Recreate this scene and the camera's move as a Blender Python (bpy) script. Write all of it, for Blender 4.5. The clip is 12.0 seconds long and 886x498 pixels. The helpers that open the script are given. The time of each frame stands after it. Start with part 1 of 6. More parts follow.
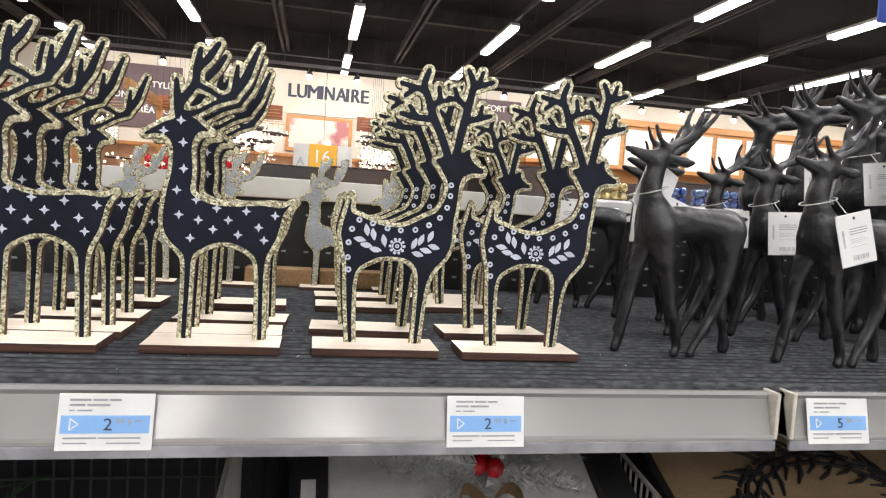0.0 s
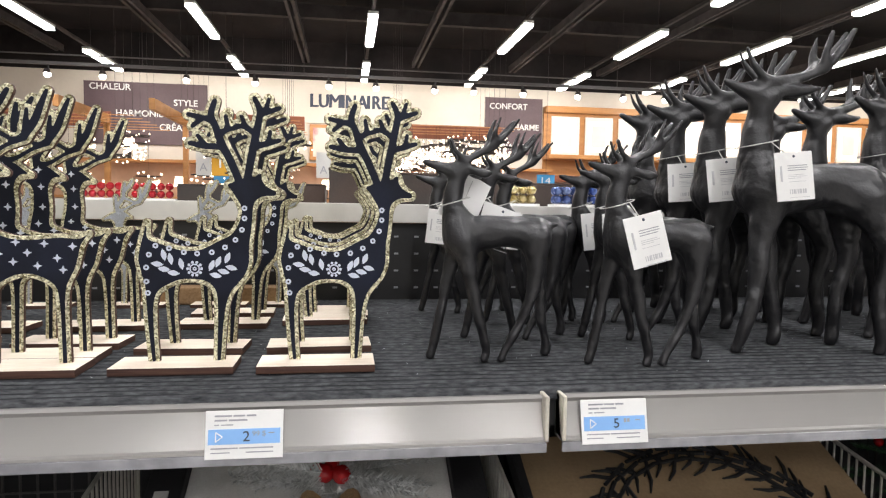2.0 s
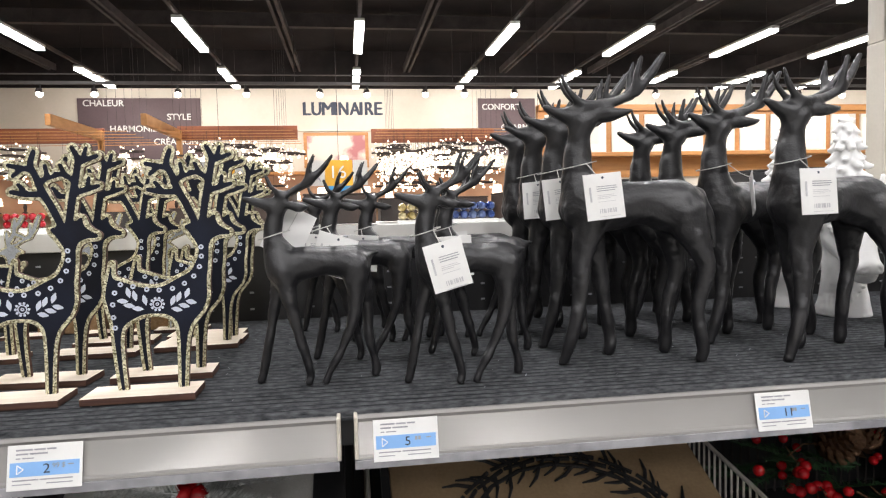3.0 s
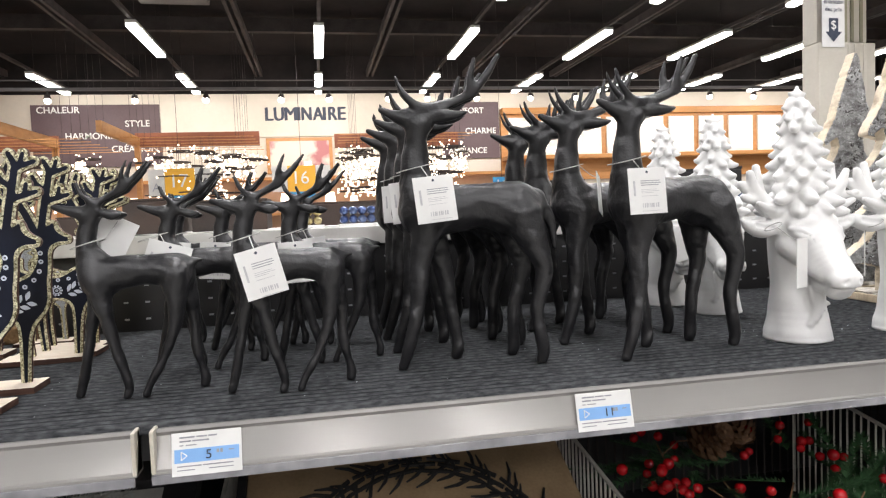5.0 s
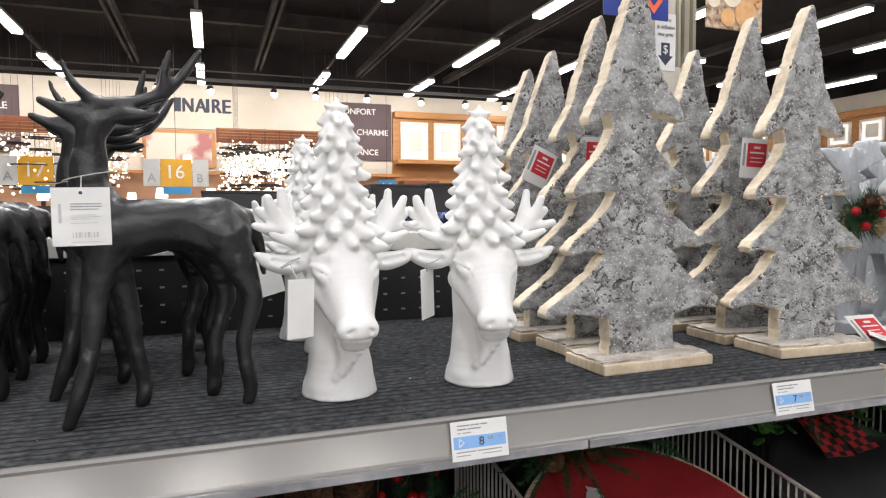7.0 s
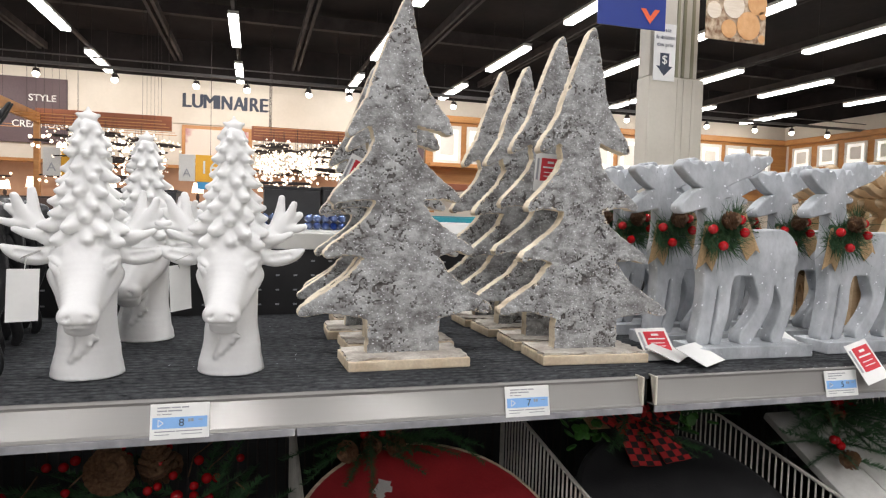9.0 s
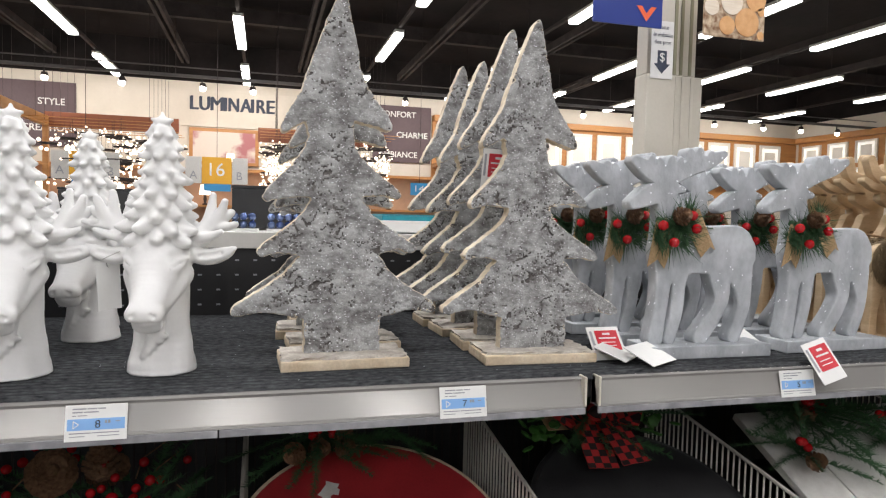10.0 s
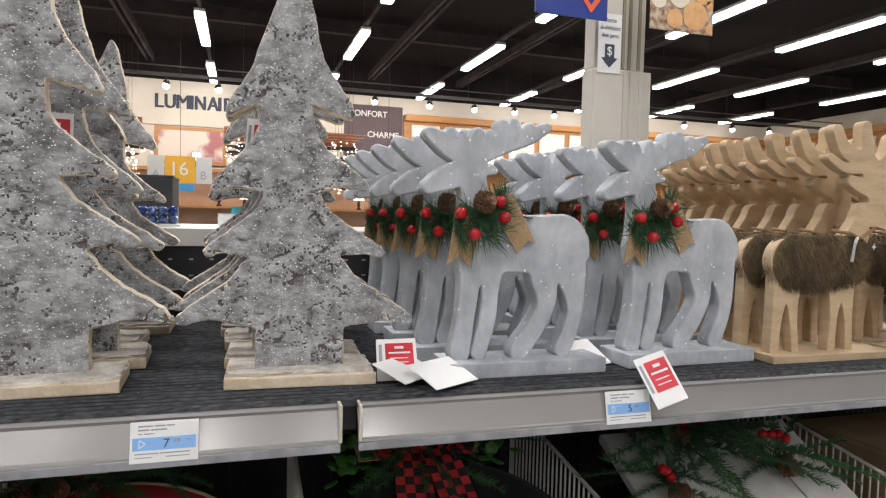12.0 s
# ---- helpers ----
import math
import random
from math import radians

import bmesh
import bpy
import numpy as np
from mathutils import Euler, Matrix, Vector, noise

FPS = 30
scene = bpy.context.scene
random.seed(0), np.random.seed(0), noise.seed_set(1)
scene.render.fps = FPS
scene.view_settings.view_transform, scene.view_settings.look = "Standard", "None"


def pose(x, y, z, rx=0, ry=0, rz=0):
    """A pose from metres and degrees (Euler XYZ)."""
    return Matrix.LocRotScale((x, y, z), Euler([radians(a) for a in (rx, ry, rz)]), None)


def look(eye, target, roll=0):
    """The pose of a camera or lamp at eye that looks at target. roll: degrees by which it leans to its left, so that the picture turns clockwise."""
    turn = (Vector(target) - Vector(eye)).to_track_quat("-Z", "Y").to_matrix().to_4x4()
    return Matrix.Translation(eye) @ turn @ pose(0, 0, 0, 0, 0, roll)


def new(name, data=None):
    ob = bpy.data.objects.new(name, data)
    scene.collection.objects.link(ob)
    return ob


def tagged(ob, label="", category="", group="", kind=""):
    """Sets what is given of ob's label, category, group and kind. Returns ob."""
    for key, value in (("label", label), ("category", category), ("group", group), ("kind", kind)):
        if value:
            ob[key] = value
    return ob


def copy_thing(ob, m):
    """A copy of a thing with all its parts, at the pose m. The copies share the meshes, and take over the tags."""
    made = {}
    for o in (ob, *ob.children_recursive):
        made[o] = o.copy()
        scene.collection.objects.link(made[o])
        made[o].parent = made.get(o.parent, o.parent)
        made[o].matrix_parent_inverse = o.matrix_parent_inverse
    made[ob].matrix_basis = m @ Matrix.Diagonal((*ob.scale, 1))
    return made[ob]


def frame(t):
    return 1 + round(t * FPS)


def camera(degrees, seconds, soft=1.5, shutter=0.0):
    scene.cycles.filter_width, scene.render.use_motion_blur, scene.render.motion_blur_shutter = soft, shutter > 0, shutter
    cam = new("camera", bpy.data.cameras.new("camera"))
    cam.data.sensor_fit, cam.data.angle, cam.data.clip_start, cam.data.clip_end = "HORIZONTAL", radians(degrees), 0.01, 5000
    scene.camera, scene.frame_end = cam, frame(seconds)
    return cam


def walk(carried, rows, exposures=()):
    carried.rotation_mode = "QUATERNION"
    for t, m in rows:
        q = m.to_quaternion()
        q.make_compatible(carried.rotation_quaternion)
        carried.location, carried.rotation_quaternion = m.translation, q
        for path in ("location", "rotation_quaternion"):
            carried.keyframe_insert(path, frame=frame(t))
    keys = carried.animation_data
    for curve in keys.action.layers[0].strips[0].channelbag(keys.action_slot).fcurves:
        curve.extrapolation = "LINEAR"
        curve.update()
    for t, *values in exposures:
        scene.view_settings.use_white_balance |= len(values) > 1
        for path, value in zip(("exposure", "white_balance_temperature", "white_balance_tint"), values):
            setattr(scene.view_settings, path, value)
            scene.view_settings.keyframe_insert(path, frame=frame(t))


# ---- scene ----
cam = camera(68.9, 12.0, soft=1.2)
PATH = [
    (0, (-0.322, -0.398, 1.353), (0.077, 1.557, 1.225), 3.8),
    (0.5, (-0.31, -0.41, 1.35), (0.055, 1.554, 1.253), 2.5),
    (1, (-0.287, -0.408, 1.345), (0.077, 1.557, 1.273), 1.7),
    (1.5, (-0.235, -0.414, 1.361), (0.081, 1.557, 1.235), 1.2),
    (2, (-0.142, -0.449, 1.373), (0.155, 1.525, 1.245), 0.9),
    (2.5, (-0.059, -0.482, 1.383), (0.23, 1.493, 1.254), 0.2),
    (3, (0.013, -0.503, 1.397), (0.3, 1.472, 1.275), -1.4),
    (5, (0.142, -0.516, 1.393), (0.519, 1.445, 1.28), -2.3),
    (5.5, (0.22, -0.505, 1.383), (0.668, 1.441, 1.271), -2.5),
    (6, (0.357, -0.492, 1.383), (0.887, 1.433, 1.263), -2.1),
    (6.5, (0.454, -0.481, 1.389), (1.08, 1.415, 1.268), -1.2),
    (7, (0.535, -0.496, 1.407), (1.208, 1.384, 1.295), -0.3),
    (7.5, (0.611, -0.54, 1.416), (1.288, 1.338, 1.309), 0.5),
    (9.5, (0.848, -0.639, 1.412), (1.387, 1.284, 1.309), 1.6),
    (10, (0.882, -0.639, 1.411), (1.416, 1.285, 1.309), 1.4),
    (10.5, (0.905, -0.639, 1.407), (1.437, 1.287, 1.306), 1.1),
    (11, (0.935, -0.634, 1.398), (1.468, 1.291, 1.3), 1.0),
    (11.5, (1.005, -0.609, 1.4), (1.56, 1.31, 1.301), 1.1),
    (12, (1.138, -0.556, 1.402), (1.735, 1.35, 1.304), 1.4),
]
walk(cam, [(t, look(eye, target, roll)) for t, eye, target, roll in PATH],
     exposures=((0, 0.16), (3, 0.16), (5.5, 0.12), (7, -0.04), (9.5, -0.20), (12, -0.27)))

# ---- world and lamps ----
world = bpy.data.worlds.new("store_dim")
scene.world = world
world.use_nodes = True
world.node_tree.nodes["Background"].inputs[0].default_value = (0.9, 0.95, 1.0, 1)
world.node_tree.nodes["Background"].inputs[1].default_value = 0.04

COLS = (-6.5, -3.07, 0.36, 3.5, 6.43, 9.27, 12.0, 14.75, 17.9)   # fluorescent columns
TUBE_Z = 5.11
# rows out of view; -17.3 and -13.0 are added fill for shelf fronts and bins
for ly in (-17.3, -13.0, -8.7, -4.4, -0.1, 4.2):
    for lx in (-3.07, 0.36, 3.5):
        ld = bpy.data.lights.new("tube_and_fill_light", "AREA")
        ld.shape, ld.size, ld.size_y, ld.energy = "RECTANGLE", 0.16, 2.44, 90 if ly > -10 else 95
        ld.color = (1.0, 0.975, 0.99)
        lo = new("tube_and_fill_light", ld)
        lo.matrix_world = pose(lx, ly + 1.2, TUBE_Z - 0.06)
for ly in (8.2, 12.5):
    for lx in (-6.5, 0.36, 6.43, 12.0):
        ld = bpy.data.lights.new("tube_and_fill_light", "AREA")
        ld.shape, ld.size, ld.size_y, ld.energy = "RECTANGLE", 0.16, 2.44, 110
        ld.color = (1.0, 0.975, 0.99)
        lo = new("tube_and_fill_light", ld)
        lo.matrix_world = pose(lx, ly + 1.2, TUBE_Z - 0.06)
for lx in (-5, 0, 5, 11, 16):                                     # spotlights that wash the end wall
    ld = bpy.data.lights.new("wall_wash_light", "AREA")
    ld.shape, ld.size, ld.size_y, ld.energy = "RECTANGLE", 4.0, 0.2, 95
    ld.color = (1.0, 0.92, 0.84)
    lo = new("wall_wash_light", ld)
    lo.matrix_world = look((lx, 16.9, 4.55), (lx, 19.7, 3.2))

# ---- materials ----
def nodes_of(name):
    m = bpy.data.materials.new(name)
    m.use_nodes = True
    nt = m.node_tree
    return m, nt, nt.nodes["Principled BSDF"]


def rgba(c):
    return (*c, 1) if len(c) == 3 else c


def surface(name, c1, c2=None, rough=0.6, metal=0.0, scale=40.0, fine=300.0, bump=0.15, stretch=(1, 1, 1), contrast=(0.35, 0.65), spec=0.5, wear=0.18, dist=0.002):
    """Two colours mixed by noise, lightness worn at a second scale, fine bump; random per object."""
    m, nt, b = nodes_of(name)
    N, L = nt.nodes.new, nt.links.new
    tc, oi = N("ShaderNodeTexCoord"), N("ShaderNodeObjectInfo")
    off = N("ShaderNodeVectorMath"); off.operation = "ADD"
    sc = N("ShaderNodeVectorMath"); sc.operation = "SCALE"; sc.inputs[3].default_value = 7.3
    comb = N("ShaderNodeCombineXYZ")
    for i in range(3):
        L(oi.outputs["Random"], comb.inputs[i])
    L(comb.outputs[0], sc.inputs[0])
    mp = N("ShaderNodeMapping"); mp.inputs["Scale"].default_value = stretch
    L(tc.outputs["Object"], mp.inputs[0]); L(mp.outputs[0], off.inputs[0]); L(sc.outputs[0], off.inputs[1])
    n1 = N("ShaderNodeTexNoise"); n1.inputs["Scale"].default_value = scale; n1.inputs["Detail"].default_value = 5
    n2 = N("ShaderNodeTexNoise"); n2.inputs["Scale"].default_value = fine; n2.inputs["Detail"].default_value = 3
    L(off.outputs[0], n1.inputs["Vector"]); L(off.outputs[0], n2.inputs["Vector"])
    r1 = N("ShaderNodeMapRange"); r1.inputs[1].default_value, r1.inputs[2].default_value = contrast
    L(n1.outputs["Fac"], r1.inputs[0])
    mix = N("ShaderNodeMix"); mix.data_type = "RGBA"
    mix.inputs[6].default_value, mix.inputs[7].default_value = rgba(c1), rgba(c2 or tuple(x * 0.8 for x in c1))
    L(r1.outputs[0], mix.inputs[0])
    r2 = N("ShaderNodeMapRange"); r2.inputs[3].default_value, r2.inputs[4].default_value = 1 - wear, 1 + wear
    L(n2.outputs["Fac"], r2.inputs[0])
    mul = N("ShaderNodeVectorMath"); mul.operation = "SCALE"
    L(mix.outputs[2], mul.inputs[0]); L(r2.outputs[0], mul.inputs[3])
    L(mul.outputs[0], b.inputs["Base Color"])
    rr = N("ShaderNodeMapRange"); rr.inputs[3].default_value, rr.inputs[4].default_value = max(0.02, rough - 0.1), min(1, rough + 0.1)
    L(n1.outputs["Fac"], rr.inputs[0]); L(rr.outputs[0], b.inputs["Roughness"])
    b.inputs["Metallic"].default_value = metal
    b.inputs["Specular IOR Level"].default_value = spec
    if bump:
        bp = N("ShaderNodeBump"); bp.inputs["Strength"].default_value = bump; bp.inputs["Distance"].default_value = dist
        L(n2.outputs["Fac"], bp.inputs["Height"]); L(bp.outputs[0], b.inputs["Normal"])
    return m


def glow(name, c, strength):
    m, nt, b = nodes_of(name)
    b.inputs["Base Color"].default_value = rgba(c)
    b.inputs["Emission Color"].default_value = rgba(c)
    b.inputs["Emission Strength"].default_value = strength
    m.cycles.emission_sampling = "NONE"
    return m


def glitter(name, c1, c2, cells, metal=1.0, rough=0.3, lift=0.9):
    """Flakes: each cell tilts its own way."""
    m, nt, b = nodes_of(name)
    N, L = nt.nodes.new, nt.links.new
    tc = N("ShaderNodeTexCoord")
    v = N("ShaderNodeTexVoronoi"); v.inputs["Scale"].default_value = cells
    L(tc.outputs["Object"], v.inputs["Vector"])
    sep = N("ShaderNodeSeparateColor"); L(v.outputs["Color"], sep.inputs[0])
    mix = N("ShaderNodeMix"); mix.data_type = "RGBA"
    mix.inputs[6].default_value, mix.inputs[7].default_value = rgba(c1), rgba(c2)
    L(sep.outputs[0], mix.inputs[0]); L(mix.outputs[2], b.inputs["Base Color"])
    bp = N("ShaderNodeBump"); bp.inputs["Strength"].default_value = lift; bp.inputs["Distance"].default_value = 0.0008
    L(sep.outputs[1], bp.inputs["Height"]); L(bp.outputs[0], b.inputs["Normal"])
    b.inputs["Metallic"].default_value, b.inputs["Roughness"].default_value = metal, rough
    return m


def flecked(m, cells=520.0, share=0.9945, c=(0.90, 0.92, 0.95)):
    """Adds sparse pale glitter flecks to a surface."""
    nt = m.node_tree
    b = nt.nodes["Principled BSDF"]
    N, L = nt.nodes.new, nt.links.new
    src = b.inputs["Base Color"].links[0].from_socket
    tc, v, sep = N("ShaderNodeTexCoord"), N("ShaderNodeTexVoronoi"), N("ShaderNodeSeparateColor")
    v.inputs["Scale"].default_value = cells
    L(tc.outputs["Object"], v.inputs["Vector"]); L(v.outputs["Color"], sep.inputs[0])
    cut = N("ShaderNodeMath"); cut.operation = "GREATER_THAN"; cut.inputs[1].default_value = share
    mix = N("ShaderNodeMix"); mix.data_type = "RGBA"; mix.inputs[7].default_value = rgba(c)
    L(sep.outputs[0], cut.inputs[0]); L(cut.outputs[0], mix.inputs[0]); L(src, mix.inputs[6]); L(mix.outputs[2], b.inputs["Base Color"])
    return m


def carpet_material():
    """Ribbed needle felt, flecked: light and dark yarn stripes that also paint in the shade between ribs."""
    m, nt, b = nodes_of("carpet_rib")
    N, L = nt.nodes.new, nt.links.new
    tc, sep = N("ShaderNodeTexCoord"), N("ShaderNodeSeparateXYZ")
    L(tc.outputs["Object"], sep.inputs[0])
    wob = N("ShaderNodeTexNoise"); wob.inputs["Scale"].default_value = 25
    fleck = N("ShaderNodeTexNoise"); fleck.inputs["Scale"].default_value = 330; fleck.inputs["Detail"].default_value = 4
    mp = N("ShaderNodeMapping"); mp.inputs["Scale"].default_value = (0.35, 1, 1)
    L(tc.outputs["Object"], mp.inputs[0]); L(mp.outputs[0], fleck.inputs["Vector"]); L(tc.outputs["Object"], wob.inputs["Vector"])
    # stripe at rib pitch: yarn tone with the groove shade put into the colour
    ph = N("ShaderNodeMath"); ph.operation = "MULTIPLY"; ph.inputs[1].default_value = 2 * math.pi / 0.0112
    L(sep.outputs[1], ph.inputs[0])
    add = N("ShaderNodeMath"); add.operation = "ADD"; L(ph.outputs[0], add.inputs[0]); L(wob.outputs["Fac"], add.inputs[1])
    sn = N("ShaderNodeMath"); sn.operation = "SINE"; L(add.outputs[0], sn.inputs[0])
    st = N("ShaderNodeMapRange"); st.inputs[1].default_value, st.inputs[2].default_value = -0.6, 0.9
    L(sn.outputs[0], st.inputs[0])
    fr = N("ShaderNodeMapRange"); fr.inputs[1].default_value, fr.inputs[2].default_value = 0.22, 0.80
    L(fleck.outputs["Fac"], fr.inputs[0])
    mul = N("ShaderNodeMath"); mul.operation = "MULTIPLY"; L(st.outputs[0], mul.inputs[0]); L(fr.outputs[0], mul.inputs[1])
    mix = N("ShaderNodeMix"); mix.data_type = "RGBA"
    mix.inputs[6].default_value, mix.inputs[7].default_value = (0.014, 0.015, 0.017, 1), (0.098, 0.102, 0.107, 1)
    L(mul.outputs[0], mix.inputs[0]); L(mix.outputs[2], b.inputs["Base Color"])
    bp = N("ShaderNodeBump"); bp.inputs["Strength"].default_value = 0.7; bp.inputs["Distance"].default_value = 0.002
    L(fleck.outputs["Fac"], bp.inputs["Height"]); L(bp.outputs[0], b.inputs["Normal"])
    b.inputs["Roughness"].default_value = 0.95
    b.inputs["Specular IOR Level"].default_value = 0.1
    return m


M_CARPET = carpet_material()
M_RAIL = surface("rail_plastic", (0.375, 0.365, 0.35), (0.335, 0.325, 0.31), 0.20, 0.34, scale=5, fine=20, bump=0.0, wear=0.03)
M_CLEAR = surface("clear_strip", (0.33, 0.33, 0.345), (0.20, 0.20, 0.215), 0.12, scale=30, fine=80, bump=0.03)
M_RAILCAP = surface("rail_cap", (0.60, 0.56, 0.47), (0.5, 0.47, 0.40), 0.4, scale=60)
M_BLACKMETAL = surface("black_steel", (0.010, 0.010, 0.011), (0.016, 0.016, 0.017), 0.5, scale=20, fine=200, bump=0.05)
M_SHELFWHITE = surface("white_shelf_paint", (0.70, 0.69, 0.66), (0.62, 0.61, 0.57), 0.35, scale=8, fine=90, bump=0.03, wear=0.06)
M_WIRE = surface("cream_wire", (0.62, 0.60, 0.54), (0.52, 0.50, 0.44), 0.35, scale=40)
M_PAPER = surface("label_paper", (0.80, 0.80, 0.78), (0.74, 0.74, 0.72), 0.55, scale=20, fine=200, bump=0.02, wear=0.03)
M_BLUE = surface("label_blue", (0.24, 0.46, 0.80), (0.22, 0.43, 0.76), 0.5, scale=20, wear=0.04, bump=0.0)
M_INK = surface("ink", (0.03, 0.04, 0.07), (0.05, 0.06, 0.09), 0.6, bump=0.0)
M_GREYINK = surface("grey_print", (0.28, 0.29, 0.31), (0.36, 0.36, 0.38), 0.6, bump=0.0)
M_PALEINK = surface("pale_print", (0.46, 0.46, 0.47), (0.54, 0.54, 0.55), 0.6, bump=0.0)
M_RED = surface("red_print", (0.62, 0.03, 0.045), (0.55, 0.025, 0.04), 0.5, bump=0.0, wear=0.06)
# dark and near-white flakes put part of the sparkle into the colour
M_GOLD = glitter("gold_glitter", (0.13, 0.105, 0.03), (1.0, 0.96, 0.70), 720, 0.35, 0.32)
M_NAVY = surface("navy_paint", (0.005, 0.006, 0.013), (0.009, 0.012, 0.025), 0.6, scale=30, fine=700, bump=0.08, spec=0.22)
M_SILVERFACE = glitter("silver_glitter", (0.36, 0.39, 0.44), (0.70, 0.74, 0.80), 1500, 0.5, 0.35)
M_MOTIF = surface("pale_motif", (0.66, 0.70, 0.78), (0.56, 0.60, 0.70), 0.5, scale=300, bump=0.02)
M_PLY = surface("plywood_pale", (0.80, 0.71, 0.60), (0.72, 0.62, 0.50), 0.65, scale=30, fine=300, stretch=(0.4, 3, 3), bump=0.08)
M_PLYEDGE = surface("burnt_ply_edge", (0.10, 0.045, 0.028), (0.05, 0.022, 0.015), 0.7, scale=60, stretch=(0.3, 1, 8), bump=0.1)
def chiselled_material():
    """Matt black resin with long shallow carving strokes and fine grain."""
    m, nt, b = nodes_of("matt_black_resin")
    N, L = nt.nodes.new, nt.links.new
    tc = N("ShaderNodeTexCoord")
    mp = N("ShaderNodeMapping"); mp.inputs["Scale"].default_value = (0.55, 1.0, 0.7); mp.inputs["Rotation"].default_value = (0, 0.35, 0)
    L(tc.outputs["Object"], mp.inputs[0])
    stroke = N("ShaderNodeTexNoise"); stroke.inputs["Scale"].default_value = 62; stroke.inputs["Detail"].default_value = 1.5; stroke.inputs["Distortion"].default_value = 0.3
    broad = N("ShaderNodeTexNoise"); broad.inputs["Scale"].default_value = 30; broad.inputs["Detail"].default_value = 3
    fine = N("ShaderNodeTexNoise"); fine.inputs["Scale"].default_value = 420; fine.inputs["Detail"].default_value = 4
    L(mp.outputs[0], stroke.inputs["Vector"]); L(tc.outputs["Object"], broad.inputs["Vector"]); L(tc.outputs["Object"], fine.inputs["Vector"])
    ad = N("ShaderNodeMath"); ad.operation = "MULTIPLY_ADD"; ad.inputs[1].default_value = 0.06
    L(fine.outputs["Fac"], ad.inputs[0]); L(stroke.outputs["Fac"], ad.inputs[2])
    bp = N("ShaderNodeBump"); bp.inputs["Strength"].default_value = 0.85; bp.inputs["Distance"].default_value = 0.007
    L(ad.outputs[0], bp.inputs["Height"]); L(bp.outputs[0], b.inputs["Normal"])
    r = N("ShaderNodeMapRange"); r.inputs[3].default_value, r.inputs[4].default_value = 0.27, 0.46
    L(broad.outputs["Fac"], r.inputs[0]); L(r.outputs[0], b.inputs["Roughness"])
    mx = N("ShaderNodeMix"); mx.data_type = "RGBA"; mx.inputs[6].default_value, mx.inputs[7].default_value = (0.008, 0.008, 0.009, 1), (0.024, 0.024, 0.026, 1)
    L(stroke.outputs["Fac"], mx.inputs[0]); L(mx.outputs[2], b.inputs["Base Color"])
    return m


M_BLACKDEER = chiselled_material()
M_WHITE = surface("white_ceramic", (0.80, 0.80, 0.79), (0.76, 0.76, 0.75), 0.38, scale=25, fine=260, bump=0.05, wear=0.03)
M_WOODEDGE = surface("pale_cut_wood", (0.74, 0.63, 0.47), (0.60, 0.48, 0.33), 0.75, scale=45, fine=300, stretch=(1, 4, 1), bump=0.3)
M_STRING = surface("string", (0.55, 0.55, 0.52), (0.4, 0.4, 0.38), 0.7)
M_JUTE = surface("jute", (0.33, 0.21, 0.11), (0.22, 0.13, 0.06), 0.9, scale=300, bump=0.5)
M_BURLAP = surface("burlap", (0.50, 0.35, 0.19), (0.38, 0.25, 0.13), 0.95, scale=500, fine=1200, bump=0.7, wear=0.3)
M_BERRY = surface("red_berry", (0.50, 0.010, 0.014), (0.38, 0.006, 0.010), 0.18, scale=60, bump=0.02)
M_PINE = surface("pine_needles", (0.022, 0.075, 0.028), (0.050, 0.125, 0.045), 0.6, scale=200)
M_CONE = surface("pinecone", (0.22, 0.12, 0.06), (0.12, 0.06, 0.03), 0.75, scale=200, bump=0.4)
M_LEAF = surface("green_leaf", (0.045, 0.16, 0.022), (0.03, 0.10, 0.016), 0.5, scale=90)
M_GREYWOOD = flecked(surface("greywash_wood", (0.51, 0.535, 0.56), (0.34, 0.36, 0.38), 0.62, scale=30, fine=150, stretch=(1, 1, 0.7), bump=0.5, wear=0.16))
M_MOOSE = surface("moose_wood", (0.56, 0.42, 0.265), (0.46, 0.335, 0.20), 0.65, scale=22, fine=260, stretch=(1, 1, 4), bump=0.1)
M_FUR = surface("brown_fur", (0.185, 0.130, 0.068), (0.080, 0.056, 0.030), 0.95, scale=40, fine=500, stretch=(1, 1, 0.3), bump=0.9, wear=0.4)
M_KRAFT = surface("kraft_board", (0.33, 0.23, 0.13), (0.27, 0.185, 0.10), 0.8, scale=20, fine=250, bump=0.08)
M_BLACKPAINT = surface("black_paint", (0.012, 0.012, 0.013), (0.02, 0.02, 0.021), 0.55, scale=25)
M_CANVAS = surface("white_canvas", (0.62, 0.61, 0.58), (0.55, 0.54, 0.51), 0.8, scale=60, fine=700, bump=0.2)
M_REDSIGN = surface("red_board", (0.36, 0.022, 0.026), (0.29, 0.016, 0.02), 0.55, scale=18)
M_TINSEL = surface("silver_foil", (0.78, 0.79, 0.78), (0.34, 0.35, 0.34), 0.3, 0.15, scale=160, fine=400, bump=0.1)
M_FLOOR = surface("floor_tile", (0.42, 0.41, 0.39), (0.36, 0.35, 0.33), 0.35, scale=2, fine=30, bump=0.03)
M_CEIL = surface("black_deck", (0.008, 0.007, 0.007), (0.020, 0.016, 0.016), 0.85, scale=0.9, fine=6, bump=0.2, spec=0.15, wear=0.3)
M_BEAM = surface("dark_joist", (0.058, 0.048, 0.046), (0.040, 0.033, 0.032), 0.75, scale=3, fine=30, spec=0.2)
M_DUCT = surface("duct_grey", (0.10, 0.095, 0.09), (0.075, 0.07, 0.068), 0.6, scale=2)
M_TUBE = glow("fluorescent_tube", (1.0, 0.985, 0.96), 9)
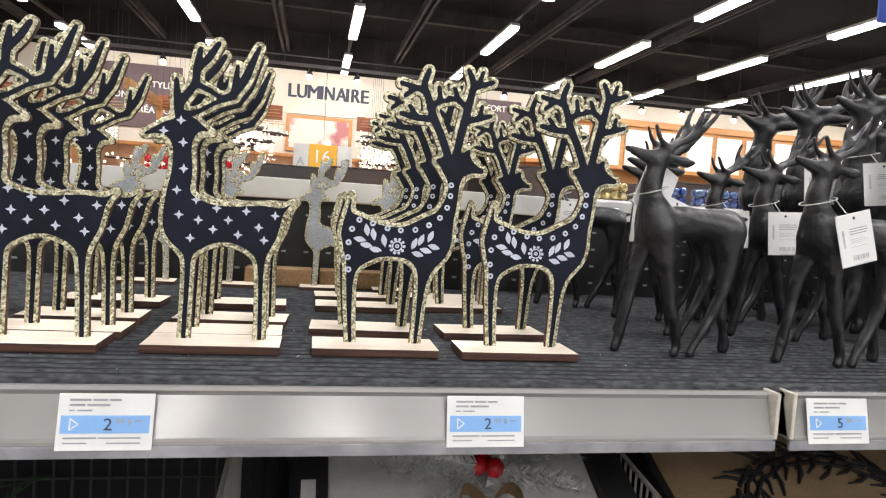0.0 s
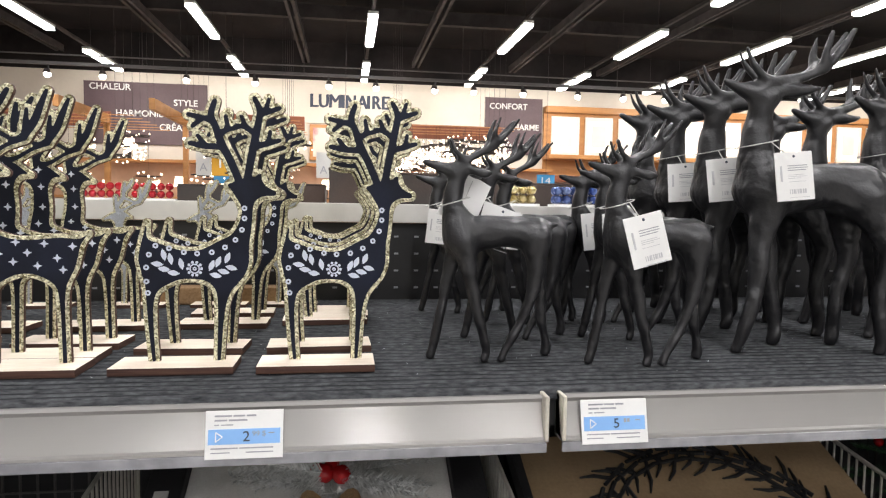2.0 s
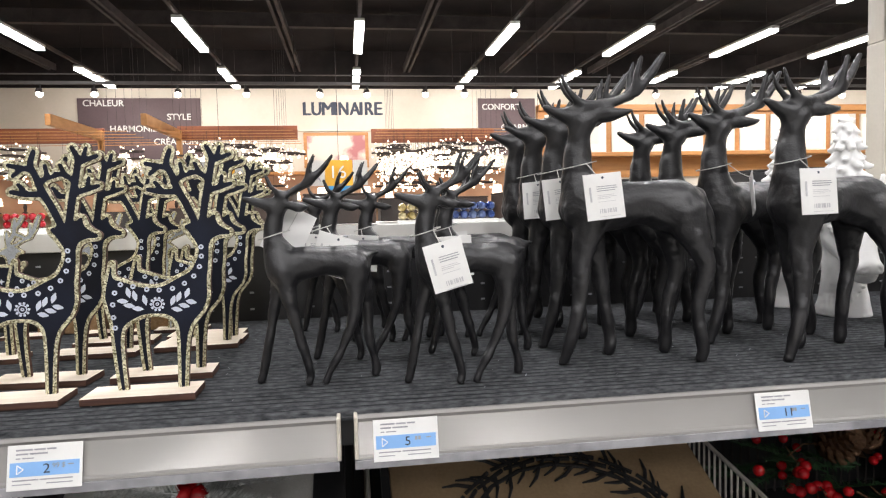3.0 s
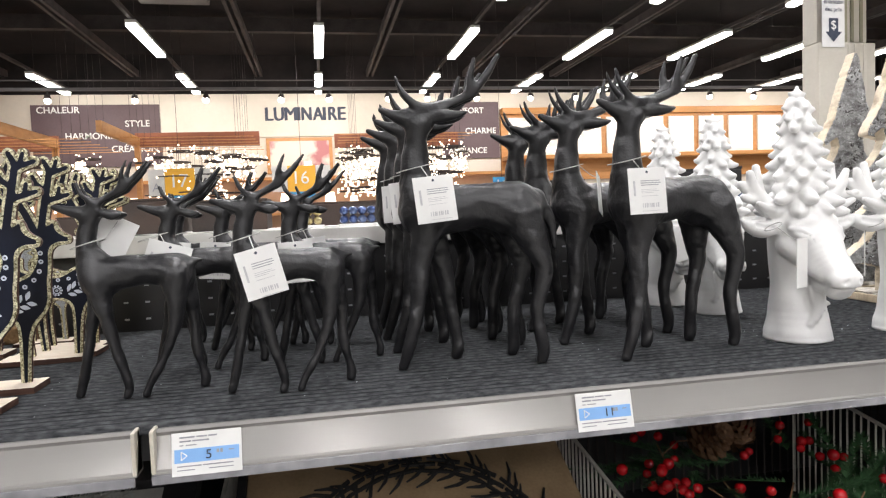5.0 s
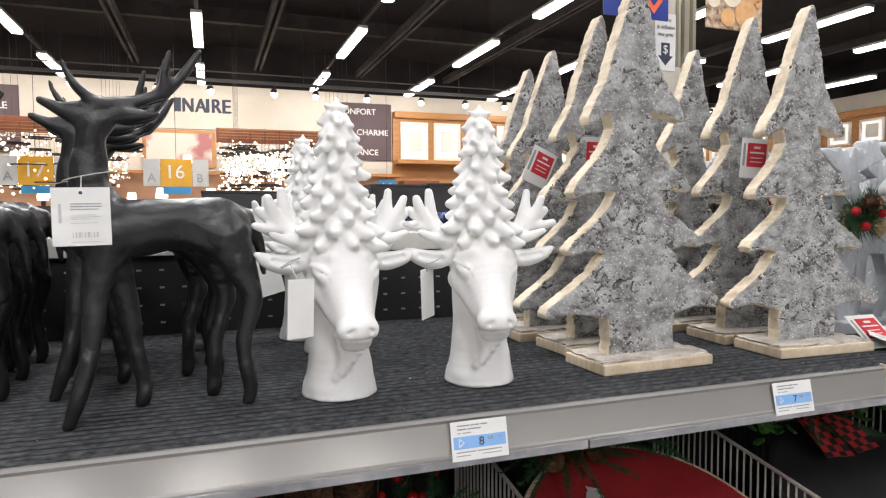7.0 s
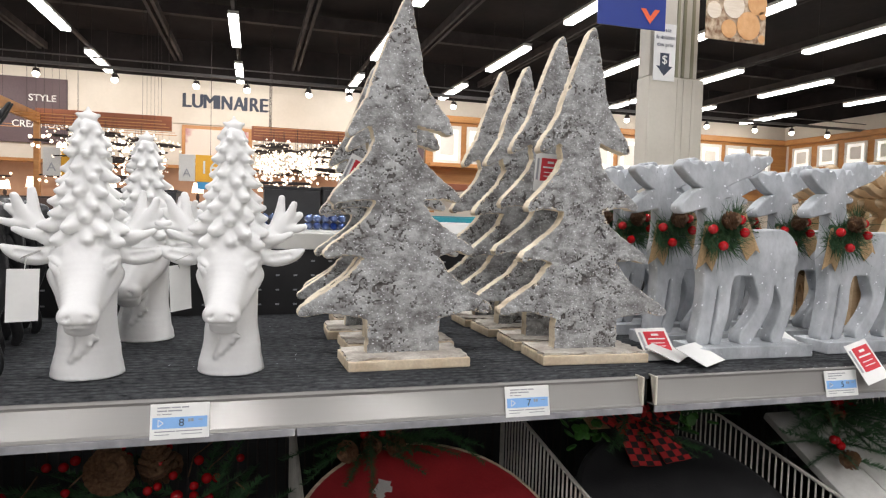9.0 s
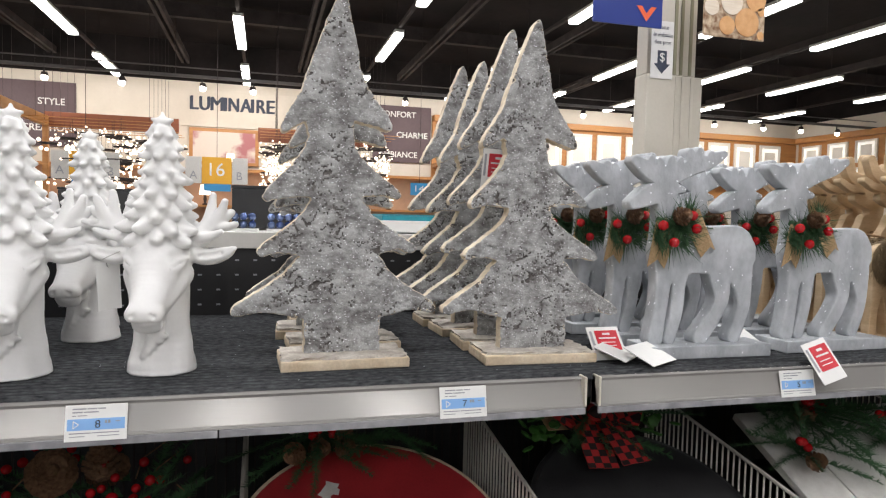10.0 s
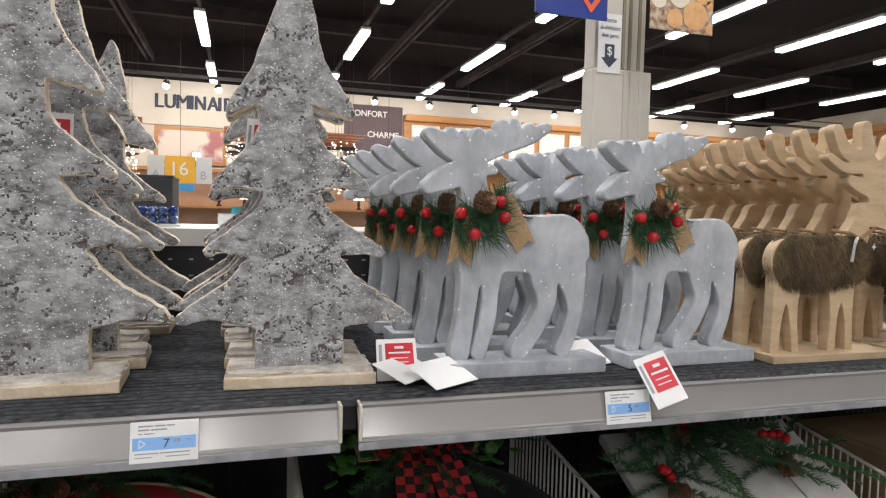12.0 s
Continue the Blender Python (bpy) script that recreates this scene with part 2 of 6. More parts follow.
M_BULB = glow("warm_bulb", (1.0, 0.84, 0.68), 2.3)
M_TREEEDGE = surface("stained_cut_wood", (0.76, 0.67, 0.52), (0.44, 0.35, 0.25), 0.8, scale=38, fine=260, bump=0.5, contrast=(0.50, 0.72), wear=0.22)
M_BASEBARK = surface("whitewashed_bark", (0.62, 0.58, 0.52), (0.40, 0.36, 0.31), 0.8, scale=60, fine=300, bump=0.5, wear=0.3)
M_SPOTGLOW = glow("spot_glow", (1.0, 0.92, 0.78), 9)
M_CREAM = surface("cream_wall", (0.70, 0.645, 0.565), (0.65, 0.595, 0.515), 0.7, scale=1, fine=12, bump=0.03, wear=0.05)
M_TANPANEL = surface("tan_panel", (0.50, 0.33, 0.22), (0.42, 0.26, 0.17), 0.6, scale=1.4, fine=9, bump=0.03, wear=0.1)
M_PLUM = surface("plum_panel", (0.115, 0.078, 0.088), (0.10, 0.066, 0.075), 0.6, scale=1.5, fine=20, bump=0.02)
M_ORANGEWOOD = surface("honey_wood", (0.52, 0.25, 0.085), (0.42, 0.19, 0.06), 0.45, scale=3, fine=40, stretch=(0.3, 1, 3), bump=0.04)
M_REDWOOD = surface("red_brown_wood", (0.26, 0.085, 0.04), (0.21, 0.065, 0.03), 0.5, scale=3, fine=40, stretch=(0.3, 1, 3), bump=0.04)
# no lamp: emission stands in for the light falling on the sample doors
M_GLOWDOOR = glow("glowing_door_panel", (1.0, 0.95, 0.86), 0.75)
M_PANELFRAME = surface("white_door", (0.80, 0.78, 0.73), (0.76, 0.74, 0.69), 0.4, scale=3)
M_POLE = surface("beige_column", (0.56, 0.53, 0.46), (0.52, 0.49, 0.42), 0.55, scale=4, fine=60, bump=0.03, wear=0.06)
M_POLESTRIP = surface("olive_strip", (0.26, 0.25, 0.17), (0.22, 0.21, 0.14), 0.5, scale=6)
M_SIGNBLUE = surface("sign_blue", (0.022, 0.045, 0.25), (0.02, 0.04, 0.22), 0.4, scale=4, wear=0.04)
M_ORANGE = surface("orange_mark", (0.80, 0.14, 0.05), (0.76, 0.12, 0.04), 0.5)
M_YELLOW = surface("yellow_sign", (0.80, 0.42, 0.03), (0.74, 0.38, 0.03), 0.5, scale=4)
M_SKYBLUE = surface("blue_sign", (0.05, 0.32, 0.60), (0.05, 0.28, 0.55), 0.5, scale=4)
M_TEAL = surface("teal_box", (0.02, 0.33, 0.40), (0.02, 0.28, 0.34), 0.4)
M_BAUBLE = surface("blue_bauble", (0.015, 0.045, 0.22), (0.20, 0.26, 0.42), 0.12, 0.6, scale=30)
M_GOLDBAUBLE = surface("gold_bauble", (0.50, 0.38, 0.14), (0.62, 0.55, 0.35), 0.15, 0.7, scale=30)
M_REDBAUBLE = surface("red_bauble", (0.42, 0.012, 0.02), (0.30, 0.01, 0.015), 0.18, 0.3, scale=30)
M_PLAQUE = surface("pink_picture", (0.42, 0.16, 0.17), (0.70, 0.62, 0.55), 0.6, scale=1.6, contrast=(0.42, 0.55))
M_LOGEND = surface("log_end", (0.72, 0.42, 0.20), (0.62, 0.32, 0.13), 0.7, scale=20)
M_LOGBARK = surface("log_bark", (0.20, 0.10, 0.05), (0.62, 0.50, 0.36), 0.8, scale=30)
M_DARKITEM = surface("dark_stock", (0.02, 0.016, 0.014), (0.06, 0.035, 0.025), 0.6, scale=8)


def bark_material():
    m, nt, b = nodes_of("birch_bark")
    N, L = nt.nodes.new, nt.links.new
    tc, oi = N("ShaderNodeTexCoord"), N("ShaderNodeObjectInfo")
    comb = N("ShaderNodeCombineXYZ"); sc = N("ShaderNodeVectorMath"); sc.operation = "SCALE"; sc.inputs[3].default_value = 5.1
    for i in range(3):
        L(oi.outputs["Random"], comb.inputs[i])
    L(comb.outputs[0], sc.inputs[0])
    add = N("ShaderNodeVectorMath"); L(tc.outputs["Object"], add.inputs[0]); L(sc.outputs[0], add.inputs[1])
    mp = N("ShaderNodeMapping"); mp.inputs["Scale"].default_value = (1, 1, 1.35); L(add.outputs[0], mp.inputs[0])
    big = N("ShaderNodeTexNoise"); big.inputs["Scale"].default_value = 46; big.inputs["Detail"].default_value = 8; big.inputs["Roughness"].default_value = 0.68
    fine = N("ShaderNodeTexNoise"); fine.inputs["Scale"].default_value = 160; fine.inputs["Detail"].default_value = 4
    crack = N("ShaderNodeTexNoise"); crack.inputs["Scale"].default_value = 48; crack.inputs["Detail"].default_value = 9; crack.inputs["Roughness"].default_value = 0.75; crack.inputs["Distortion"].default_value = 0.5
    spark = N("ShaderNodeTexVoronoi"); spark.inputs["Scale"].default_value = 820
    for n in (big, fine, crack, spark):
        L(mp.outputs[0], n.inputs["Vector"])
    ramp = N("ShaderNodeValToRGB"); e = ramp.color_ramp.elements
    e[0].position, e[0].color = 0.36, (0.160, 0.154, 0.150, 1)
    e[1].position, e[1].color = 0.62, (0.51, 0.52, 0.515, 1)
    e.new(0.49).color = (0.335, 0.335, 0.33, 1)
    L(big.outputs["Fac"], ramp.inputs[0])
    cr = N("ShaderNodeMapRange"); cr.inputs[1].default_value, cr.inputs[2].default_value = 0.635, 0.70
    L(crack.outputs["Fac"], cr.inputs[0])
    dark = N("ShaderNodeMix"); dark.data_type = "RGBA"; dark.inputs[7].default_value = (0.035, 0.030, 0.03, 1)
    L(cr.outputs[0], dark.inputs[0]); L(ramp.outputs[0], dark.inputs[6])
    sep = N("ShaderNodeSeparateColor"); L(spark.outputs["Color"], sep.inputs[0])
    sr = N("ShaderNodeMapRange"); sr.inputs[1].default_value, sr.inputs[2].default_value = 0.966, 0.972
    L(sep.outputs[0], sr.inputs[0])
    sp = N("ShaderNodeMix"); sp.data_type = "RGBA"; sp.inputs[7].default_value = (0.85, 0.87, 0.9, 1)
    L(sr.outputs[0], sp.inputs[0]); L(dark.outputs[2], sp.inputs[6])
    L(sp.outputs[2], b.inputs["Base Color"])
    sub = N("ShaderNodeMath"); sub.operation = "SUBTRACT"; L(big.outputs["Fac"], sub.inputs[0]); L(cr.outputs[0], sub.inputs[1])
    fm = N("ShaderNodeMath"); fm.operation = "MULTIPLY_ADD"; fm.inputs[1].default_value = 0.35
    L(fine.outputs["Fac"], fm.inputs[0]); L(sub.outputs[0], fm.inputs[2])
    bp = N("ShaderNodeBump"); bp.inputs["Strength"].default_value = 1.0; bp.inputs["Distance"].default_value = 0.006
    L(fm.outputs[0], bp.inputs["Height"]); L(bp.outputs[0], b.inputs["Normal"])
    b.inputs["Roughness"].default_value = 0.72
    return m


M_BARK = bark_material()
# dark torn bark; its colour also paints the shade down in the cracks
M_BARKDARK = surface("torn_bark_shade", (0.075, 0.068, 0.064), (0.155, 0.143, 0.136), 0.85, scale=220, fine=600, bump=0.5, wear=0.3)


def plaid_material():
    m, nt, b = nodes_of("red_black_plaid")
    N, L = nt.nodes.new, nt.links.new
    tc = N("ShaderNodeTexCoord"); ck = N("ShaderNodeTexChecker"); ck.inputs["Scale"].default_value = 90
    ck.inputs[1].default_value, ck.inputs[2].default_value = (0.42, 0.02, 0.02, 1), (0.02, 0.01, 0.01, 1)
    L(tc.outputs["Object"], ck.inputs[0]); L(ck.outputs[0], b.inputs["Base Color"])
    b.inputs["Roughness"].default_value = 0.9
    return m


M_PLAID = plaid_material()

# ---- mesh helpers ----
def box_bm(x0, x1, y0, y1, z0, z1, bev=0.0, bm=None):
    bm = bm or bmesh.new()
    r = bmesh.ops.create_cube(bm, size=1.0)
    for v in r["verts"]:
        v.co = ((x0 + x1) / 2 + v.co.x * (x1 - x0), (y0 + y1) / 2 + v.co.y * (y1 - y0), (z0 + z1) / 2 + v.co.z * (z1 - z0))
    if bev:
        bmesh.ops.bevel(bm, geom=list({e for v in r["verts"] for e in v.link_edges}), offset=bev, segments=2, affect="EDGES", profile=0.6)
    return bm


def tube_bm(pts, radii, sides=8, bm=None):
    """A round tube through points, with its ends closed."""
    bm = bm or bmesh.new()
    pts = [Vector(p) for p in pts]
    if not hasattr(radii, "__len__"):
        radii = [radii] * len(pts)
    rings = []
    for i, p in enumerate(pts):
        d = (pts[min(i + 1, len(pts) - 1)] - pts[max(i - 1, 0)]).normalized()
        u = d.cross(Vector((0.13, 0.31, 0.94)))
        u = u.normalized() if u.length > 1e-4 else Vector((1, 0, 0))
        w = d.cross(u)
        rings.append([bm.verts.new(p + radii[i] * (math.cos(a) * u + math.sin(a) * w)) for a in (2 * math.pi * k / sides for k in range(sides))])
    for a, b in zip(rings, rings[1:]):
        for k in range(sides):
            bm.faces.new((a[k], a[(k + 1) % sides], b[(k + 1) % sides], b[k]))
    bm.faces.new(rings[0][::-1]); bm.faces.new(rings[-1])
    return bm


def ball_bm(c, r, sub=2, bm=None, squash=1.0):
    bm = bm or bmesh.new()
    g = bmesh.ops.create_icosphere(bm, subdivisions=sub, radius=r)
    for v in g["verts"]:
        v.co = Vector((v.co.x, v.co.y, v.co.z * squash)) + Vector(c)
    return bm


def lathe_bm(profile, sides=24, bm=None):
    """Profile of (radius, height) turned about z."""
    bm = bm or bmesh.new()
    rings = [[bm.verts.new((r * math.cos(2 * math.pi * k / sides), r * math.sin(2 * math.pi * k / sides), z)) for k in range(sides)] for r, z in profile]
    for a, b in zip(rings, rings[1:]):
        for k in range(sides):
            bm.faces.new((a[k], a[(k + 1) % sides], b[(k + 1) % sides], b[k]))
    bm.faces.new(rings[0][::-1]); bm.faces.new(rings[-1])
    return bm


def mesh_from(bm, name, mats, smooth=False):
    bmesh.ops.recalc_face_normals(bm, faces=bm.faces)
    me = bpy.data.meshes.new(name)
    bm.to_mesh(me); bm.free()
    for m in (mats if isinstance(mats, (list, tuple)) else [mats]):
        me.materials.append(m)
    if smooth:
        me.shade_smooth()
    return me


def part(name, bm, mats, parent, label="", at=None, smooth=False):
    """One mesh object under a thing or a part. bm: a bmesh or finished mesh data."""
    me = bm if isinstance(bm, bpy.types.Mesh) else mesh_from(bm, name, mats, smooth)
    ob = new(name, me)
    ob.parent = parent
    if at is not None:
        ob.matrix_basis = at
    if label:
        ob["label"] = label
    return ob


def thing(name, label, category, at=None, group="", kind="", data=None):
    ob = new(name, data)
    if at is not None:
        ob.matrix_basis = at
    return tagged(ob, label, category, group, kind)


def solid(name, bm, mats, label, category, at=None, group="", kind="", smooth=False):
    return thing(name, label, category, at, group, kind, bm if isinstance(bm, bpy.types.Mesh) else mesh_from(bm, name, mats, smooth))


def text_mesh(s, size, mat, depth=0.0003, bold=0.0):
    """Letters in the x-z plane facing -y, from the left, baseline at z 0."""
    cu = bpy.data.curves.new("letters", "FONT")
    cu.body, cu.size, cu.extrude, cu.offset = s, size, depth, bold
    ob = new("letters", cu)
    dg = bpy.context.evaluated_depsgraph_get()
    me = bpy.data.meshes.new_from_object(ob.evaluated_get(dg))
    bpy.data.objects.remove(ob)
    bpy.data.curves.remove(cu)
    me.transform(Matrix.Rotation(math.pi / 2, 4, "X"))
    me.materials.clear(); me.materials.append(mat)
    return me


# ---- shapes by distance: rounded strokes blended together ----
def curved(st, n=4):
    """A stroke rounded through its points."""
    st = np.array(st, float)
    if len(st) < 3:
        return st
    e = np.vstack([2 * st[0] - st[1], st, 2 * st[-1] - st[-2]])
    out = []
    for i in range(1, len(e) - 2):
        for u in np.arange(n) / n:
            out.append(0.5 * (2 * e[i] + (e[i + 1] - e[i - 1]) * u + (2 * e[i - 1] - 5 * e[i] + 4 * e[i + 1] - e[i + 2]) * u * u + (3 * e[i] - e[i - 1] - 3 * e[i + 1] + e[i + 2]) * u ** 3))
    return np.vstack(out + [st[-1]])


def stroke_field(strokes, lo, hi, step, k):
    """strokes: lists of (coords..., radius). Distances on a grid, strokes blended with softness k."""
    dim = len(lo)
    axes = [np.arange(lo[i], hi[i] + step, step) for i in range(dim)]
    F = np.full([len(a) for a in axes], 1.0)
    for st in strokes:
        st = curved(st)
        pad = st[:, -1].max() + 3 * k + 2 * step
        sl = []
        for i in range(dim):
            i0 = int(max(0, math.floor((st[:, i].min() - pad - lo[i]) / step)))
            i1 = int(min(len(axes[i]), math.ceil((st[:, i].max() + pad - lo[i]) / step) + 1))
            sl.append(slice(i0, max(i1, i0)))
        G = np.meshgrid(*[axes[i][sl[i]] for i in range(dim)], indexing="ij")
        if G[0].size == 0:
            continue
        best = None
        for a, b in zip(st[:-1], st[1:]):
            ab = b[:-1] - a[:-1]
            t = np.clip(sum((G[i] - a[i]) * ab[i] for i in range(dim)) / max(1e-12, float(ab @ ab)), 0, 1)
            d = np.sqrt(sum((G[i] - a[i] - t * ab[i]) ** 2 for i in range(dim))) - (a[-1] + t * (b[-1] - a[-1]))
            best = d if best is None else np.minimum(best, d)
        old = F[tuple(sl)]
        hmix = np.clip(0.5 + 0.5 * (old - best) / k, 0, 1)
        F[tuple(sl)] = np.where(old > 0.5, best, old + (best - old) * hmix - k * hmix * (1 - hmix))
    return axes, F


def poly_field(poly, lo, hi, step):
    """Signed distance to a closed polygon on a grid."""
    axes = [np.arange(lo[i], hi[i] + step, step) for i in range(2)]
    X, Y = np.meshgrid(*axes, indexing="ij")
    D, S = np.full(X.shape, 9.0), np.ones(X.shape)
    for (ax, ay), (bx, by) in zip(poly, poly[1:] + poly[:1]):
        ex, ey = bx - ax, by - ay
        t = np.clip(((X - ax) * ex + (Y - ay) * ey) / (ex * ex + ey * ey), 0, 1)
        D = np.minimum(D, np.hypot(X - ax - t * ex, Y - ay - t * ey))
        cross = (ay > Y) != (by > Y)
        with np.errstate(divide="ignore", invalid="ignore"):
            side = X < (bx - ax) * (Y - ay) / (by - ay if by != ay else 1e-9) + ax
        S = np.where(cross & side, -S, S)
    return axes, D * S


def contours(axes, F, level=0.0, keep=2):
    """Closed outlines of F < level."""
    xs, ys = axes
    V = F - level
    V = np.where(np.abs(V) < 1e-9, 1e-9, V)
    segs = {}
    nx, ny = V.shape
    inside = V < 0
    mixed = ~((inside[:-1, :-1] == inside[1:, :-1]) & (inside[:-1, :-1] == inside[:-1, 1:]) & (inside[:-1, :-1] == inside[1:, 1:]))

    def cut(e):
        (i, j), (m, n) = e
        t = V[i, j] / (V[i, j] - V[m, n])
        return (xs[i] + t * (xs[m] - xs[i]), ys[j] + t * (ys[n] - ys[j]))

    for i, j in zip(*np.nonzero(mixed)):
        c = [(i, j), (i + 1, j), (i + 1, j + 1), (i, j + 1)]
        e = []
        for a, b in zip(c, c[1:] + c[:1]):
            if inside[a] != inside[b]:
                e.append(((a, b) if a < b else (b, a), bool(inside[a])))
        outs, ins = [x[0] for x in e if x[1]], [x[0] for x in e if not x[1]]
        for a, b in zip(outs, ins):
            segs[a] = b
    loops = []
    while segs:
        start, cur = next(iter(segs.items()))
        loop = [start]
        del segs[start]
        while cur in segs:
            loop.append(cur)
            cur = segs.pop(cur)
        pts = [cut(e) for e in loop]
        if len(pts) > 8:
            pts = [tuple(np.mean([pts[q - 1], pts[q], pts[(q + 1) % len(pts)]], axis=0)) for q in range(len(pts))]
            loops.append(pts[::keep])
    return loops


def cutout(loops, thick, mats, y=0.0, bevel=0.0):
    """A flat board sawn to the outlines, in the x-z plane, its front at y - thick / 2. mats: face, then edge."""
    cu = bpy.data.curves.new("board", "CURVE")
    cu.dimensions, cu.fill_mode = "2D", "BOTH"
    cu.extrude, cu.bevel_depth, cu.bevel_resolution = thick / 2 - bevel, bevel, 1
    for lp in loops:
        sp = cu.splines.new("POLY")
        sp.points.add(len(lp) - 1)
        for p, (a, b) in zip(sp.points, lp):
            p.co = (a, b, 0, 1)
        sp.use_cyclic_u = True
    ob = new("board", cu)
    dg = bpy.context.evaluated_depsgraph_get()
    me = bpy.data.meshes.new_from_object(ob.evaluated_get(dg))
    bpy.data.objects.remove(ob); bpy.data.curves.remove(cu)
    me.transform(Matrix.Translation((0, y, 0)) @ Matrix.Rotation(math.pi / 2, 4, "X"))
    me.materials.clear()
    for m in mats:
        me.materials.append(m)
    if len(mats) > 1:
        for p in me.polygons:
            p.material_index = 0 if abs(p.normal.y) > 0.6 else 1
    return me


def net_mesh(name, axes, F, mat, ripple=0.0, grain=40.0):
    """Surface of F < 0 as one smooth mesh (surface nets)."""
    nx, ny, nz = F.shape
    inside = F < 0
    cnt = np.zeros((nx - 1, ny - 1, nz - 1), int)
    acc = np.zeros((nx - 1, ny - 1, nz - 1, 3))
    offs = [(i, j, k) for i in (0, 1) for j in (0, 1) for k in (0, 1)]

    def corner(a, o):
        return a[o[0]:o[0] + nx - 1, o[1]:o[1] + ny - 1, o[2]:o[2] + nz - 1]

    for o in offs:
        for ax in range(3):
            if o[ax]:
                continue
            p = list(o); p[ax] = 1
            fa, fb = corner(F, o), corner(F, p)
            hit = (fa < 0) != (fb < 0)
            with np.errstate(divide="ignore", invalid="ignore"):
                t = np.where(hit, fa / (fa - fb), 0)
            cnt += hit
            for q in range(3):
                acc[..., q] += np.where(hit, o[q] + (t if q == ax else 0), 0)
    cells = np.argwhere(cnt > 0)
    ids = np.full(cnt.shape, -1)
    ids[tuple(cells.T)] = np.arange(len(cells))
    org = np.array([a[0] for a in axes]); step = axes[0][1] - axes[0][0]
    co = org + step * (cells + acc[tuple(cells.T)] / cnt[tuple(cells.T)][:, None])
    quads = []
    for ax in range(3):
        b, c = (ax + 1) % 3, (ax + 2) % 3
        n = [nx, ny, nz]
        s0, s1 = [slice(None)] * 3, [slice(None)] * 3
        s0[ax], s1[ax] = slice(0, n[ax] - 1), slice(1, n[ax])
        e = np.argwhere(inside[tuple(s0)] != inside[tuple(s1)])
        e = e[(e[:, b] > 0) & (e[:, c] > 0) & (e[:, b] < n[b] - 1) & (e[:, c] < n[c] - 1)]
        flip = inside[tuple(e.T)]
        db, dc = np.eye(3, dtype=int)[b], np.eye(3, dtype=int)[c]
        q = np.stack([ids[tuple((e - db - dc).T)], ids[tuple((e - dc).T)], ids[tuple(e.T)], ids[tuple((e - db).T)]], 1)
        q[~flip] = q[~flip][:, ::-1]
        quads.append(q)
    quads = np.concatenate(quads)
    me = bpy.data.meshes.new(name)
    me.from_pydata(co.tolist(), [], quads.tolist())
    me.update()
    if ripple:
        ns = [v.normal.copy() for v in me.vertices]
        for v, nn in zip(me.vertices, ns):
            v.co += nn * ripple * noise.noise(Vector((v.co.x * grain * 0.6, v.co.y * grain, v.co.z * grain)))
    me.materials.append(mat)
    me.shade_smooth()
    return me

# ---- the hall ----
WALL_Y, SIDE_X = 19.7, 20.3
solid("floor", box_bm(-13, 21, -24, 20.2, -0.1, 0), M_FLOOR, "pale grey polished store floor", "floor", kind="structure")
solid("ceiling", box_bm(-13, 21, -24, 20.2, 6.3, 6.5), M_CEIL, "black painted open store ceiling deck", "ceiling", kind="structure")
solid("wall_end", box_bm(-13, 21, WALL_Y, WALL_Y + 0.2, 0, 5.15), M_CREAM, "cream painted end wall of the store", "wall", kind="structure")
solid("wall_end_upper", box_bm(-13, 21, WALL_Y + 0.02, WALL_Y + 0.2, 5.154, 6.3), M_CEIL, "black upper band of the end wall", "wall", kind="structure")
solid("wall_side", box_bm(SIDE_X, SIDE_X + 0.2, -24, WALL_Y - 0.004, 0, 5.15), M_CREAM, "cream side wall behind kitchen displays", "wall", kind="structure")
solid("wall_side_upper", box_bm(SIDE_X + 0.02, SIDE_X + 0.2, -24, WALL_Y - 0.004, 5.154, 6.3), M_CEIL, "black upper band of the side wall", "wall", kind="structure")
solid("wall_far_side", box_bm(-13.2, -13.004, -24, WALL_Y - 0.004, 0, 6.3), M_CREAM, "plain cream side wall", "wall", kind="structure")
# unseen wall, set back to leave room for the added fill rows
solid("wall_behind", box_bm(-13, 21, -24.2, -24.004, 0, 6.3), M_CREAM, "plain cream wall behind the aisle", "wall", kind="structure")

joist = thing("ceiling_joists", "dark steel joists under the store ceiling", "joists", kind="structure")
mids = [(a + b) / 2 for a, b in zip(COLS, COLS[1:])]
jm = mesh_from(box_bm(-0.035, 0.035, -24, 19.6, -0.09, 0.09), "joist", M_BEAM)
for x in mids + [-8.2, -9.9]:
    part("joist", jm, None, joist, at=pose(x - 0.075, 0, 5.72))
    part("joist", jm, None, joist, at=pose(x + 0.075, 0, 5.72))
sm = mesh_from(box_bm(-0.035, 0.035, -24, 19.6, -0.035, 0.035), "strut", M_BEAM)
for x in COLS:
    part("strut", sm, None, joist, at=pose(x, 0, 5.24))
cm = mesh_from(box_bm(-13, 20, -0.09, 0.09, -0.16, 0.16), "girder", M_BEAM)
for y in (-20, -13, -6, 2.0, 9.0, 15.8):
    part("girder", cm, None, joist, at=pose(0, y, 6.05))
duct = thing("air_duct", "grey rectangular air duct under the ceiling", "duct", pose(-2.2, 11.2, 5.62))
part("body", box_bm(-0.6, 0.6, -1.0, 1.0, -0.25, 0.30, 0.03), M_DUCT, duct)
part("flange", box_bm(-0.66, 0.66, -1.06, -0.98, -0.3, 0.34), M_DUCT, duct)

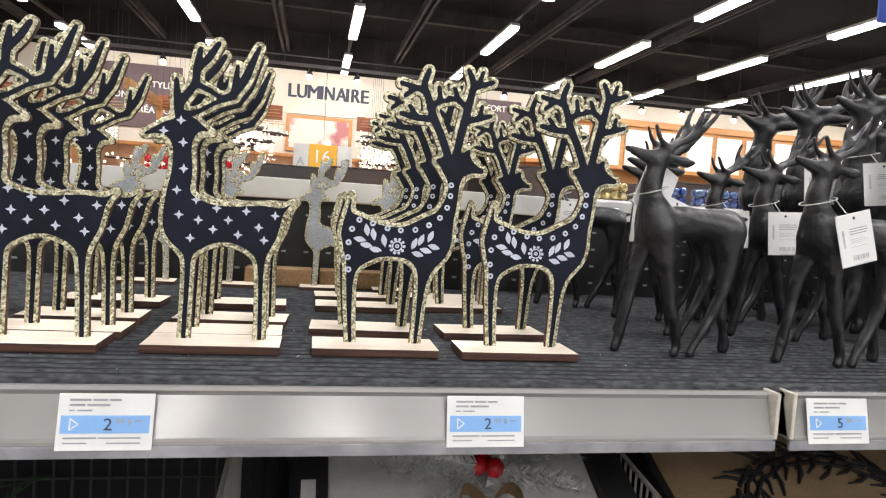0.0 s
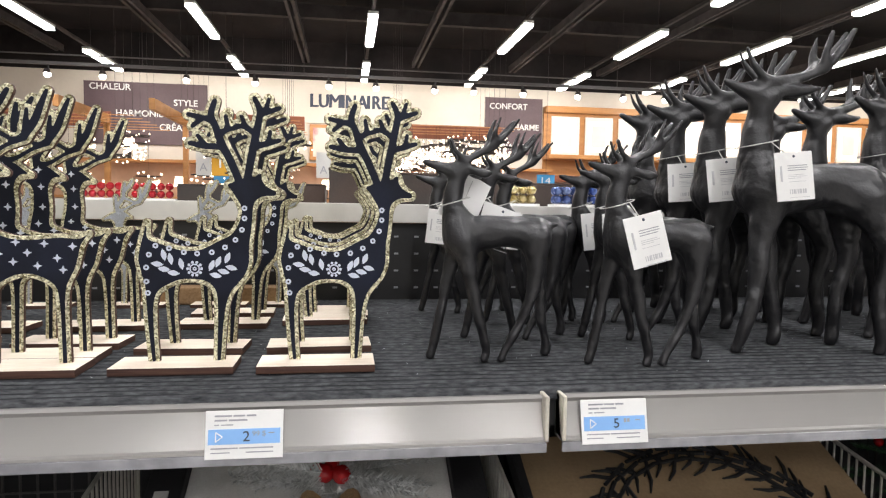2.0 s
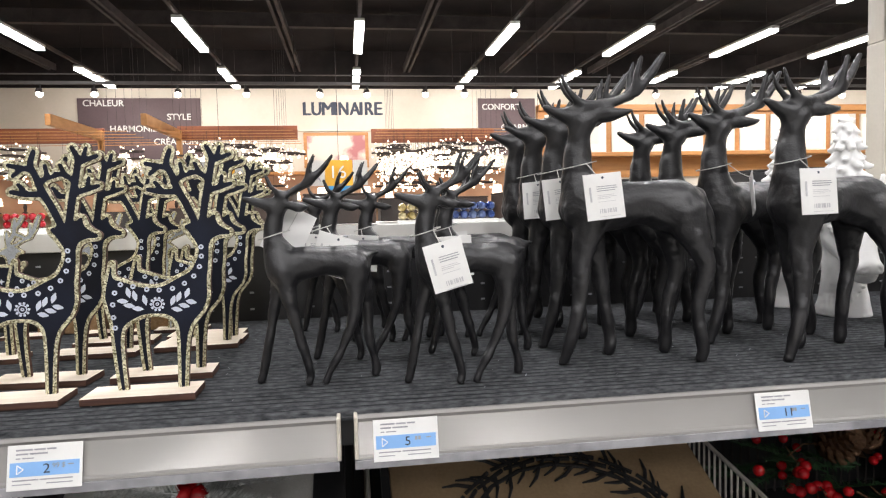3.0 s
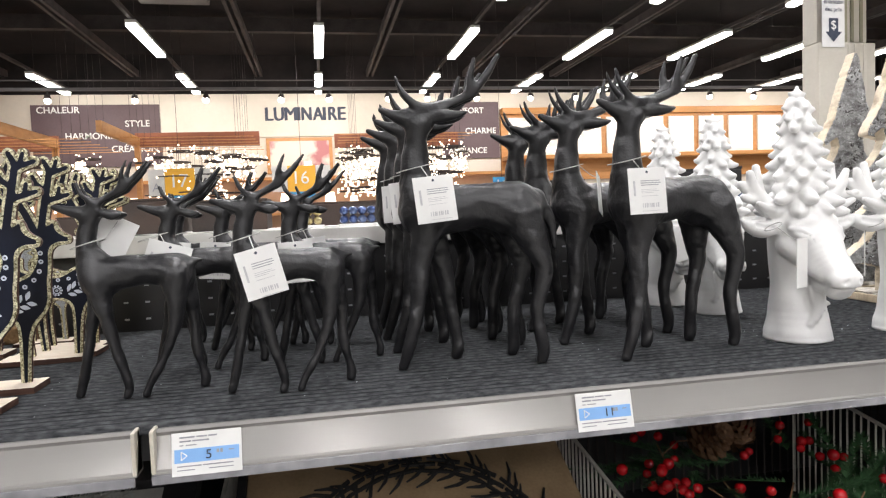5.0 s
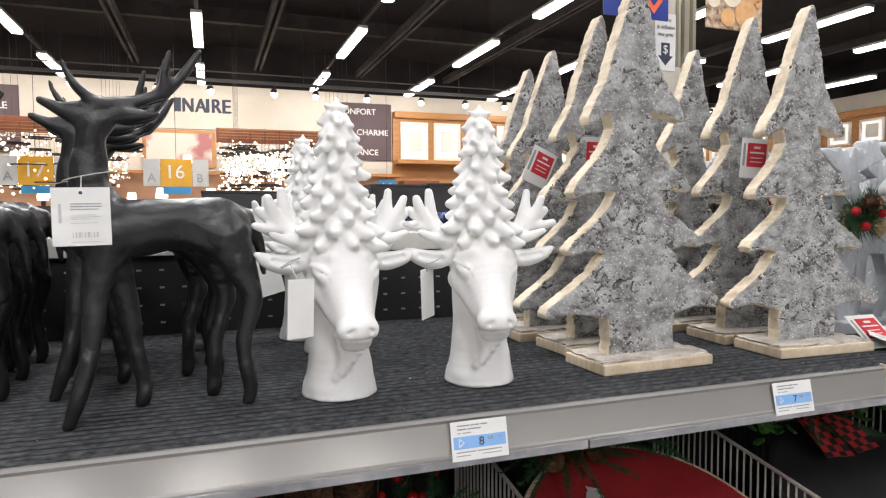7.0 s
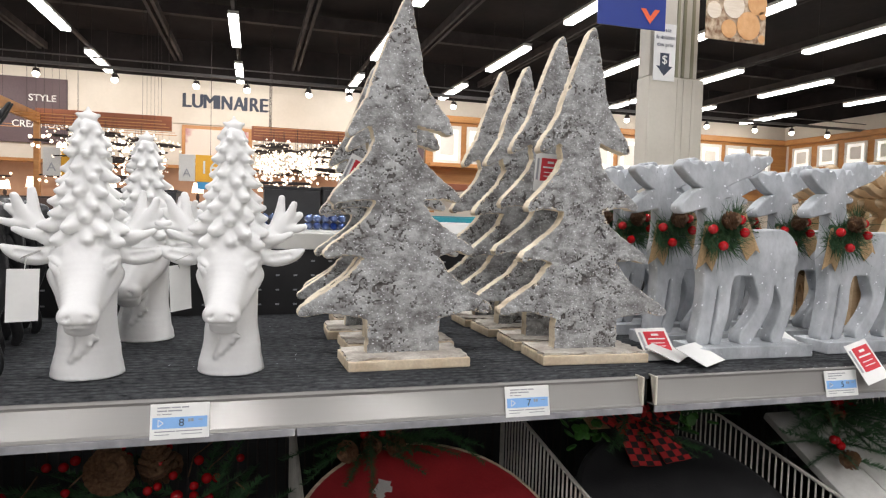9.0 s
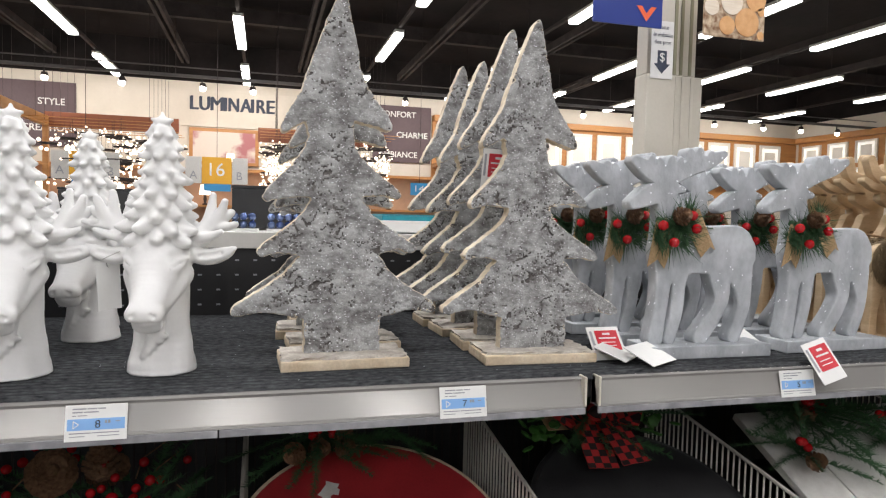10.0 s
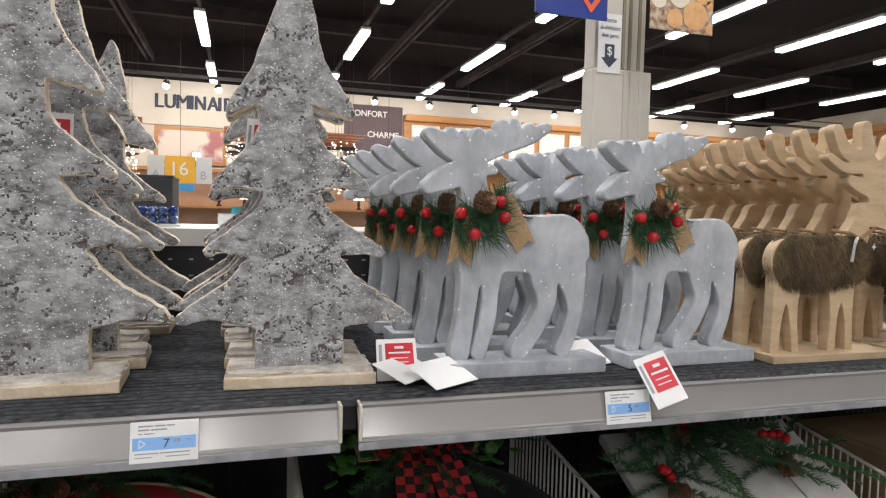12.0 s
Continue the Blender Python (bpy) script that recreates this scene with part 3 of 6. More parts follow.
# fluorescent fittings
def fitting():
    t = thing("fluorescent_light_fitting", "white suspended fluorescent tube fitting, switched on", "ceiling light", pose(0, 0, -50), "ceiling fittings")
    part("housing", box_bm(-0.10, 0.10, 0, 2.44, 0.02, 0.08, 0.01), M_SHELFWHITE, t)
    part("diffuser", box_bm(-0.095, 0.095, 0.02, 2.42, -0.045, 0.018, 0.015), M_TUBE, t, "glowing white diffuser")
    part("hanger", tube_bm([(0, 0.3, 0.08), (0, 0.3, 1.1)], 0.006, 6), M_BEAM, t)
    part("hanger", tube_bm([(0, 2.1, 0.08), (0, 2.1, 1.1)], 0.006, 6), M_BEAM, t)
    return t
proto = fitting()
first = True
# the -17.3 and -13.0 fittings are added unseen, to go with the fill lamps
for ly in (-17.3, -13.0, -8.7, -4.4, -0.1, 4.2, 8.2, 12.5, 16.85):
    for lx in COLS:
        if ly < 8 and lx > 12.5:
            continue
        m = pose(lx, ly, TUBE_Z)
        if first:
            proto.matrix_basis = m; first = False
        else:
            copy_thing(proto, m)

# track with spotlights
track = thing("spotlight_track", "dark ceiling track across the store", "light track", pose(0, 16.2, 4.62))
part("bar", box_bm(-13, 20.2, -0.04, 0.04, -0.03, 0.04), M_DUCT, track)
part("cable", box_bm(-13, 20.2, -0.02, 0.02, 0.20, 0.225), M_DUCT, track)
for x in (-9, -5, -1.2, 2.8, 7, 11.3, 15.5):
    part("drop_rod", tube_bm([(x, 0, 0.03), (x, 0, 1.6)], 0.012, 6), M_BEAM, track)
def spot():
    t = thing("spotlight", "small black track spotlight, switched on", "spotlight", None, "track spotlights")
    part("stem", tube_bm([(0, 0, 0), (0, 0, -0.12)], 0.02, 8), M_BLACKMETAL, t)
    part("can", tube_bm([(0, 0.02, -0.10), (0, 0.04, -0.20)], [0.06, 0.085], 14), M_BEAM, t)
    part("lamp", ball_bm((0, 0.02, -0.23), 0.08, 2), M_SPOTGLOW, t, "glowing warm lamp")
    return t
sp = spot(); sp.matrix_basis = pose(-4.0, 16.2, 4.59)
for i, x in enumerate((-10.2, -8.9, -7.1, -5.9, -2.4, -0.6, 0.6, 2.1, 3.1, 4.4, 5.9, 7.2, 8.4, 9.6, 11.2, 12.6, 14.0, 15.8, 17.2, 18.6)):
    copy_thing(sp, pose(x, 16.2, 4.59, 0, 0, (i * 67) % 360))

# end wall: sign band, plum panels, words
solid("sign_band", box_bm(-4.2, 4.15, WALL_Y - 0.06, WALL_Y - 0.003, 3.86, 4.92), M_CREAM, "cream fascia panel above the lighting department", "fascia", kind="structure")
letters = thing("wall_lettering", "dark block letters on the cream fascia", "sign letters", pose(-1.24, WALL_Y - 0.062, 4.34))
for i, ch in enumerate("LUMINAIRE"):
    tm = text_mesh(ch, 0.54, M_INK, 0.015)
    tw = max(v.co.x for v in tm.vertices) - min(v.co.x for v in tm.vertices)
    lx = (0.0, 0.255, 0.565, 0.935, 1.065, 1.395, 1.70, 1.86, 2.15)[i]
    lw_ = (0.215, 0.265, 0.33, 0.075, 0.27, 0.30, 0.075, 0.245, 0.215)[i]
    x0 = min(v.co.x for v in tm.vertices)
    tm.transform(Matrix.Diagonal((lw_ / tw, 1, 1.05, 1)) @ Matrix.Translation((-x0, 0, 0)))
    part("letter", tm, None, letters, at=pose(lx, 0, 0))
    for k in (1, 2):
        part("letter_stroke", tm, None, letters, at=pose(lx + (0.012 if ch == "I" else 0.02) * k, 0.002 * k, 0.006 * k))
for x0, x1, words in ((-7.6, -4.204, (("CHALEUR", -7.45, 4.62), ("STYLE", -5.15, 4.22), ("HARMONIE", -6.75, 3.88), ("CRÉATION", -5.55, 3.5))),
                      (4.154, 6.0, (("CONFORT", 4.28, 4.50), ("CHARME", 4.88, 3.86), ("AMBIANCE", 4.32, 3.24)))):
    pn = thing("plum_wall_panel", "plum wall panel with pale words", "wall panel")
    part("board", box_bm(x0, x1, WALL_Y - 0.08, WALL_Y - 0.003, 3.08, 4.85), M_PLUM, pn)
    for w, wx, wz in words:
        part("word", text_mesh(w, 0.255, M_PAPER, 0.006, 0.003), None, pn, "pale raised letters", pose(wx, WALL_Y - 0.09, wz))
solid("wood_valance", box_bm(-4.3, -1.25, 17.2, 17.32, 3.35, 3.72, 0.01), M_REDWOOD, "red-brown wooden beam over the lamp display", "beam")
solid("wood_valance", box_bm(0.7, 4.1, 17.2, 17.32, 3.25, 3.62, 0.01), M_REDWOOD, "red-brown wooden beam over the lamp display", "beam")
solid("wood_valance", box_bm(-12.5, -6.1, 17.2, 17.32, 3.30, 3.68, 0.01), M_REDWOOD, "red-brown wooden beam over the lamp display", "beam")
for x in (-4.3, -6.2, -9.0):
    solid("wood_rafter", box_bm(x, x + 0.12, 14.2, 17.18, 3.36, 3.60, 0.01), M_ORANGEWOOD, "honey-coloured timber rafter of the lamp pergola", "rafter", at=pose(0, 0, 0))
    solid("wood_post", box_bm(x, x + 0.12, 17.2 - 0.14, 17.196, 0, 3.36), M_ORANGEWOOD, "honey-coloured timber post of the lamp pergola", "post")
pic = thing("wall_picture", "large framed pink interior picture on wall", "picture")
part("frame", box_bm(-1.25, 0.7, WALL_Y - 0.10, WALL_Y - 0.005, 2.75, 3.82), M_ORANGEWOOD, pic)
part("print", box_bm(-1.15, 0.6, WALL_Y - 0.112, WALL_Y - 0.101, 2.85, 3.72), M_PLAQUE, pic)
solid("display_back", box_bm(-12.5, 6.0, 18.9, 19.0, 0.0, 2.6), M_TANPANEL, "tan display partition below the pictures", "partition", kind="structure")
solid("display_shelf", box_bm(-12.5, 6.0, 18.2, 18.896, 1.50, 1.56), M_ORANGEWOOD, "long wooden display shelf for lamps", "shelf")
solid("display_ledge", box_bm(-12.5, 6.0, 18.4, 18.896, 2.50, 2.58), M_ORANGEWOOD, "long wooden ledge above the lamps", "shelf")
rnd = random.Random(5)

def chandelier(bulbs, r, glass, z):
    t = thing("pendant_chandelier", "lit chandelier with warm round bulbs hanging", "chandelier", None, "lamp display")
    part("rod", tube_bm([(0, 0, 3.345 - z), (0, 0, 0)], 0.003, 5), M_BEAM, t)
    bm = bmesh.new()
    n = 20
    tube_bm([(r * math.cos(2 * math.pi * i / n), r * math.sin(2 * math.pi * i / n), -0.02) for i in range(n + 1)], 0.014, 6, bm)
    tube_bm([(-r, 0, -0.02), (r, 0, -0.02)], 0.011, 6, bm); tube_bm([(0, -r, -0.02), (0, r, -0.02)], 0.011, 6, bm)
    part("ring", bm, M_BEAM, t)
    b = mesh_from(ball_bm((0, 0, 0), glass, 2), "bulb", M_BULB, True)
    for i in range(bulbs):
        a = 2 * math.pi * i / bulbs
        part("bulb", b, None, t, at=pose(r * math.cos(a), r * math.sin(a), (-0.14, 0.05, -0.03, 0.10)[i % 4]))
    return t
def crystal_lamp(seed, r, drop):
    """A cluster of small lit drops on strands under a dark plate."""
    q = random.Random(seed)
    t = thing("crystal_pendant", "lit crystal pendant with many small drops", "chandelier", None, "lamp display")
    part("rod", tube_bm([(0, 0, 0.5), (0, 0, 0)], 0.004, 5), M_BEAM, t)
    part("plate", lathe_bm([(r * 0.9, 0), (r, 0.01), (r, 0.03), (r * 0.3, 0.05)], 14), M_BEAM, t, "dark steel plate")
    lit, dim = bmesh.new(), bmesh.new()
    for i in range(70):
        a, d = q.uniform(0, 6.28), r * math.sqrt(q.random())
        ball_bm((d * math.cos(a), d * math.sin(a), -q.uniform(0.02, drop)), q.uniform(0.014, 0.03), 1, lit if i % 3 else dim)
    part("crystal_cluster", lit, M_BULB, t, "glowing crystal drops")["kind"] = "stuff"
    part("dim_cluster", dim, M_STRING, t, "unlit grey drops")["kind"] = "stuff"
    return t
LEVELS = (2.05, 2.42, 2.72, 3.02)
for k in range(6):
    for gx0, gx1 in ((-12.4, -4.9), (-4.28, -1.22), (0.76, 4.1)):
        gb = solid("hanging_grid_bar", box_bm(gx0, gx1, 15.192 + 0.6 * k, 15.208 + 0.6 * k, 3.340, 3.356), M_ORANGEWOOD, "thin wooden bar that carries the chandeliers", "wooden bar", group="lamp grid")
        for gx in (gx0 + 0.4, gx1 - 0.4):
            part("hanger", tube_bm([(gx, 15.2 + 0.6 * k, 3.354), (gx, 15.2 + 0.6 * k, 6.302)], 0.004, 5), M_BEAM, gb, "thin dark steel hanger")
kinds = [chandelier(7, 0.32, 0.034, 2.05), chandelier(9, 0.40, 0.027, 2.42), chandelier(6, 0.20, 0.042, 2.72), chandelier(10, 0.28, 0.022, 3.02)]
for i, k in enumerate(kinds):
    k.matrix_basis = pose(-3.6 + i * 0.75, 17.6, LEVELS[i])
for i in range(110):
    x = rnd.choice((rnd.uniform(-4.0, -1.5), rnd.uniform(1.0, 3.8), rnd.uniform(-12, -5.2), rnd.uniform(1.0, 3.8)))
    copy_thing(kinds[i % 4], pose(x, 15.2 + 0.6 * rnd.randrange(6), LEVELS[i % 4] + rnd.uniform(0, 0.08), 0, 0, rnd.uniform(0, 360)))

crystals = [crystal_lamp(1, 0.24, 0.55), crystal_lamp(2, 0.17, 0.40)]
for i, k in enumerate(crystals):
    k.matrix_basis = pose(1.3 + i * 0.6, 15.8, 2.86)
for i in range(46):
    x = rnd.choice((rnd.uniform(0.95, 3.9), rnd.uniform(0.95, 3.9), rnd.uniform(-3.9, -1.5), rnd.uniform(-11, -5.3)))
    copy_thing(crystals[i % 2], pose(x, 15.2 + 0.6 * rnd.randrange(6), 2.86, 0, 0, rnd.uniform(0, 360)))

def table_lamp(h, shade):
    t = thing("table_lamp", "lit table lamp with a pale drum shade", "table lamp", None, "lamp display")
    part("base", lathe_bm([(0.07, 0), (0.08, 0.02), (0.03, 0.05), (0.05, h * 0.3), (0.02, h * 0.55)], 12), M_BEAM, t, smooth=True)
    part("shade", lathe_bm([(shade, h * 0.5), (shade * 0.75, h)], 16), M_BULB, t, "glowing warm shade")
    return t
lamps = [table_lamp(0.42, 0.13), table_lamp(0.55, 0.16)]
lamps[0].matrix_basis, lamps[1].matrix_basis = pose(-3.5, 18.5, 1.562), pose(-2.9, 18.5, 1.562)
for i in range(26):
    copy_thing(lamps[i % 2], pose(-12 + i * 0.66 + rnd.uniform(-0.1, 0.1), 18.5, 1.562 if i % 3 else 2.582))

def aisle_sign(ch, x, y, z, mat, label):
    t = thing("aisle_sign", label, "aisle sign", pose(x, y, z))
    part("plate", box_bm(-0.32, 0.32, -0.01, 0.01, 0, 0.60, 0.004), mat, t)
    part("digits", text_mesh(ch, 0.42, M_PAPER, 0.004), None, t, "pale digits", pose(-0.24, -0.016, 0.18))
    if ch != "14":
        for k, sx in (("A", -1), ("B", 1)):
            panel = part("side_panel", box_bm(sx * 0.50 - 0.17, sx * 0.50 + 0.17, -0.008, 0.008, 0, 0.60, 0.004), M_CANVAS, t, "pale picture panel")
            part("letter", text_mesh(k, 0.26, M_GREYINK, 0.003), None, panel, "", pose(sx * 0.50 - 0.09, -0.013, 0.10))
        part("lower_strip", box_bm(-0.28, 0.30, -0.009, 0.009, -0.17, -0.01, 0.003), M_SKYBLUE, t, "light blue strip")
    part("rod", tube_bm([(0, 0, 0.6), (0, 0, 10.0 if ch == "14" else 4.3)], 0.006, 6), M_BEAM, t)
    return t
aisle_sign("16", -0.17, 15.0, 2.02, M_YELLOW, "yellow hanging aisle number sign, sixteen")
aisle_sign("17", -2.86, 15.0, 2.02, M_YELLOW, "yellow hanging aisle number sign, seventeen")
s14 = aisle_sign("14", 4.15, 13.2, 1.85, M_SKYBLUE, "blue hanging aisle number sign, fourteen")
s14.scale = (0.62, 1, 0.45)

# kitchen displays beside the plum panel and along the side wall
solid("cabinet_soffit", box_bm(6.05, SIDE_X - 0.004, WALL_Y - 0.35, WALL_Y - 0.004, 4.42, 4.62, 0.02), M_ORANGEWOOD, "honey wood cornice over the kitchen displays", "cornice", kind="structure")
solid("cabinet_backing", box_bm(6.05, SIDE_X - 0.004, WALL_Y - 0.12, WALL_Y - 0.005, 2.3, 4.416), M_ORANGEWOOD, "honey wood backing of the kitchen displays", "backing", kind="structure")
solid("cabinet_ledge", box_bm(6.05, SIDE_X - 0.36, WALL_Y - 0.7, WALL_Y - 0.124, 2.95, 3.08, 0.02), M_ORANGEWOOD, "honey wood ledge below the display doors", "ledge")
solid("cabinet_ledge", box_bm(6.05, 7.2, WALL_Y - 1.3, WALL_Y - 0.124, 2.2, 2.4, 0.02), M_REDWOOD, "red-brown wooden ledge beside the sample doors", "ledge")

def door_sample():
    t = thing("sample_cabinet_door", "white sample cabinet door, glowing in place of light", "cabinet door", None, "sample doors")
    # the door panel glows by itself so that it looks brightly lit
    part("panel", box_bm(-0.42, 0.42, -0.03, 0, 0, 1.16, 0.005), M_GLOWDOOR, t, "white panel, self-glowing to look brightly lit")
    bm = bmesh.new()
    for a in ((-0.46, -0.36, 0, 1.2), (0.36, 0.46, 0, 1.2), (-0.36, 0.36, 0, 0.1), (-0.36, 0.36, 1.08, 1.2)):
        box_bm(a[0], a[1], -0.06, -0.002, a[2], a[3], 0, bm)
    part("frame", bm, M_PANELFRAME, t)
    part("inner_panel", box_bm(-0.24, 0.24, -0.045, -0.031, 0.25, 0.95, 0.008), M_PANELFRAME, t)
    return t
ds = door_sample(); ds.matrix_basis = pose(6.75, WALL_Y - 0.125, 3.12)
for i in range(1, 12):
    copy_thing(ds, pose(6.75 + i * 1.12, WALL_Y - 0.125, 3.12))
solid("side_cornice", box_bm(SIDE_X - 0.3, SIDE_X - 0.004, 6, WALL_Y - 0.36, 4.42, 4.62, 0.02), M_ORANGEWOOD, "honey wood cornice along the side wall", "cornice", kind="structure")
solid("side_backing", box_bm(SIDE_X - 0.12, SIDE_X - 0.005, 6, WALL_Y - 0.36, 2.3, 4.416), M_ORANGEWOOD, "honey wood backing along the side wall", "backing", kind="structure")
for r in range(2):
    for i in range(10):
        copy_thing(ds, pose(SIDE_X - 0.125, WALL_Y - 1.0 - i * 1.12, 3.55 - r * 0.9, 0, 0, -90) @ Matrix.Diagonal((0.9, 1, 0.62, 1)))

# column with signs
col = thing("column", "beige clad square store column with olive strips", "column", pose(3.335, 3.1, 0), kind="structure")
part("cladding", box_bm(-0.20, 0.20, -0.20, -0.06, 0, 2.32, 0.012), M_POLE, col)
part("shaft", box_bm(-0.185, 0.165, -0.17, -0.05, 2.324, 6.3, 0.008), M_POLE, col)
for x0, x1 in ((0.0, 0.02), (0.045, 0.065), (0.11, 0.13)):
    part("strip", box_bm(x0, x1, -0.178, -0.168, 2.33, 6.28), M_POLESTRIP, col, "olive strip")
    part("strip", box_bm(x0, x1, -0.206, -0.196, 0.0, 2.31), M_POLE, col)
ps = thing("price_check_sign", "white paper price-check notice on the column", "notice", pose(3.155, 2.895, 2.29))
part("sheet", box_bm(0, 0.155, 0, 0.003, 0, 0.35), M_PAPER, ps)
for w, dz in (("Poste", 0.30), ("de vérification", 0.255), ("des prix", 0.21)):
    tm = text_mesh(w, 0.036, M_INK)
    wdt = max(v.co.x for v in tm.vertices)
    tm.transform(Matrix.Diagonal((min(1, 0.135 / wdt), 1, 1, 1)))
    part("line", tm, None, ps, at=pose(0.0775 - min(wdt, 0.135) / 2, -0.002, dz))
bm = bmesh.new()
v = [bm.verts.new((x, -0.0015, z)) for x, z in ((0.045, 0.17), (0.045, 0.09), (0.02, 0.09), (0.0775, 0.03), (0.135, 0.09), (0.11, 0.09), (0.11, 0.17))]
bm.faces.new(v)
part("arrow", bm, M_INK, ps)
part("dollar", text_mesh("$", 0.075, M_PAPER), None, ps, at=pose(0.056, -0.004, 0.105))
bs = thing("hanging_blue_sign", "blue hanging sign with an orange check mark", "hanging sign", pose(2.64, 2.68, 2.52))
part("plate", box_bm(0, 0.44, 0, 0.012, 0, 0.55, 0.003), M_SIGNBLUE, bs)
bm = bmesh.new()
v = [bm.verts.new((x, -0.003, z)) for x, z in ((0.27, 0.115), (0.305, 0.115), (0.335, 0.075), (0.365, 0.115), (0.40, 0.115), (0.335, 0.03))]
bm.faces.new(v)
part("check_mark", bm, M_ORANGE, bs)
part("rod", tube_bm([(0.1, 0.006, 0.55), (0.1, 0.006, 3.79)], 0.004, 6), M_BEAM, bs)
part("rod", tube_bm([(0.36, 0.006, 0.55), (0.36, 0.006, 3.79)], 0.004, 6), M_BEAM, bs)
lg = thing("log_picture_sign", "hanging sign printed with stacked log ends", "hanging sign", pose(3.375, 2.70, 2.52))
part("plate", box_bm(0, 0.43, 0, 0.012, 0, 0.5, 0.003), M_LOGBARK, lg)
for i, (x, z, r) in enumerate(((0.05, 0.17, 0.075), (0.16, 0.07, 0.055), (0.30, 0.10, 0.085), (0.19, 0.21, 0.075), (0.36, 0.24, 0.07), (0.05, 0.32, 0.06), (0.24, 0.36, 0.08), (0.40, 0.03, 0.025), (0.40, 0.17, 0.025))):
    part("log_end", tube_bm([(x, -0.001, z), (x, -0.004, z)], min(r, x + 0.0, 0.43 - x), 20), M_LOGEND if i % 3 else M_PLY, lg)
part("rod", tube_bm([(0.2, 0.006, 0.5), (0.2, 0.006, 3.79)], 0.004, 6), M_BEAM, lg)

# ---- the gondola ----
DECK = 1.243
unit = thing("shelf_unit", "black steel gondola shelf unit with carpeted deck", "shelf unit")
part("deck", box_bm(-1.6, 2.9, 0.004, 0.46, 1.212, 1.234, 0.002), M_BLACKMETAL, unit)
part("kick", box_bm(-1.6, 2.9, -0.2, 0.9, 0.0, 0.12), M_BLACKMETAL, unit)
part("lower_deck", box_bm(-1.6, 2.9, -0.26, 0.44, 0.90, 0.93, 0.003), M_BLACKMETAL, unit)
part("rear_panel", box_bm(-1.6, 2.9, 0.461, 0.475, 0.12, 1.35), M_BLACKMETAL, unit, "perforated black back panel")
bm = bmesh.new()
for i in range(150):
    for r in range(4):
        box_bm(-1.5 + i * 0.0285, -1.5 + i * 0.0285 + 0.006, 0.4595, 0.4608, 1.258 + r * 0.024, 1.2605 + r * 0.024, 0, bm)
sl = part("perforation", bm, M_GREYINK, unit); sl["kind"] = "stuff"
cap = thing("upper_shelf", "white painted shelf on the far side of the gondola", "shelf", pose(0, 0, 0))
part("board", box_bm(-1.6, 2.9, 0.458, 0.98, 1.351, 1.374, 0.003), M_SHELFWHITE, cap)
part("lip", box_bm(-1.6, 2.9, 0.452, 0.4575, 1.351, 1.377, 0.001), M_SHELFWHITE, cap)
for x in (-0.1, 1.12):
    part("bracket", box_bm(x - 0.015, x + 0.015, 0.48, 0.96, 1.31, 1.350), M_BLACKMETAL, cap)

# ribbed carpet
rib, n = 0.0112, 41
steps = ((0.0, -0.0058), (0.10, -0.0016), (0.28, 0.0), (0.62, 0.0), (0.82, -0.0014), (0.93, -0.0056))
ys = [((i + u) * rib, dz) for i in range(n) for u, dz in steps]
xs = [-1.6 + i * 0.03 for i in range(151)]
verts = [(x, y + 0.0006 * noise.noise(Vector((x * 40, y * 200, 3))), DECK + dz + 0.0006 * noise.noise(Vector((x * 60, y * 300, 0)))) for y, dz in ys for x in xs]
faces = [(r * 151 + c, r * 151 + c + 1, (r + 1) * 151 + c + 1, (r + 1) * 151 + c) for r in range(len(ys) - 1) for c in range(150)]
base = len(verts)
verts += [(x, -0.002, 1.2345) for x in xs]
faces += [(base + c, base + c + 1, c + 1, c) for c in range(150)]
me = bpy.data.meshes.new("carpet")
me.from_pydata(verts, [], faces); me.update(); me.materials.append(M_CARPET); me.shade_smooth()
tagged(new("carpet_mat", me), "charcoal ribbed carpet lining the shelf deck", "carpet", kind="structure")

# price rails
def rail(x0, x1, cuts=()):
    t = thing("price_rail", "pale plastic price rail along the shelf edge", "price rail", group="price rails")
    prof = ((0.003, 1.238), (-0.004, 1.2385), (-0.006, 1.2365), (-0.0045, 1.2335), (-0.0061, 1.2277), (-0.0078, 1.2218), (-0.0096, 1.2159), (-0.0115, 1.2100), (-0.0130, 1.2085), (-0.0134, 1.2068), (0.003, 1.2068))
    bm = bmesh.new()
    a, b = [[bm.verts.new((x, y, z)) for y, z in prof] for x in (x0, x1)]
    for i in range(len(prof)):
        j = (i + 1) % len(prof)
        bm.faces.new((a[i], a[j], b[j], b[i]))
    bm.faces.new(a[::-1]); bm.faces.new(b)
    part("channel", bm, M_RAIL, t)
    ends = [x0, *cuts, x1]
    for u0, u1 in zip(ends, ends[1:]):
        part("clear_strip", box_bm(u0, u1 - 0.0015, -0.0148, -0.0123, 1.1995, 1.2066, 0.0006), M_CLEAR, t, "clear plastic lower strip")
    for x in (x0, x1):
        part("end_cap", box_bm(x - 0.003 if x == x1 else x, x if x == x1 else x + 0.003, -0.0145, 0.003, 1.2075, 1.240, 0.001), M_RAILCAP, t, "beige end cap")
    return t
for x0, x1 in ((-1.21, 0.002), (0.012, 1.222), (1.236, 2.455)):
    rail(x0, x1, (0.8435,) if x0 == 0.012 else ())

def bars(parent, rows, mat, y):
    for x0, x1, z0, z1 in rows:
        part("print_bar", box_bm(x0, x1, y - 0.0002, y, z0, z1), mat, parent)

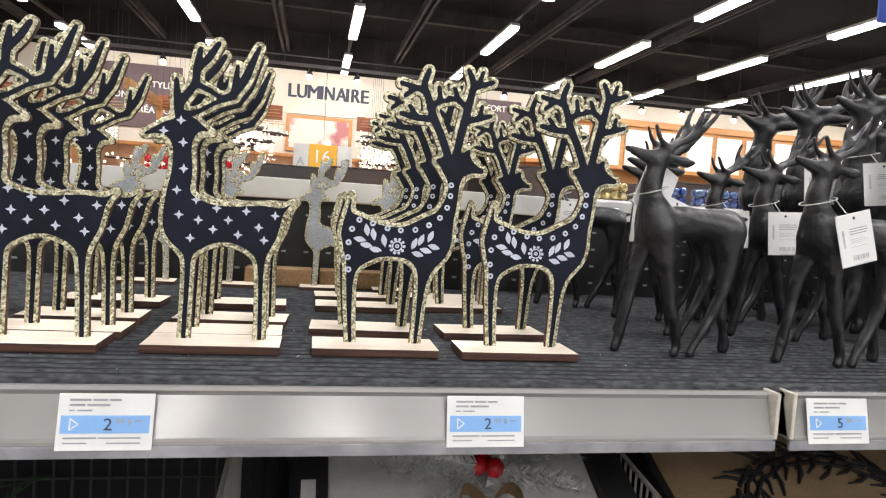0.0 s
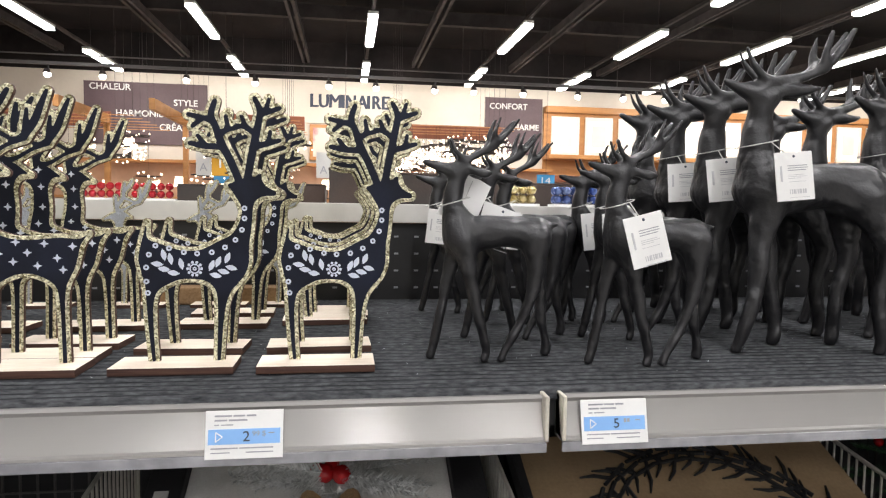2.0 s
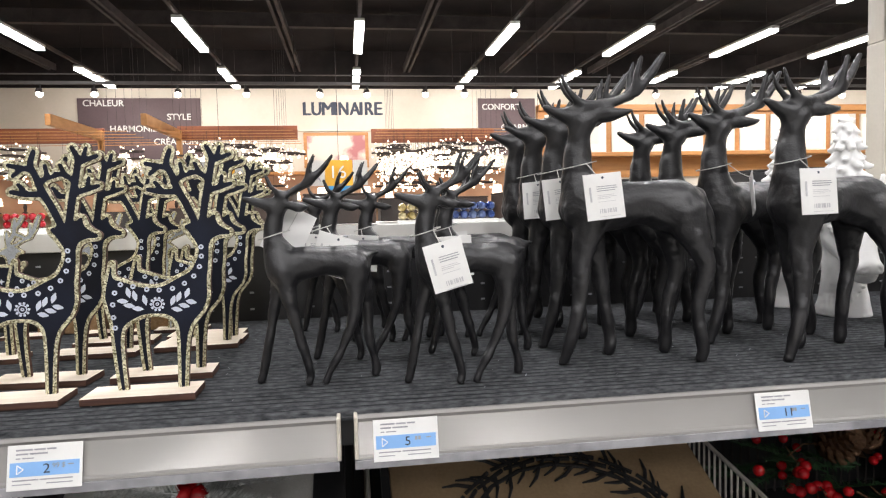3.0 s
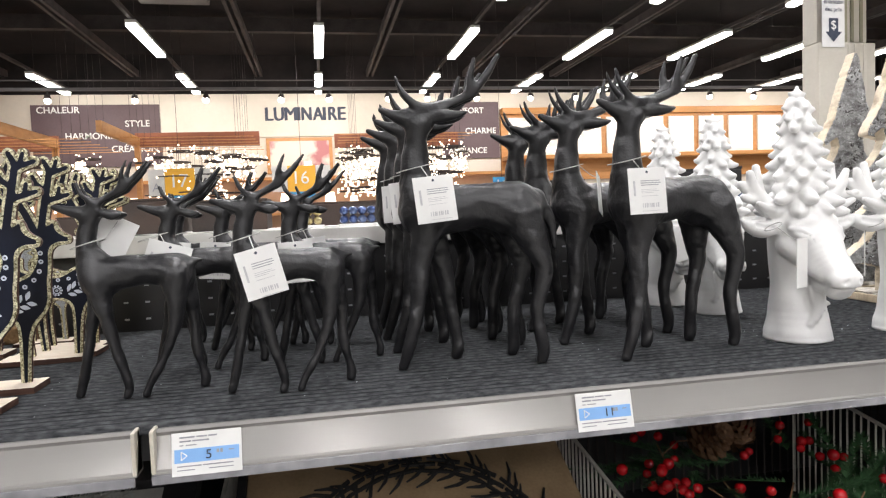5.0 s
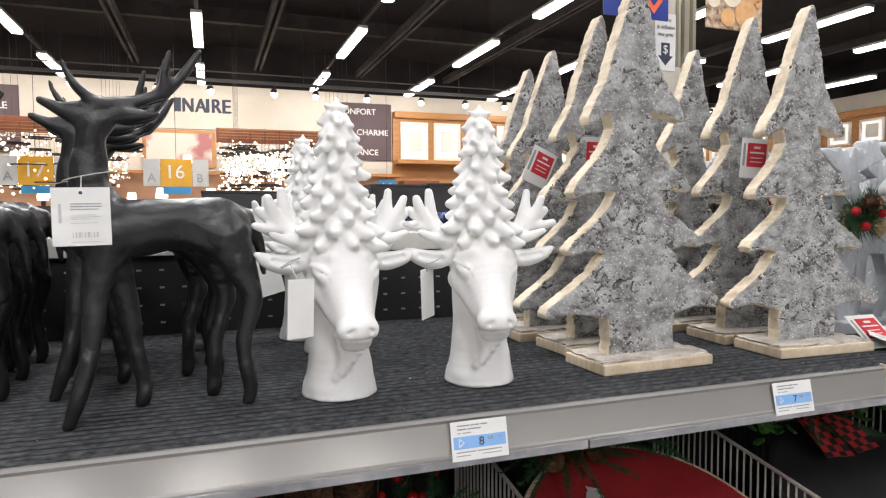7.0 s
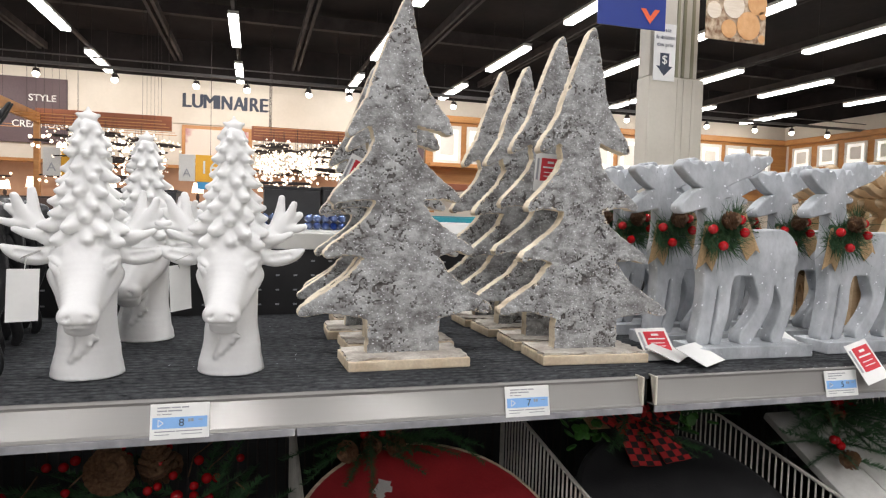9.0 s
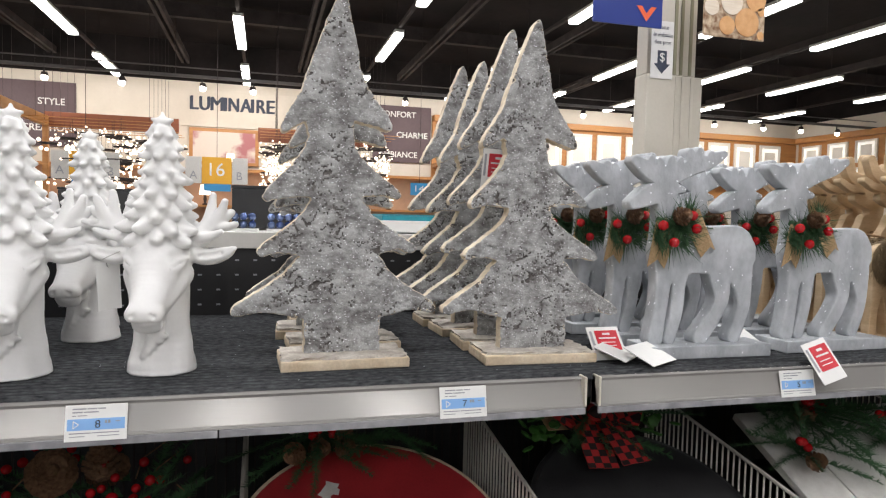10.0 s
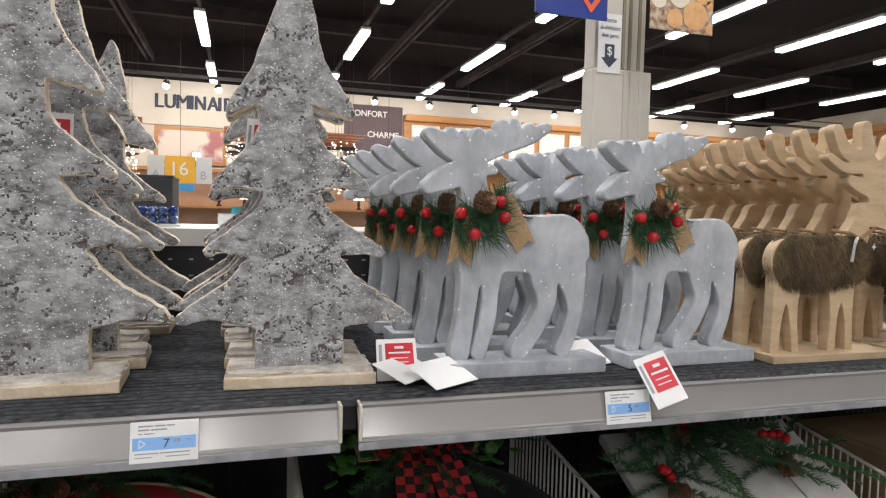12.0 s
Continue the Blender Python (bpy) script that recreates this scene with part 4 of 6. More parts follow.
def price_label(x, digits, sx=1.0):
    t = thing("price_label", "white shelf price label with a blue band", "price label", pose(x, -0.0150, 1.2045, -12, 0, 0) @ Matrix.Diagonal((0.96, 1, 0.90, 1)), "shelf price labels")
    part("card", box_bm(0, 0.0525, -0.0006, 0, 0, 0.035, 0.0002), M_PAPER, t)
    part("band", box_bm(0.002, 0.0505, -0.0009, -0.0006, 0.0105, 0.0215), M_BLUE, t, "light blue band")
    for z, words, hgt in ((0.0304, ((0.006, 0.0175), (0.0185, 0.0265), (0.0275, 0.034)), 0.0013), (0.0272, ((0.006, 0.0145), (0.0155, 0.028)), 0.0013), (0.0241, ((0.006, 0.009), (0.0105, 0.0185)), 0.0009),
                          (0.0072, ((0.004, 0.022), (0.023, 0.046)), 0.0010), (0.0042, ((0.004, 0.017), (0.0275, 0.046)), 0.0008)):
        bars(t, [(x0, x1, z, z + hgt) for x0, x1 in words], M_GREYINK, -0.0007)
    bars(t, ((0.0425, 0.0465, 0.0178, 0.0186),), M_GREYINK, -0.0010)
    if digits == "2":
        part("cents", text_mesh("99 $", 0.0052, M_GREYINK, 0.0001), None, t, at=pose(0.0315, -0.0012, 0.0162))
    else:
        bars(t, ((0.0335, 0.0355, 0.0165, 0.0195), (0.0362, 0.0382, 0.0165, 0.0195)), M_GREYINK, -0.0010)
    bm = bmesh.new()
    for a, b in (((0.007, 0.0125), (0.007, 0.0195)), ((0.007, 0.0195), (0.0115, 0.016)), ((0.0115, 0.016), (0.007, 0.0125))):
        tube_bm([(a[0], -0.001, a[1]), (b[0], -0.001, b[1])], 0.0004, 5, bm)
    part("triangle", bm, M_PAPER, t)
    part("digits", text_mesh(digits, 0.0105, M_INK, 0.0001), None, t, at=pose(0.025, -0.0012, 0.0125))
for x, d in ((-0.4555, "2"), (-0.2335, "2"), (0.0265, "5"), (0.3475, "11"), (0.7145, "8"), (1.0565, "7"), (1.4785, "5")):
    price_label(x, d)

# ---- painted plywood deer ----
def mm(strokes):
    return [[tuple(c / 1000 for c in p) for p in s] for s in strokes]

STAR_DEER = mm([
    [(-22, 6, 4.0), (-21, 46, 4.2), (-21, 66, 5.4), (-20, 82, 12)], [(30, 6, 4.0), (29, 50, 4.2), (28, 68, 6.8), (24, 86, 14)],
    [(-21, 87, 16.6), (4, 88, 15.2), (25, 87, 15.2)], [(-22, 89, 15.2), (-29, 105, 10.6), (-27, 124, 9.2), (-28, 148, 8)],
    [(-29, 153, 8), (-40, 152, 5.8), (-52, 147, 3.2)], [(-21, 157, 3.4), (-8, 151, 2.4)], [(34, 95, 5.6), (42, 100, 3.6), (49, 106, 2.6)],
])
STAR_ANTLER = mm([
    [(-30, 162, 5.4), (-32, 175, 4.4), (-33, 186, 3.4)], [(-30, 170, 4.8), (-21, 184, 4.4), (-20, 195, 4.4), (-18, 208, 3.6)],
    [(-20, 193, 4), (-12, 203, 4.4), (-6, 213, 3.6)], [(-21, 184, 4), (-11, 180, 3.7), (-3, 176, 3.5), (5, 179, 4.4)],
    [(5, 179, 4), (6, 190, 3.8), (7, 199, 3.2)], [(5, 179, 4.4), (12, 190, 4.8), (17, 203, 4.2), (21, 213, 3.3)],
    [(-27, 162, 4.6), (-18, 165, 3.5), (-7, 172, 3.4), (5, 177, 3.8)]])
LEAF_DEER = mm([
    [(-18, 6, 3.8), (-20, 34, 4.4), (-20, 59, 6), (-13, 80, 13.6)], [(31, 6, 3.8), (33, 44, 5), (35, 63, 8.2), (38, 83, 14.4)],
    [(-13, 83, 14.2), (12, 82, 13.6), (33, 83, 16)], [(38, 85, 14.4), (48, 103, 9.5), (53, 122, 6.6), (52, 139, 7)],
    [(52, 141, 7.2), (64, 141, 6.4), (74, 139, 4.4)], [(47, 144, 3), (39, 145, 2.6)], [(59, 146, 3.4), (63, 154, 3)], [(-20, 92, 8), (-24, 102, 4), (-22, 115, 2.8)],
])
LEAF_ANTLER = mm([
    [(48, 146, 4.9), (41, 163, 4.9), (34, 177, 4.9), (30, 189, 4.6), (26, 199, 4.4), (29, 210, 3.9)], [(35, 175, 4.4), (21, 175, 4.2), (10, 177, 3.8)],
    [(22, 175, 4.0), (16, 183, 3.6)], [(27, 195, 4.2), (18, 197, 4), (9, 199, 3.7)], [(19, 196, 3.8), (12, 190, 3.5)], [(31, 183, 4.1), (38, 189, 3.8), (37, 199, 3.5)], [(37, 188, 3.8), (46, 190, 3.4)],
    [(53, 148, 4.9), (56, 165, 4.9), (59, 180, 4.9), (62, 195, 4.6), (63, 204, 4.3), (59, 213, 3.8)], [(64, 201, 4.1), (78, 206, 3.7)], [(67, 203, 3.8), (70, 213, 3.4)],
    [(58, 175, 4.4), (68, 178, 4.1), (78, 181, 3.7)], [(69, 178, 3.8), (71, 188, 3.4)], [(60, 186, 4.1), (53, 190, 3.8), (49, 199, 3.5)], [(54, 190, 3.8), (45, 192, 3.4)]])

def motif_star(s):
    bm = bmesh.new()
    c = bm.verts.new((0, 0, 0)); ring = []
    for i in range(8):
        r = s if i % 2 == 0 else s * 0.42
        ring.append(bm.verts.new((r * math.sin(math.pi * i / 4), 0, r * math.cos(math.pi * i / 4))))
    for i in range(8):
        bm.faces.new((c, ring[(i + 1) % 8], ring[i]))
    return mesh_from(bm, "star", M_MOTIF)

def disc_mesh(name, r, mat, n=14, hole=0.0):
    bm = bmesh.new()
    out = [bm.verts.new((r * math.cos(2 * math.pi * i / n), 0, r * math.sin(2 * math.pi * i / n))) for i in range(n)]
    if hole:
        inn = [bm.verts.new((hole * math.cos(2 * math.pi * i / n), 0, hole * math.sin(2 * math.pi * i / n))) for i in range(n)]
        for i in range(n):
            bm.faces.new((out[i], out[(i + 1) % n], inn[(i + 1) % n], inn[i]))
    else:
        bm.faces.new(out)
    return mesh_from(bm, name, mat)

def leaf_mesh(l, w):
    bm = bmesh.new()
    pts = [(0, 0), (w * 0.8, l * 0.3), (w, l * 0.55), (w * 0.5, l * 0.85), (0, l), (-w * 0.5, l * 0.85), (-w, l * 0.55), (-w * 0.8, l * 0.3)]
    bm.faces.new([bm.verts.new((x, 0, z)) for x, z in pts])
    return mesh_from(bm, "leaf", M_MOTIF)

STAR, LEAF = motif_star(0.0034), leaf_mesh(0.0098, 0.0022)
DOT, FLOWER = disc_mesh("dot", 0.0022, M_MOTIF, 14, 0.0008), disc_mesh("flower_ring", 0.0040, M_MOTIF, 16, 0.0030)
PETAL = disc_mesh("petal", 0.0012, M_MOTIF, 8)

def board_meshes(strokes, antlers, face):
    axes, F = stroke_field(strokes, (-0.09, -0.004), (0.09, 0.25), 0.0011, 0.013)
    horn = stroke_field(antlers, (-0.09, -0.004), (0.09, 0.25), 0.0011, 0.001)[1] - 0.0003
    inner = np.minimum(F + 0.0025, horn + 0.0022)
    F = np.minimum(F, horn)
    return cutout(contours(axes, F, 0.0), 0.0045, [M_GOLD, M_PLYEDGE], bevel=0.0007), cutout(contours(axes, inner, 0.0), 0.0003, [face], y=-0.00235)

def deer_base():
    return mesh_from(box_bm(-0.0455, 0.0455, -0.025, 0.015, 0, 0.0012, 0.0004, box_bm(-0.0455, 0.0455, -0.025, 0.015, 0.0002, 0.0058, 0.0003)), "base", [M_PLY, M_PLYEDGE])

BASE_ME = deer_base()
for p in BASE_ME.polygons:
    p.material_index = 0 if p.normal.z > 0.7 and p.center.z > 0.004 else 1

def cut_deer(board, facemesh, label, motifs, grp):
    t = thing("plywood_deer", label, "deer figurine", None, grp)
    part("base", BASE_ME, None, t, "pale plywood base with burnt dark edges")
    part("board", board, None, t, "gold glitter rim", pose(0, 0, 0.0))
    part("painted_face", facemesh, None, t)
    for name, me, x, z, rot, s in motifs:
        part(name, me, None, t, at=pose(x / 1000, -0.00262, z / 1000, 0, rot, 0) @ Matrix.Scale(s, 4))
    return t

star_spots = ((-29, 158), (-40, 150), (-27, 143), (-26, 125), (-30, 110), (-17, 104), (-3, 99), (17, 98), (37, 96), (-28, 93), (-15, 90), (5, 91), (26, 87), (-5, 84), (12, 81), (-20, 77), (30, 78))
leaf_motifs = [("dot", DOT, x, z, 0, 1) for x, z in ((-16, 97), (-6, 95), (5, 92), (15, 91), (26, 92), (36, 96), (44, 102), (49, 110), (-21, 90), (-23, 80), (-23, 69), (-22, 60), (51, 119), (51, 127))]
leaf_motifs += [("flower_ring", FLOWER, 13, 79, 0, 1), ("dot", DOT, 13, 79, 0, 0.7)]
leaf_motifs += [("petal", PETAL, 13 + 5.2 * math.cos(i * math.pi / 5), 79 + 5.2 * math.sin(i * math.pi / 5), 0, 1) for i in range(10)]
for k, (x, z) in enumerate(((-9, 85), (-4, 82), (4, 78), (-10, 82), (-5, 78), (2, 75), (24, 77), (29, 80), (36, 83), (24, 75), (30, 78), (36, 81))):
    leaf_motifs.append(("leaf", LEAF, x, z, (-12, -82, 22, 104)[k // 3], 1))

sb, sf = board_meshes(STAR_DEER, STAR_ANTLER, M_NAVY)
sf_grey = sf.copy(); sf_grey.materials.clear(); sf_grey.materials.append(M_SILVERFACE)
lb, lf = board_meshes(LEAF_DEER, LEAF_ANTLER, M_NAVY)
lf_grey = lf.copy(); lf_grey.materials.clear(); lf_grey.materials.append(M_SILVERFACE)
stars = [("star", STAR, x, z, 0, 1) for x, z in star_spots]
A = cut_deer(sb, sf, "navy plywood deer with stars and gold glitter rim", stars, "star deer")
B = cut_deer(lb, lf, "navy plywood deer with white leaves and gold glitter rim", leaf_motifs, "leaf deer")
G = cut_deer(sb, sf_grey, "silver grey plywood deer with gold glitter rim", stars, "silver deer")
rd = random.Random(3)
def row(proto, x, ys, flip=False, jig=0.004, first=True):
    for i, y in enumerate(ys):
        m = pose(x + rd.uniform(-jig, jig) * (i > 0), y, DECK, 0, 0, rd.uniform(-3, 3) * (i > 0))
        if first and i == 0:
            proto.matrix_basis = m
        else:
            copy_thing(proto, m)
row(A, -0.3855, (0.082, 0.123, 0.178, 0.262))
row(A, -0.502, (0.078, 0.121, 0.176, 0.26), first=False)
row(A, -0.62, (0.08, 0.13, 0.19), first=False)
row(B, -0.2725, (0.082, 0.150, 0.268, 0.335))
row(B, -0.1645, (0.080, 0.150, 0.285, 0.315, 0.35), first=False)
G.matrix_basis = pose(-0.40, 0.405, DECK) @ Matrix.Scale(0.74, 4)
for x in (-0.51, -0.30, -0.212):
    copy_thing(G, pose(x, 0.405, DECK, 0, 0, rd.uniform(-4, 4)))
for x in (-0.36, -0.27):
    solid("wooden_crate_strip", box_bm(x - 0.04, x + 0.04, 0.415, 0.45, DECK, DECK + 0.022, 0.002), M_JUTE, "low brown wooden strip at the back", "wood strip")

# ---- carved black deer ----
def black_deer(tall):
    y = 10
    if tall:
        s = [[(-44, 0, 152, 25), (-20, 0, 155, 24), (10, 0, 158, 22), (46, 0, 156, 25)], [(50, 0, 150, 21), (36, 0, 150, 22)],
             [(-46, 0, 158, 24), (-52, 0, 190, 15.5), (-50, 0, 225, 11.5), (-47, 0, 240, 12)],
             [(-44, 0, 243, 11), (-58, 0, 245, 8), (-72, 0, 250, 5), (-83, 0, 255, 2.8)], [(-46, 0, 250, 6.5), (-60, 0, 252, 4.4)],
             [(-36, 6, 247, 4), (-24, 10, 246, 5.8), (-10, 12, 247, 4.2), (0, 12, 249, 1.6)], [(-36, -6, 247, 4), (-24, -10, 246, 5.8), (-10, -12, 247, 4.2), (0, -12, 249, 1.6)],
             [(-42, -12, 142, 16), (-50, -12, 110, 11), (-56, -19, 60, 7.2), (-66, -19, 20, 5.8), (-72, -19, 3, 5.6)],
             [(-40, 12, 142, 16), (-28, 20, 96, 10), (-20, 20, 50, 7), (-15, 20, 14, 5.9), (-17, 20, 3, 5.6)],
             [(50, -12, 144, 20), (64, -19, 108, 11), (68, -19, 88, 8.4), (60, -19, 52, 6.6), (65, -20, 14, 6), (63, -20, 3, 5.7)],
             [(44, 12, 144, 19), (52, 20, 104, 10.5), (54, 20, 86, 8.4), (44, 19, 50, 6.6), (43, 20, 14, 6), (41, 20, 3, 5.7)],
             [(68, 0, 164, 8), (80, 0, 140, 5), (84, 0, 112, 2.4)]]
        for q in (-1, 1):
            s += [[(-44, q * 4, 252, 4.6), (-34, q * 5, 256, 4.6), (-16, q * 6, 259, 4.6), (4, q * 7, 268, 4.4), (18, q * 7, 282, 4.0), (32, q * 6, 304, 2.4)],
                  [(-42, q * 5, 254, 4.0), (-54, q * 6, 262, 3.6), (-63, q * 7, 273, 2.8), (-68, q * 7, 285, 1.8)],
                  [(4, q * 7, 268, 3.8), (4, q * 11, 282, 3.4), (8, q * 12, 300, 1.9)]]
        lo, hi = (-0.095, -0.045, -0.006), (0.095, 0.045, 0.322)
    else:
        s = [[(-34, 0, 116, 17), (-8, 0, 119, 15.5), (12, 0, 120, 14.5), (38, 0, 118, 17)], [(-36, 0, 122, 15), (-43, 0, 145, 9.8), (-39, 0, 168, 8)],
             [(-37, 0, 175, 8.6), (-52, 0, 177, 5.6), (-70, 0, 182, 2.6)], [(-32, 0, 112, 17), (-38, 0, 128, 13.5)],
             [(-28, 5, 176, 3.4), (-16, 9, 173, 4.6), (-8, 10, 173, 1.6)], [(-28, -5, 176, 3.4), (-16, -9, 173, 4.6), (-8, -10, 173, 1.6)],
             [(-34, 8, 110, 12), (-44, 10, 78, 6.6), (-52, 10, 40, 4.6), (-58, 10, 12, 4.3), (-61, 10, 3, 4.4)],
             [(-34, -8, 110, 12), (-26, -10, 74, 6.8), (-16, -10, 34, 4.7), (-10, -10, 12, 4.3), (-12, -10, 3, 4.4)],
             [(38, -8, 112, 14), (37, -10, 74, 7), (25, -10, 40, 4.8), (9, -10, 12, 4.3), (5, -10, 3, 4.4)],
             [(40, 8, 112, 14), (50, 10, 76, 7), (51, 10, 40, 4.7), (58, 10, 12, 4.3), (57, 10, 3, 4.4)],
             [(48, 0, 125, 6), (62, 0, 127, 2)]]
        for q in (-1, 1):
            s += [[(-36, q * 3, 181, 3.2), (-26, q * 4, 187, 3.4), (-8, q * 6, 196, 3.5), (8, q * 7, 210, 2.6), (18, q * 7, 222, 1.6)],
                  [(-32, q * 4, 185, 3.2), (-42, q * 6, 192, 2.6), (-47, q * 6, 203, 1.5)], [(-6, q * 6, 198, 3.2), (-5, q * 9, 211, 2.4), (0, q * 9, 223, 1.4)]]
        lo, hi = (-0.078, -0.036, -0.004), (0.072, 0.036, 0.232)
    axes, F = stroke_field(mm(s), lo, hi, 0.0021 if tall else 0.0018, 0.0065 if tall else 0.0055)
    F = np.maximum(F, -axes[2][None, None, :])           # flat hooves
    me = net_mesh("deer_statue", axes, F, M_BLACKDEER, 0.0012, 60)
    me.transform(Matrix.Diagonal((1.0, 1, 0.985, 1) if tall else (0.88, 1, 0.92, 1)))
    return me

small, big = black_deer(False), black_deer(True)
rs = random.Random(11)
SMALL = ((-0.016, 0.088, 2), (0.116, 0.062, 5), (0.030, 0.178, 5), (0.150, 0.165, -4), (0.070, 0.262, 0), (0.160, 0.265, 4), (0.005, 0.340, -3))
for x, y, a in SMALL:
    solid("small_deer_statue", small, None, "small carved matt black deer statue, antlers raised", "deer statue", pose(x, y, DECK, 0, 0, a), "small black deer")
BIG = ((0.290, 0.106, -7), (0.496, 0.090, 11), (0.293, 0.190, -3), (0.290, 0.268, -2), (0.288, 0.346, 2), (0.470, 0.178, 8), (0.465, 0.262, 4), (0.463, 0.342, 3))
for x, y, a in BIG:
    solid("large_deer_statue", big, None, "tall carved matt black deer statue, antlers raised", "deer statue", pose(x, y, DECK, 0, 0, a), "large black deer")

# paper hang tags on strings
def hang_tag(top, w, hgt, turn, roll, neck, lean=0.0, blank=False, cat="hang tag", label="white printed paper tag on a white string"):
    """top: the hole's place; neck: where the string goes round."""
    t = thing("hang_tag", label, cat, pose(*top, lean, roll, turn), "paper tags")
    part("card", box_bm(-w / 2, w / 2, -0.0004, 0.0004, -hgt + 0.006, 0.006, 0.0002), M_PAPER, t)
    if not blank:
        part("hole", disc_mesh("hole", 0.0013, M_INK, 10), None, t, at=pose(0, -0.0007, 0.002))
        bars(t, [(-w * 0.18, w * q, z, z + 0.0007) for q, z in ((0.34, -0.0065), (0.36, -0.0085), (0.30, -0.0105))], M_GREYINK, -0.0005)
        bars(t, [(-w * 0.18, w * q, z, z + 0.0004) for q, z in ((0.25, -0.0145), (0.32, -0.0160), (0.15, -0.0175), (0.28, -0.0205), (0.36, -0.0345))], M_PALEINK, -0.0005)
        bars(t, [(w * (-0.16 + 0.05 * i), w * (-0.145 + 0.05 * i + 0.012 * (i % 3)), -0.031, -0.027) for i in range(9)], M_PALEINK, -0.0005)
        bars(t, [(-w * 0.38, -w * 0.33, -0.020, -0.006)], M_PALEINK, -0.0005)
    inv = (pose(*top, lean, roll, turn)).inverted()
    nx, ny, nz, nr = neck
    loop = [inv @ Vector((nx + nr * math.cos(a), ny + nr * math.sin(a) * 0.95, nz + 0.004 * math.cos(a))) for a in [2 * math.pi * i / 22 for i in range(23)]]
    part("string", tube_bm(loop, 0.0005, 5), M_STRING, t)
    near = min(loop, key=lambda p: p.length)
    part("string", tube_bm([near, near * 0.45 + Vector((0, 0, -0.001)), Vector((0, 0, 0.002))], 0.0005, 5), M_STRING, t)
    return t

def deer_tag(d, tall, dx, turn, roll, lift=0.0, blank=False):
    x, y, a = d
    c, s_ = math.cos(math.radians(a)), math.sin(math.radians(a))
    px, pz, r = (-0.052, 0.194, 0.0175) if tall else (-0.037, 0.135, 0.0125)
    nx, ny = x + px * c, y + px * s_
    w, hh = (0.0385, 0.043) if tall else (0.034, 0.041)
    hang_tag((nx + dx, ny - r - (0.021 if tall else 0.012), DECK + pz - (0.016 if tall else 0.014) + lift), w, hh, turn, roll, (nx, ny, DECK + pz, r + 0.0012), -4, blank)
deer_tag(BIG[0], True, 0.010, 4, -5)
deer_tag(BIG[1], True, 0.000, 3, -1)
deer_tag(BIG[2], True, -0.006, -20, -6)
deer_tag(BIG[3], True, -0.004, -30, -4)
deer_tag(BIG[5], True, 0.020, 60, 10, blank=True)
deer_tag(SMALL[1], False, 0.012, 4, -14)
deer_tag(SMALL[3], False, 0.006, -6, -3)
deer_tag(SMALL[4], False, -0.004, -8, 4)
deer_tag(SMALL[5], False, 0.010, -4, -6)
deer_tag(SMALL[6], False, 0.004, -10, 6)
hang_tag((-0.034, 0.106, DECK + 0.152), 0.036, 0.046, 12, 28, (-0.053, 0.088, DECK + 0.135, 0.0137), -8, True, label="blank white paper tag on a string")
hang_tag((0.002, 0.140, DECK + 0.125), 0.040, 0.034, 8, 18, (-0.018, 0.164, DECK + 0.137, 0.0137), -8)

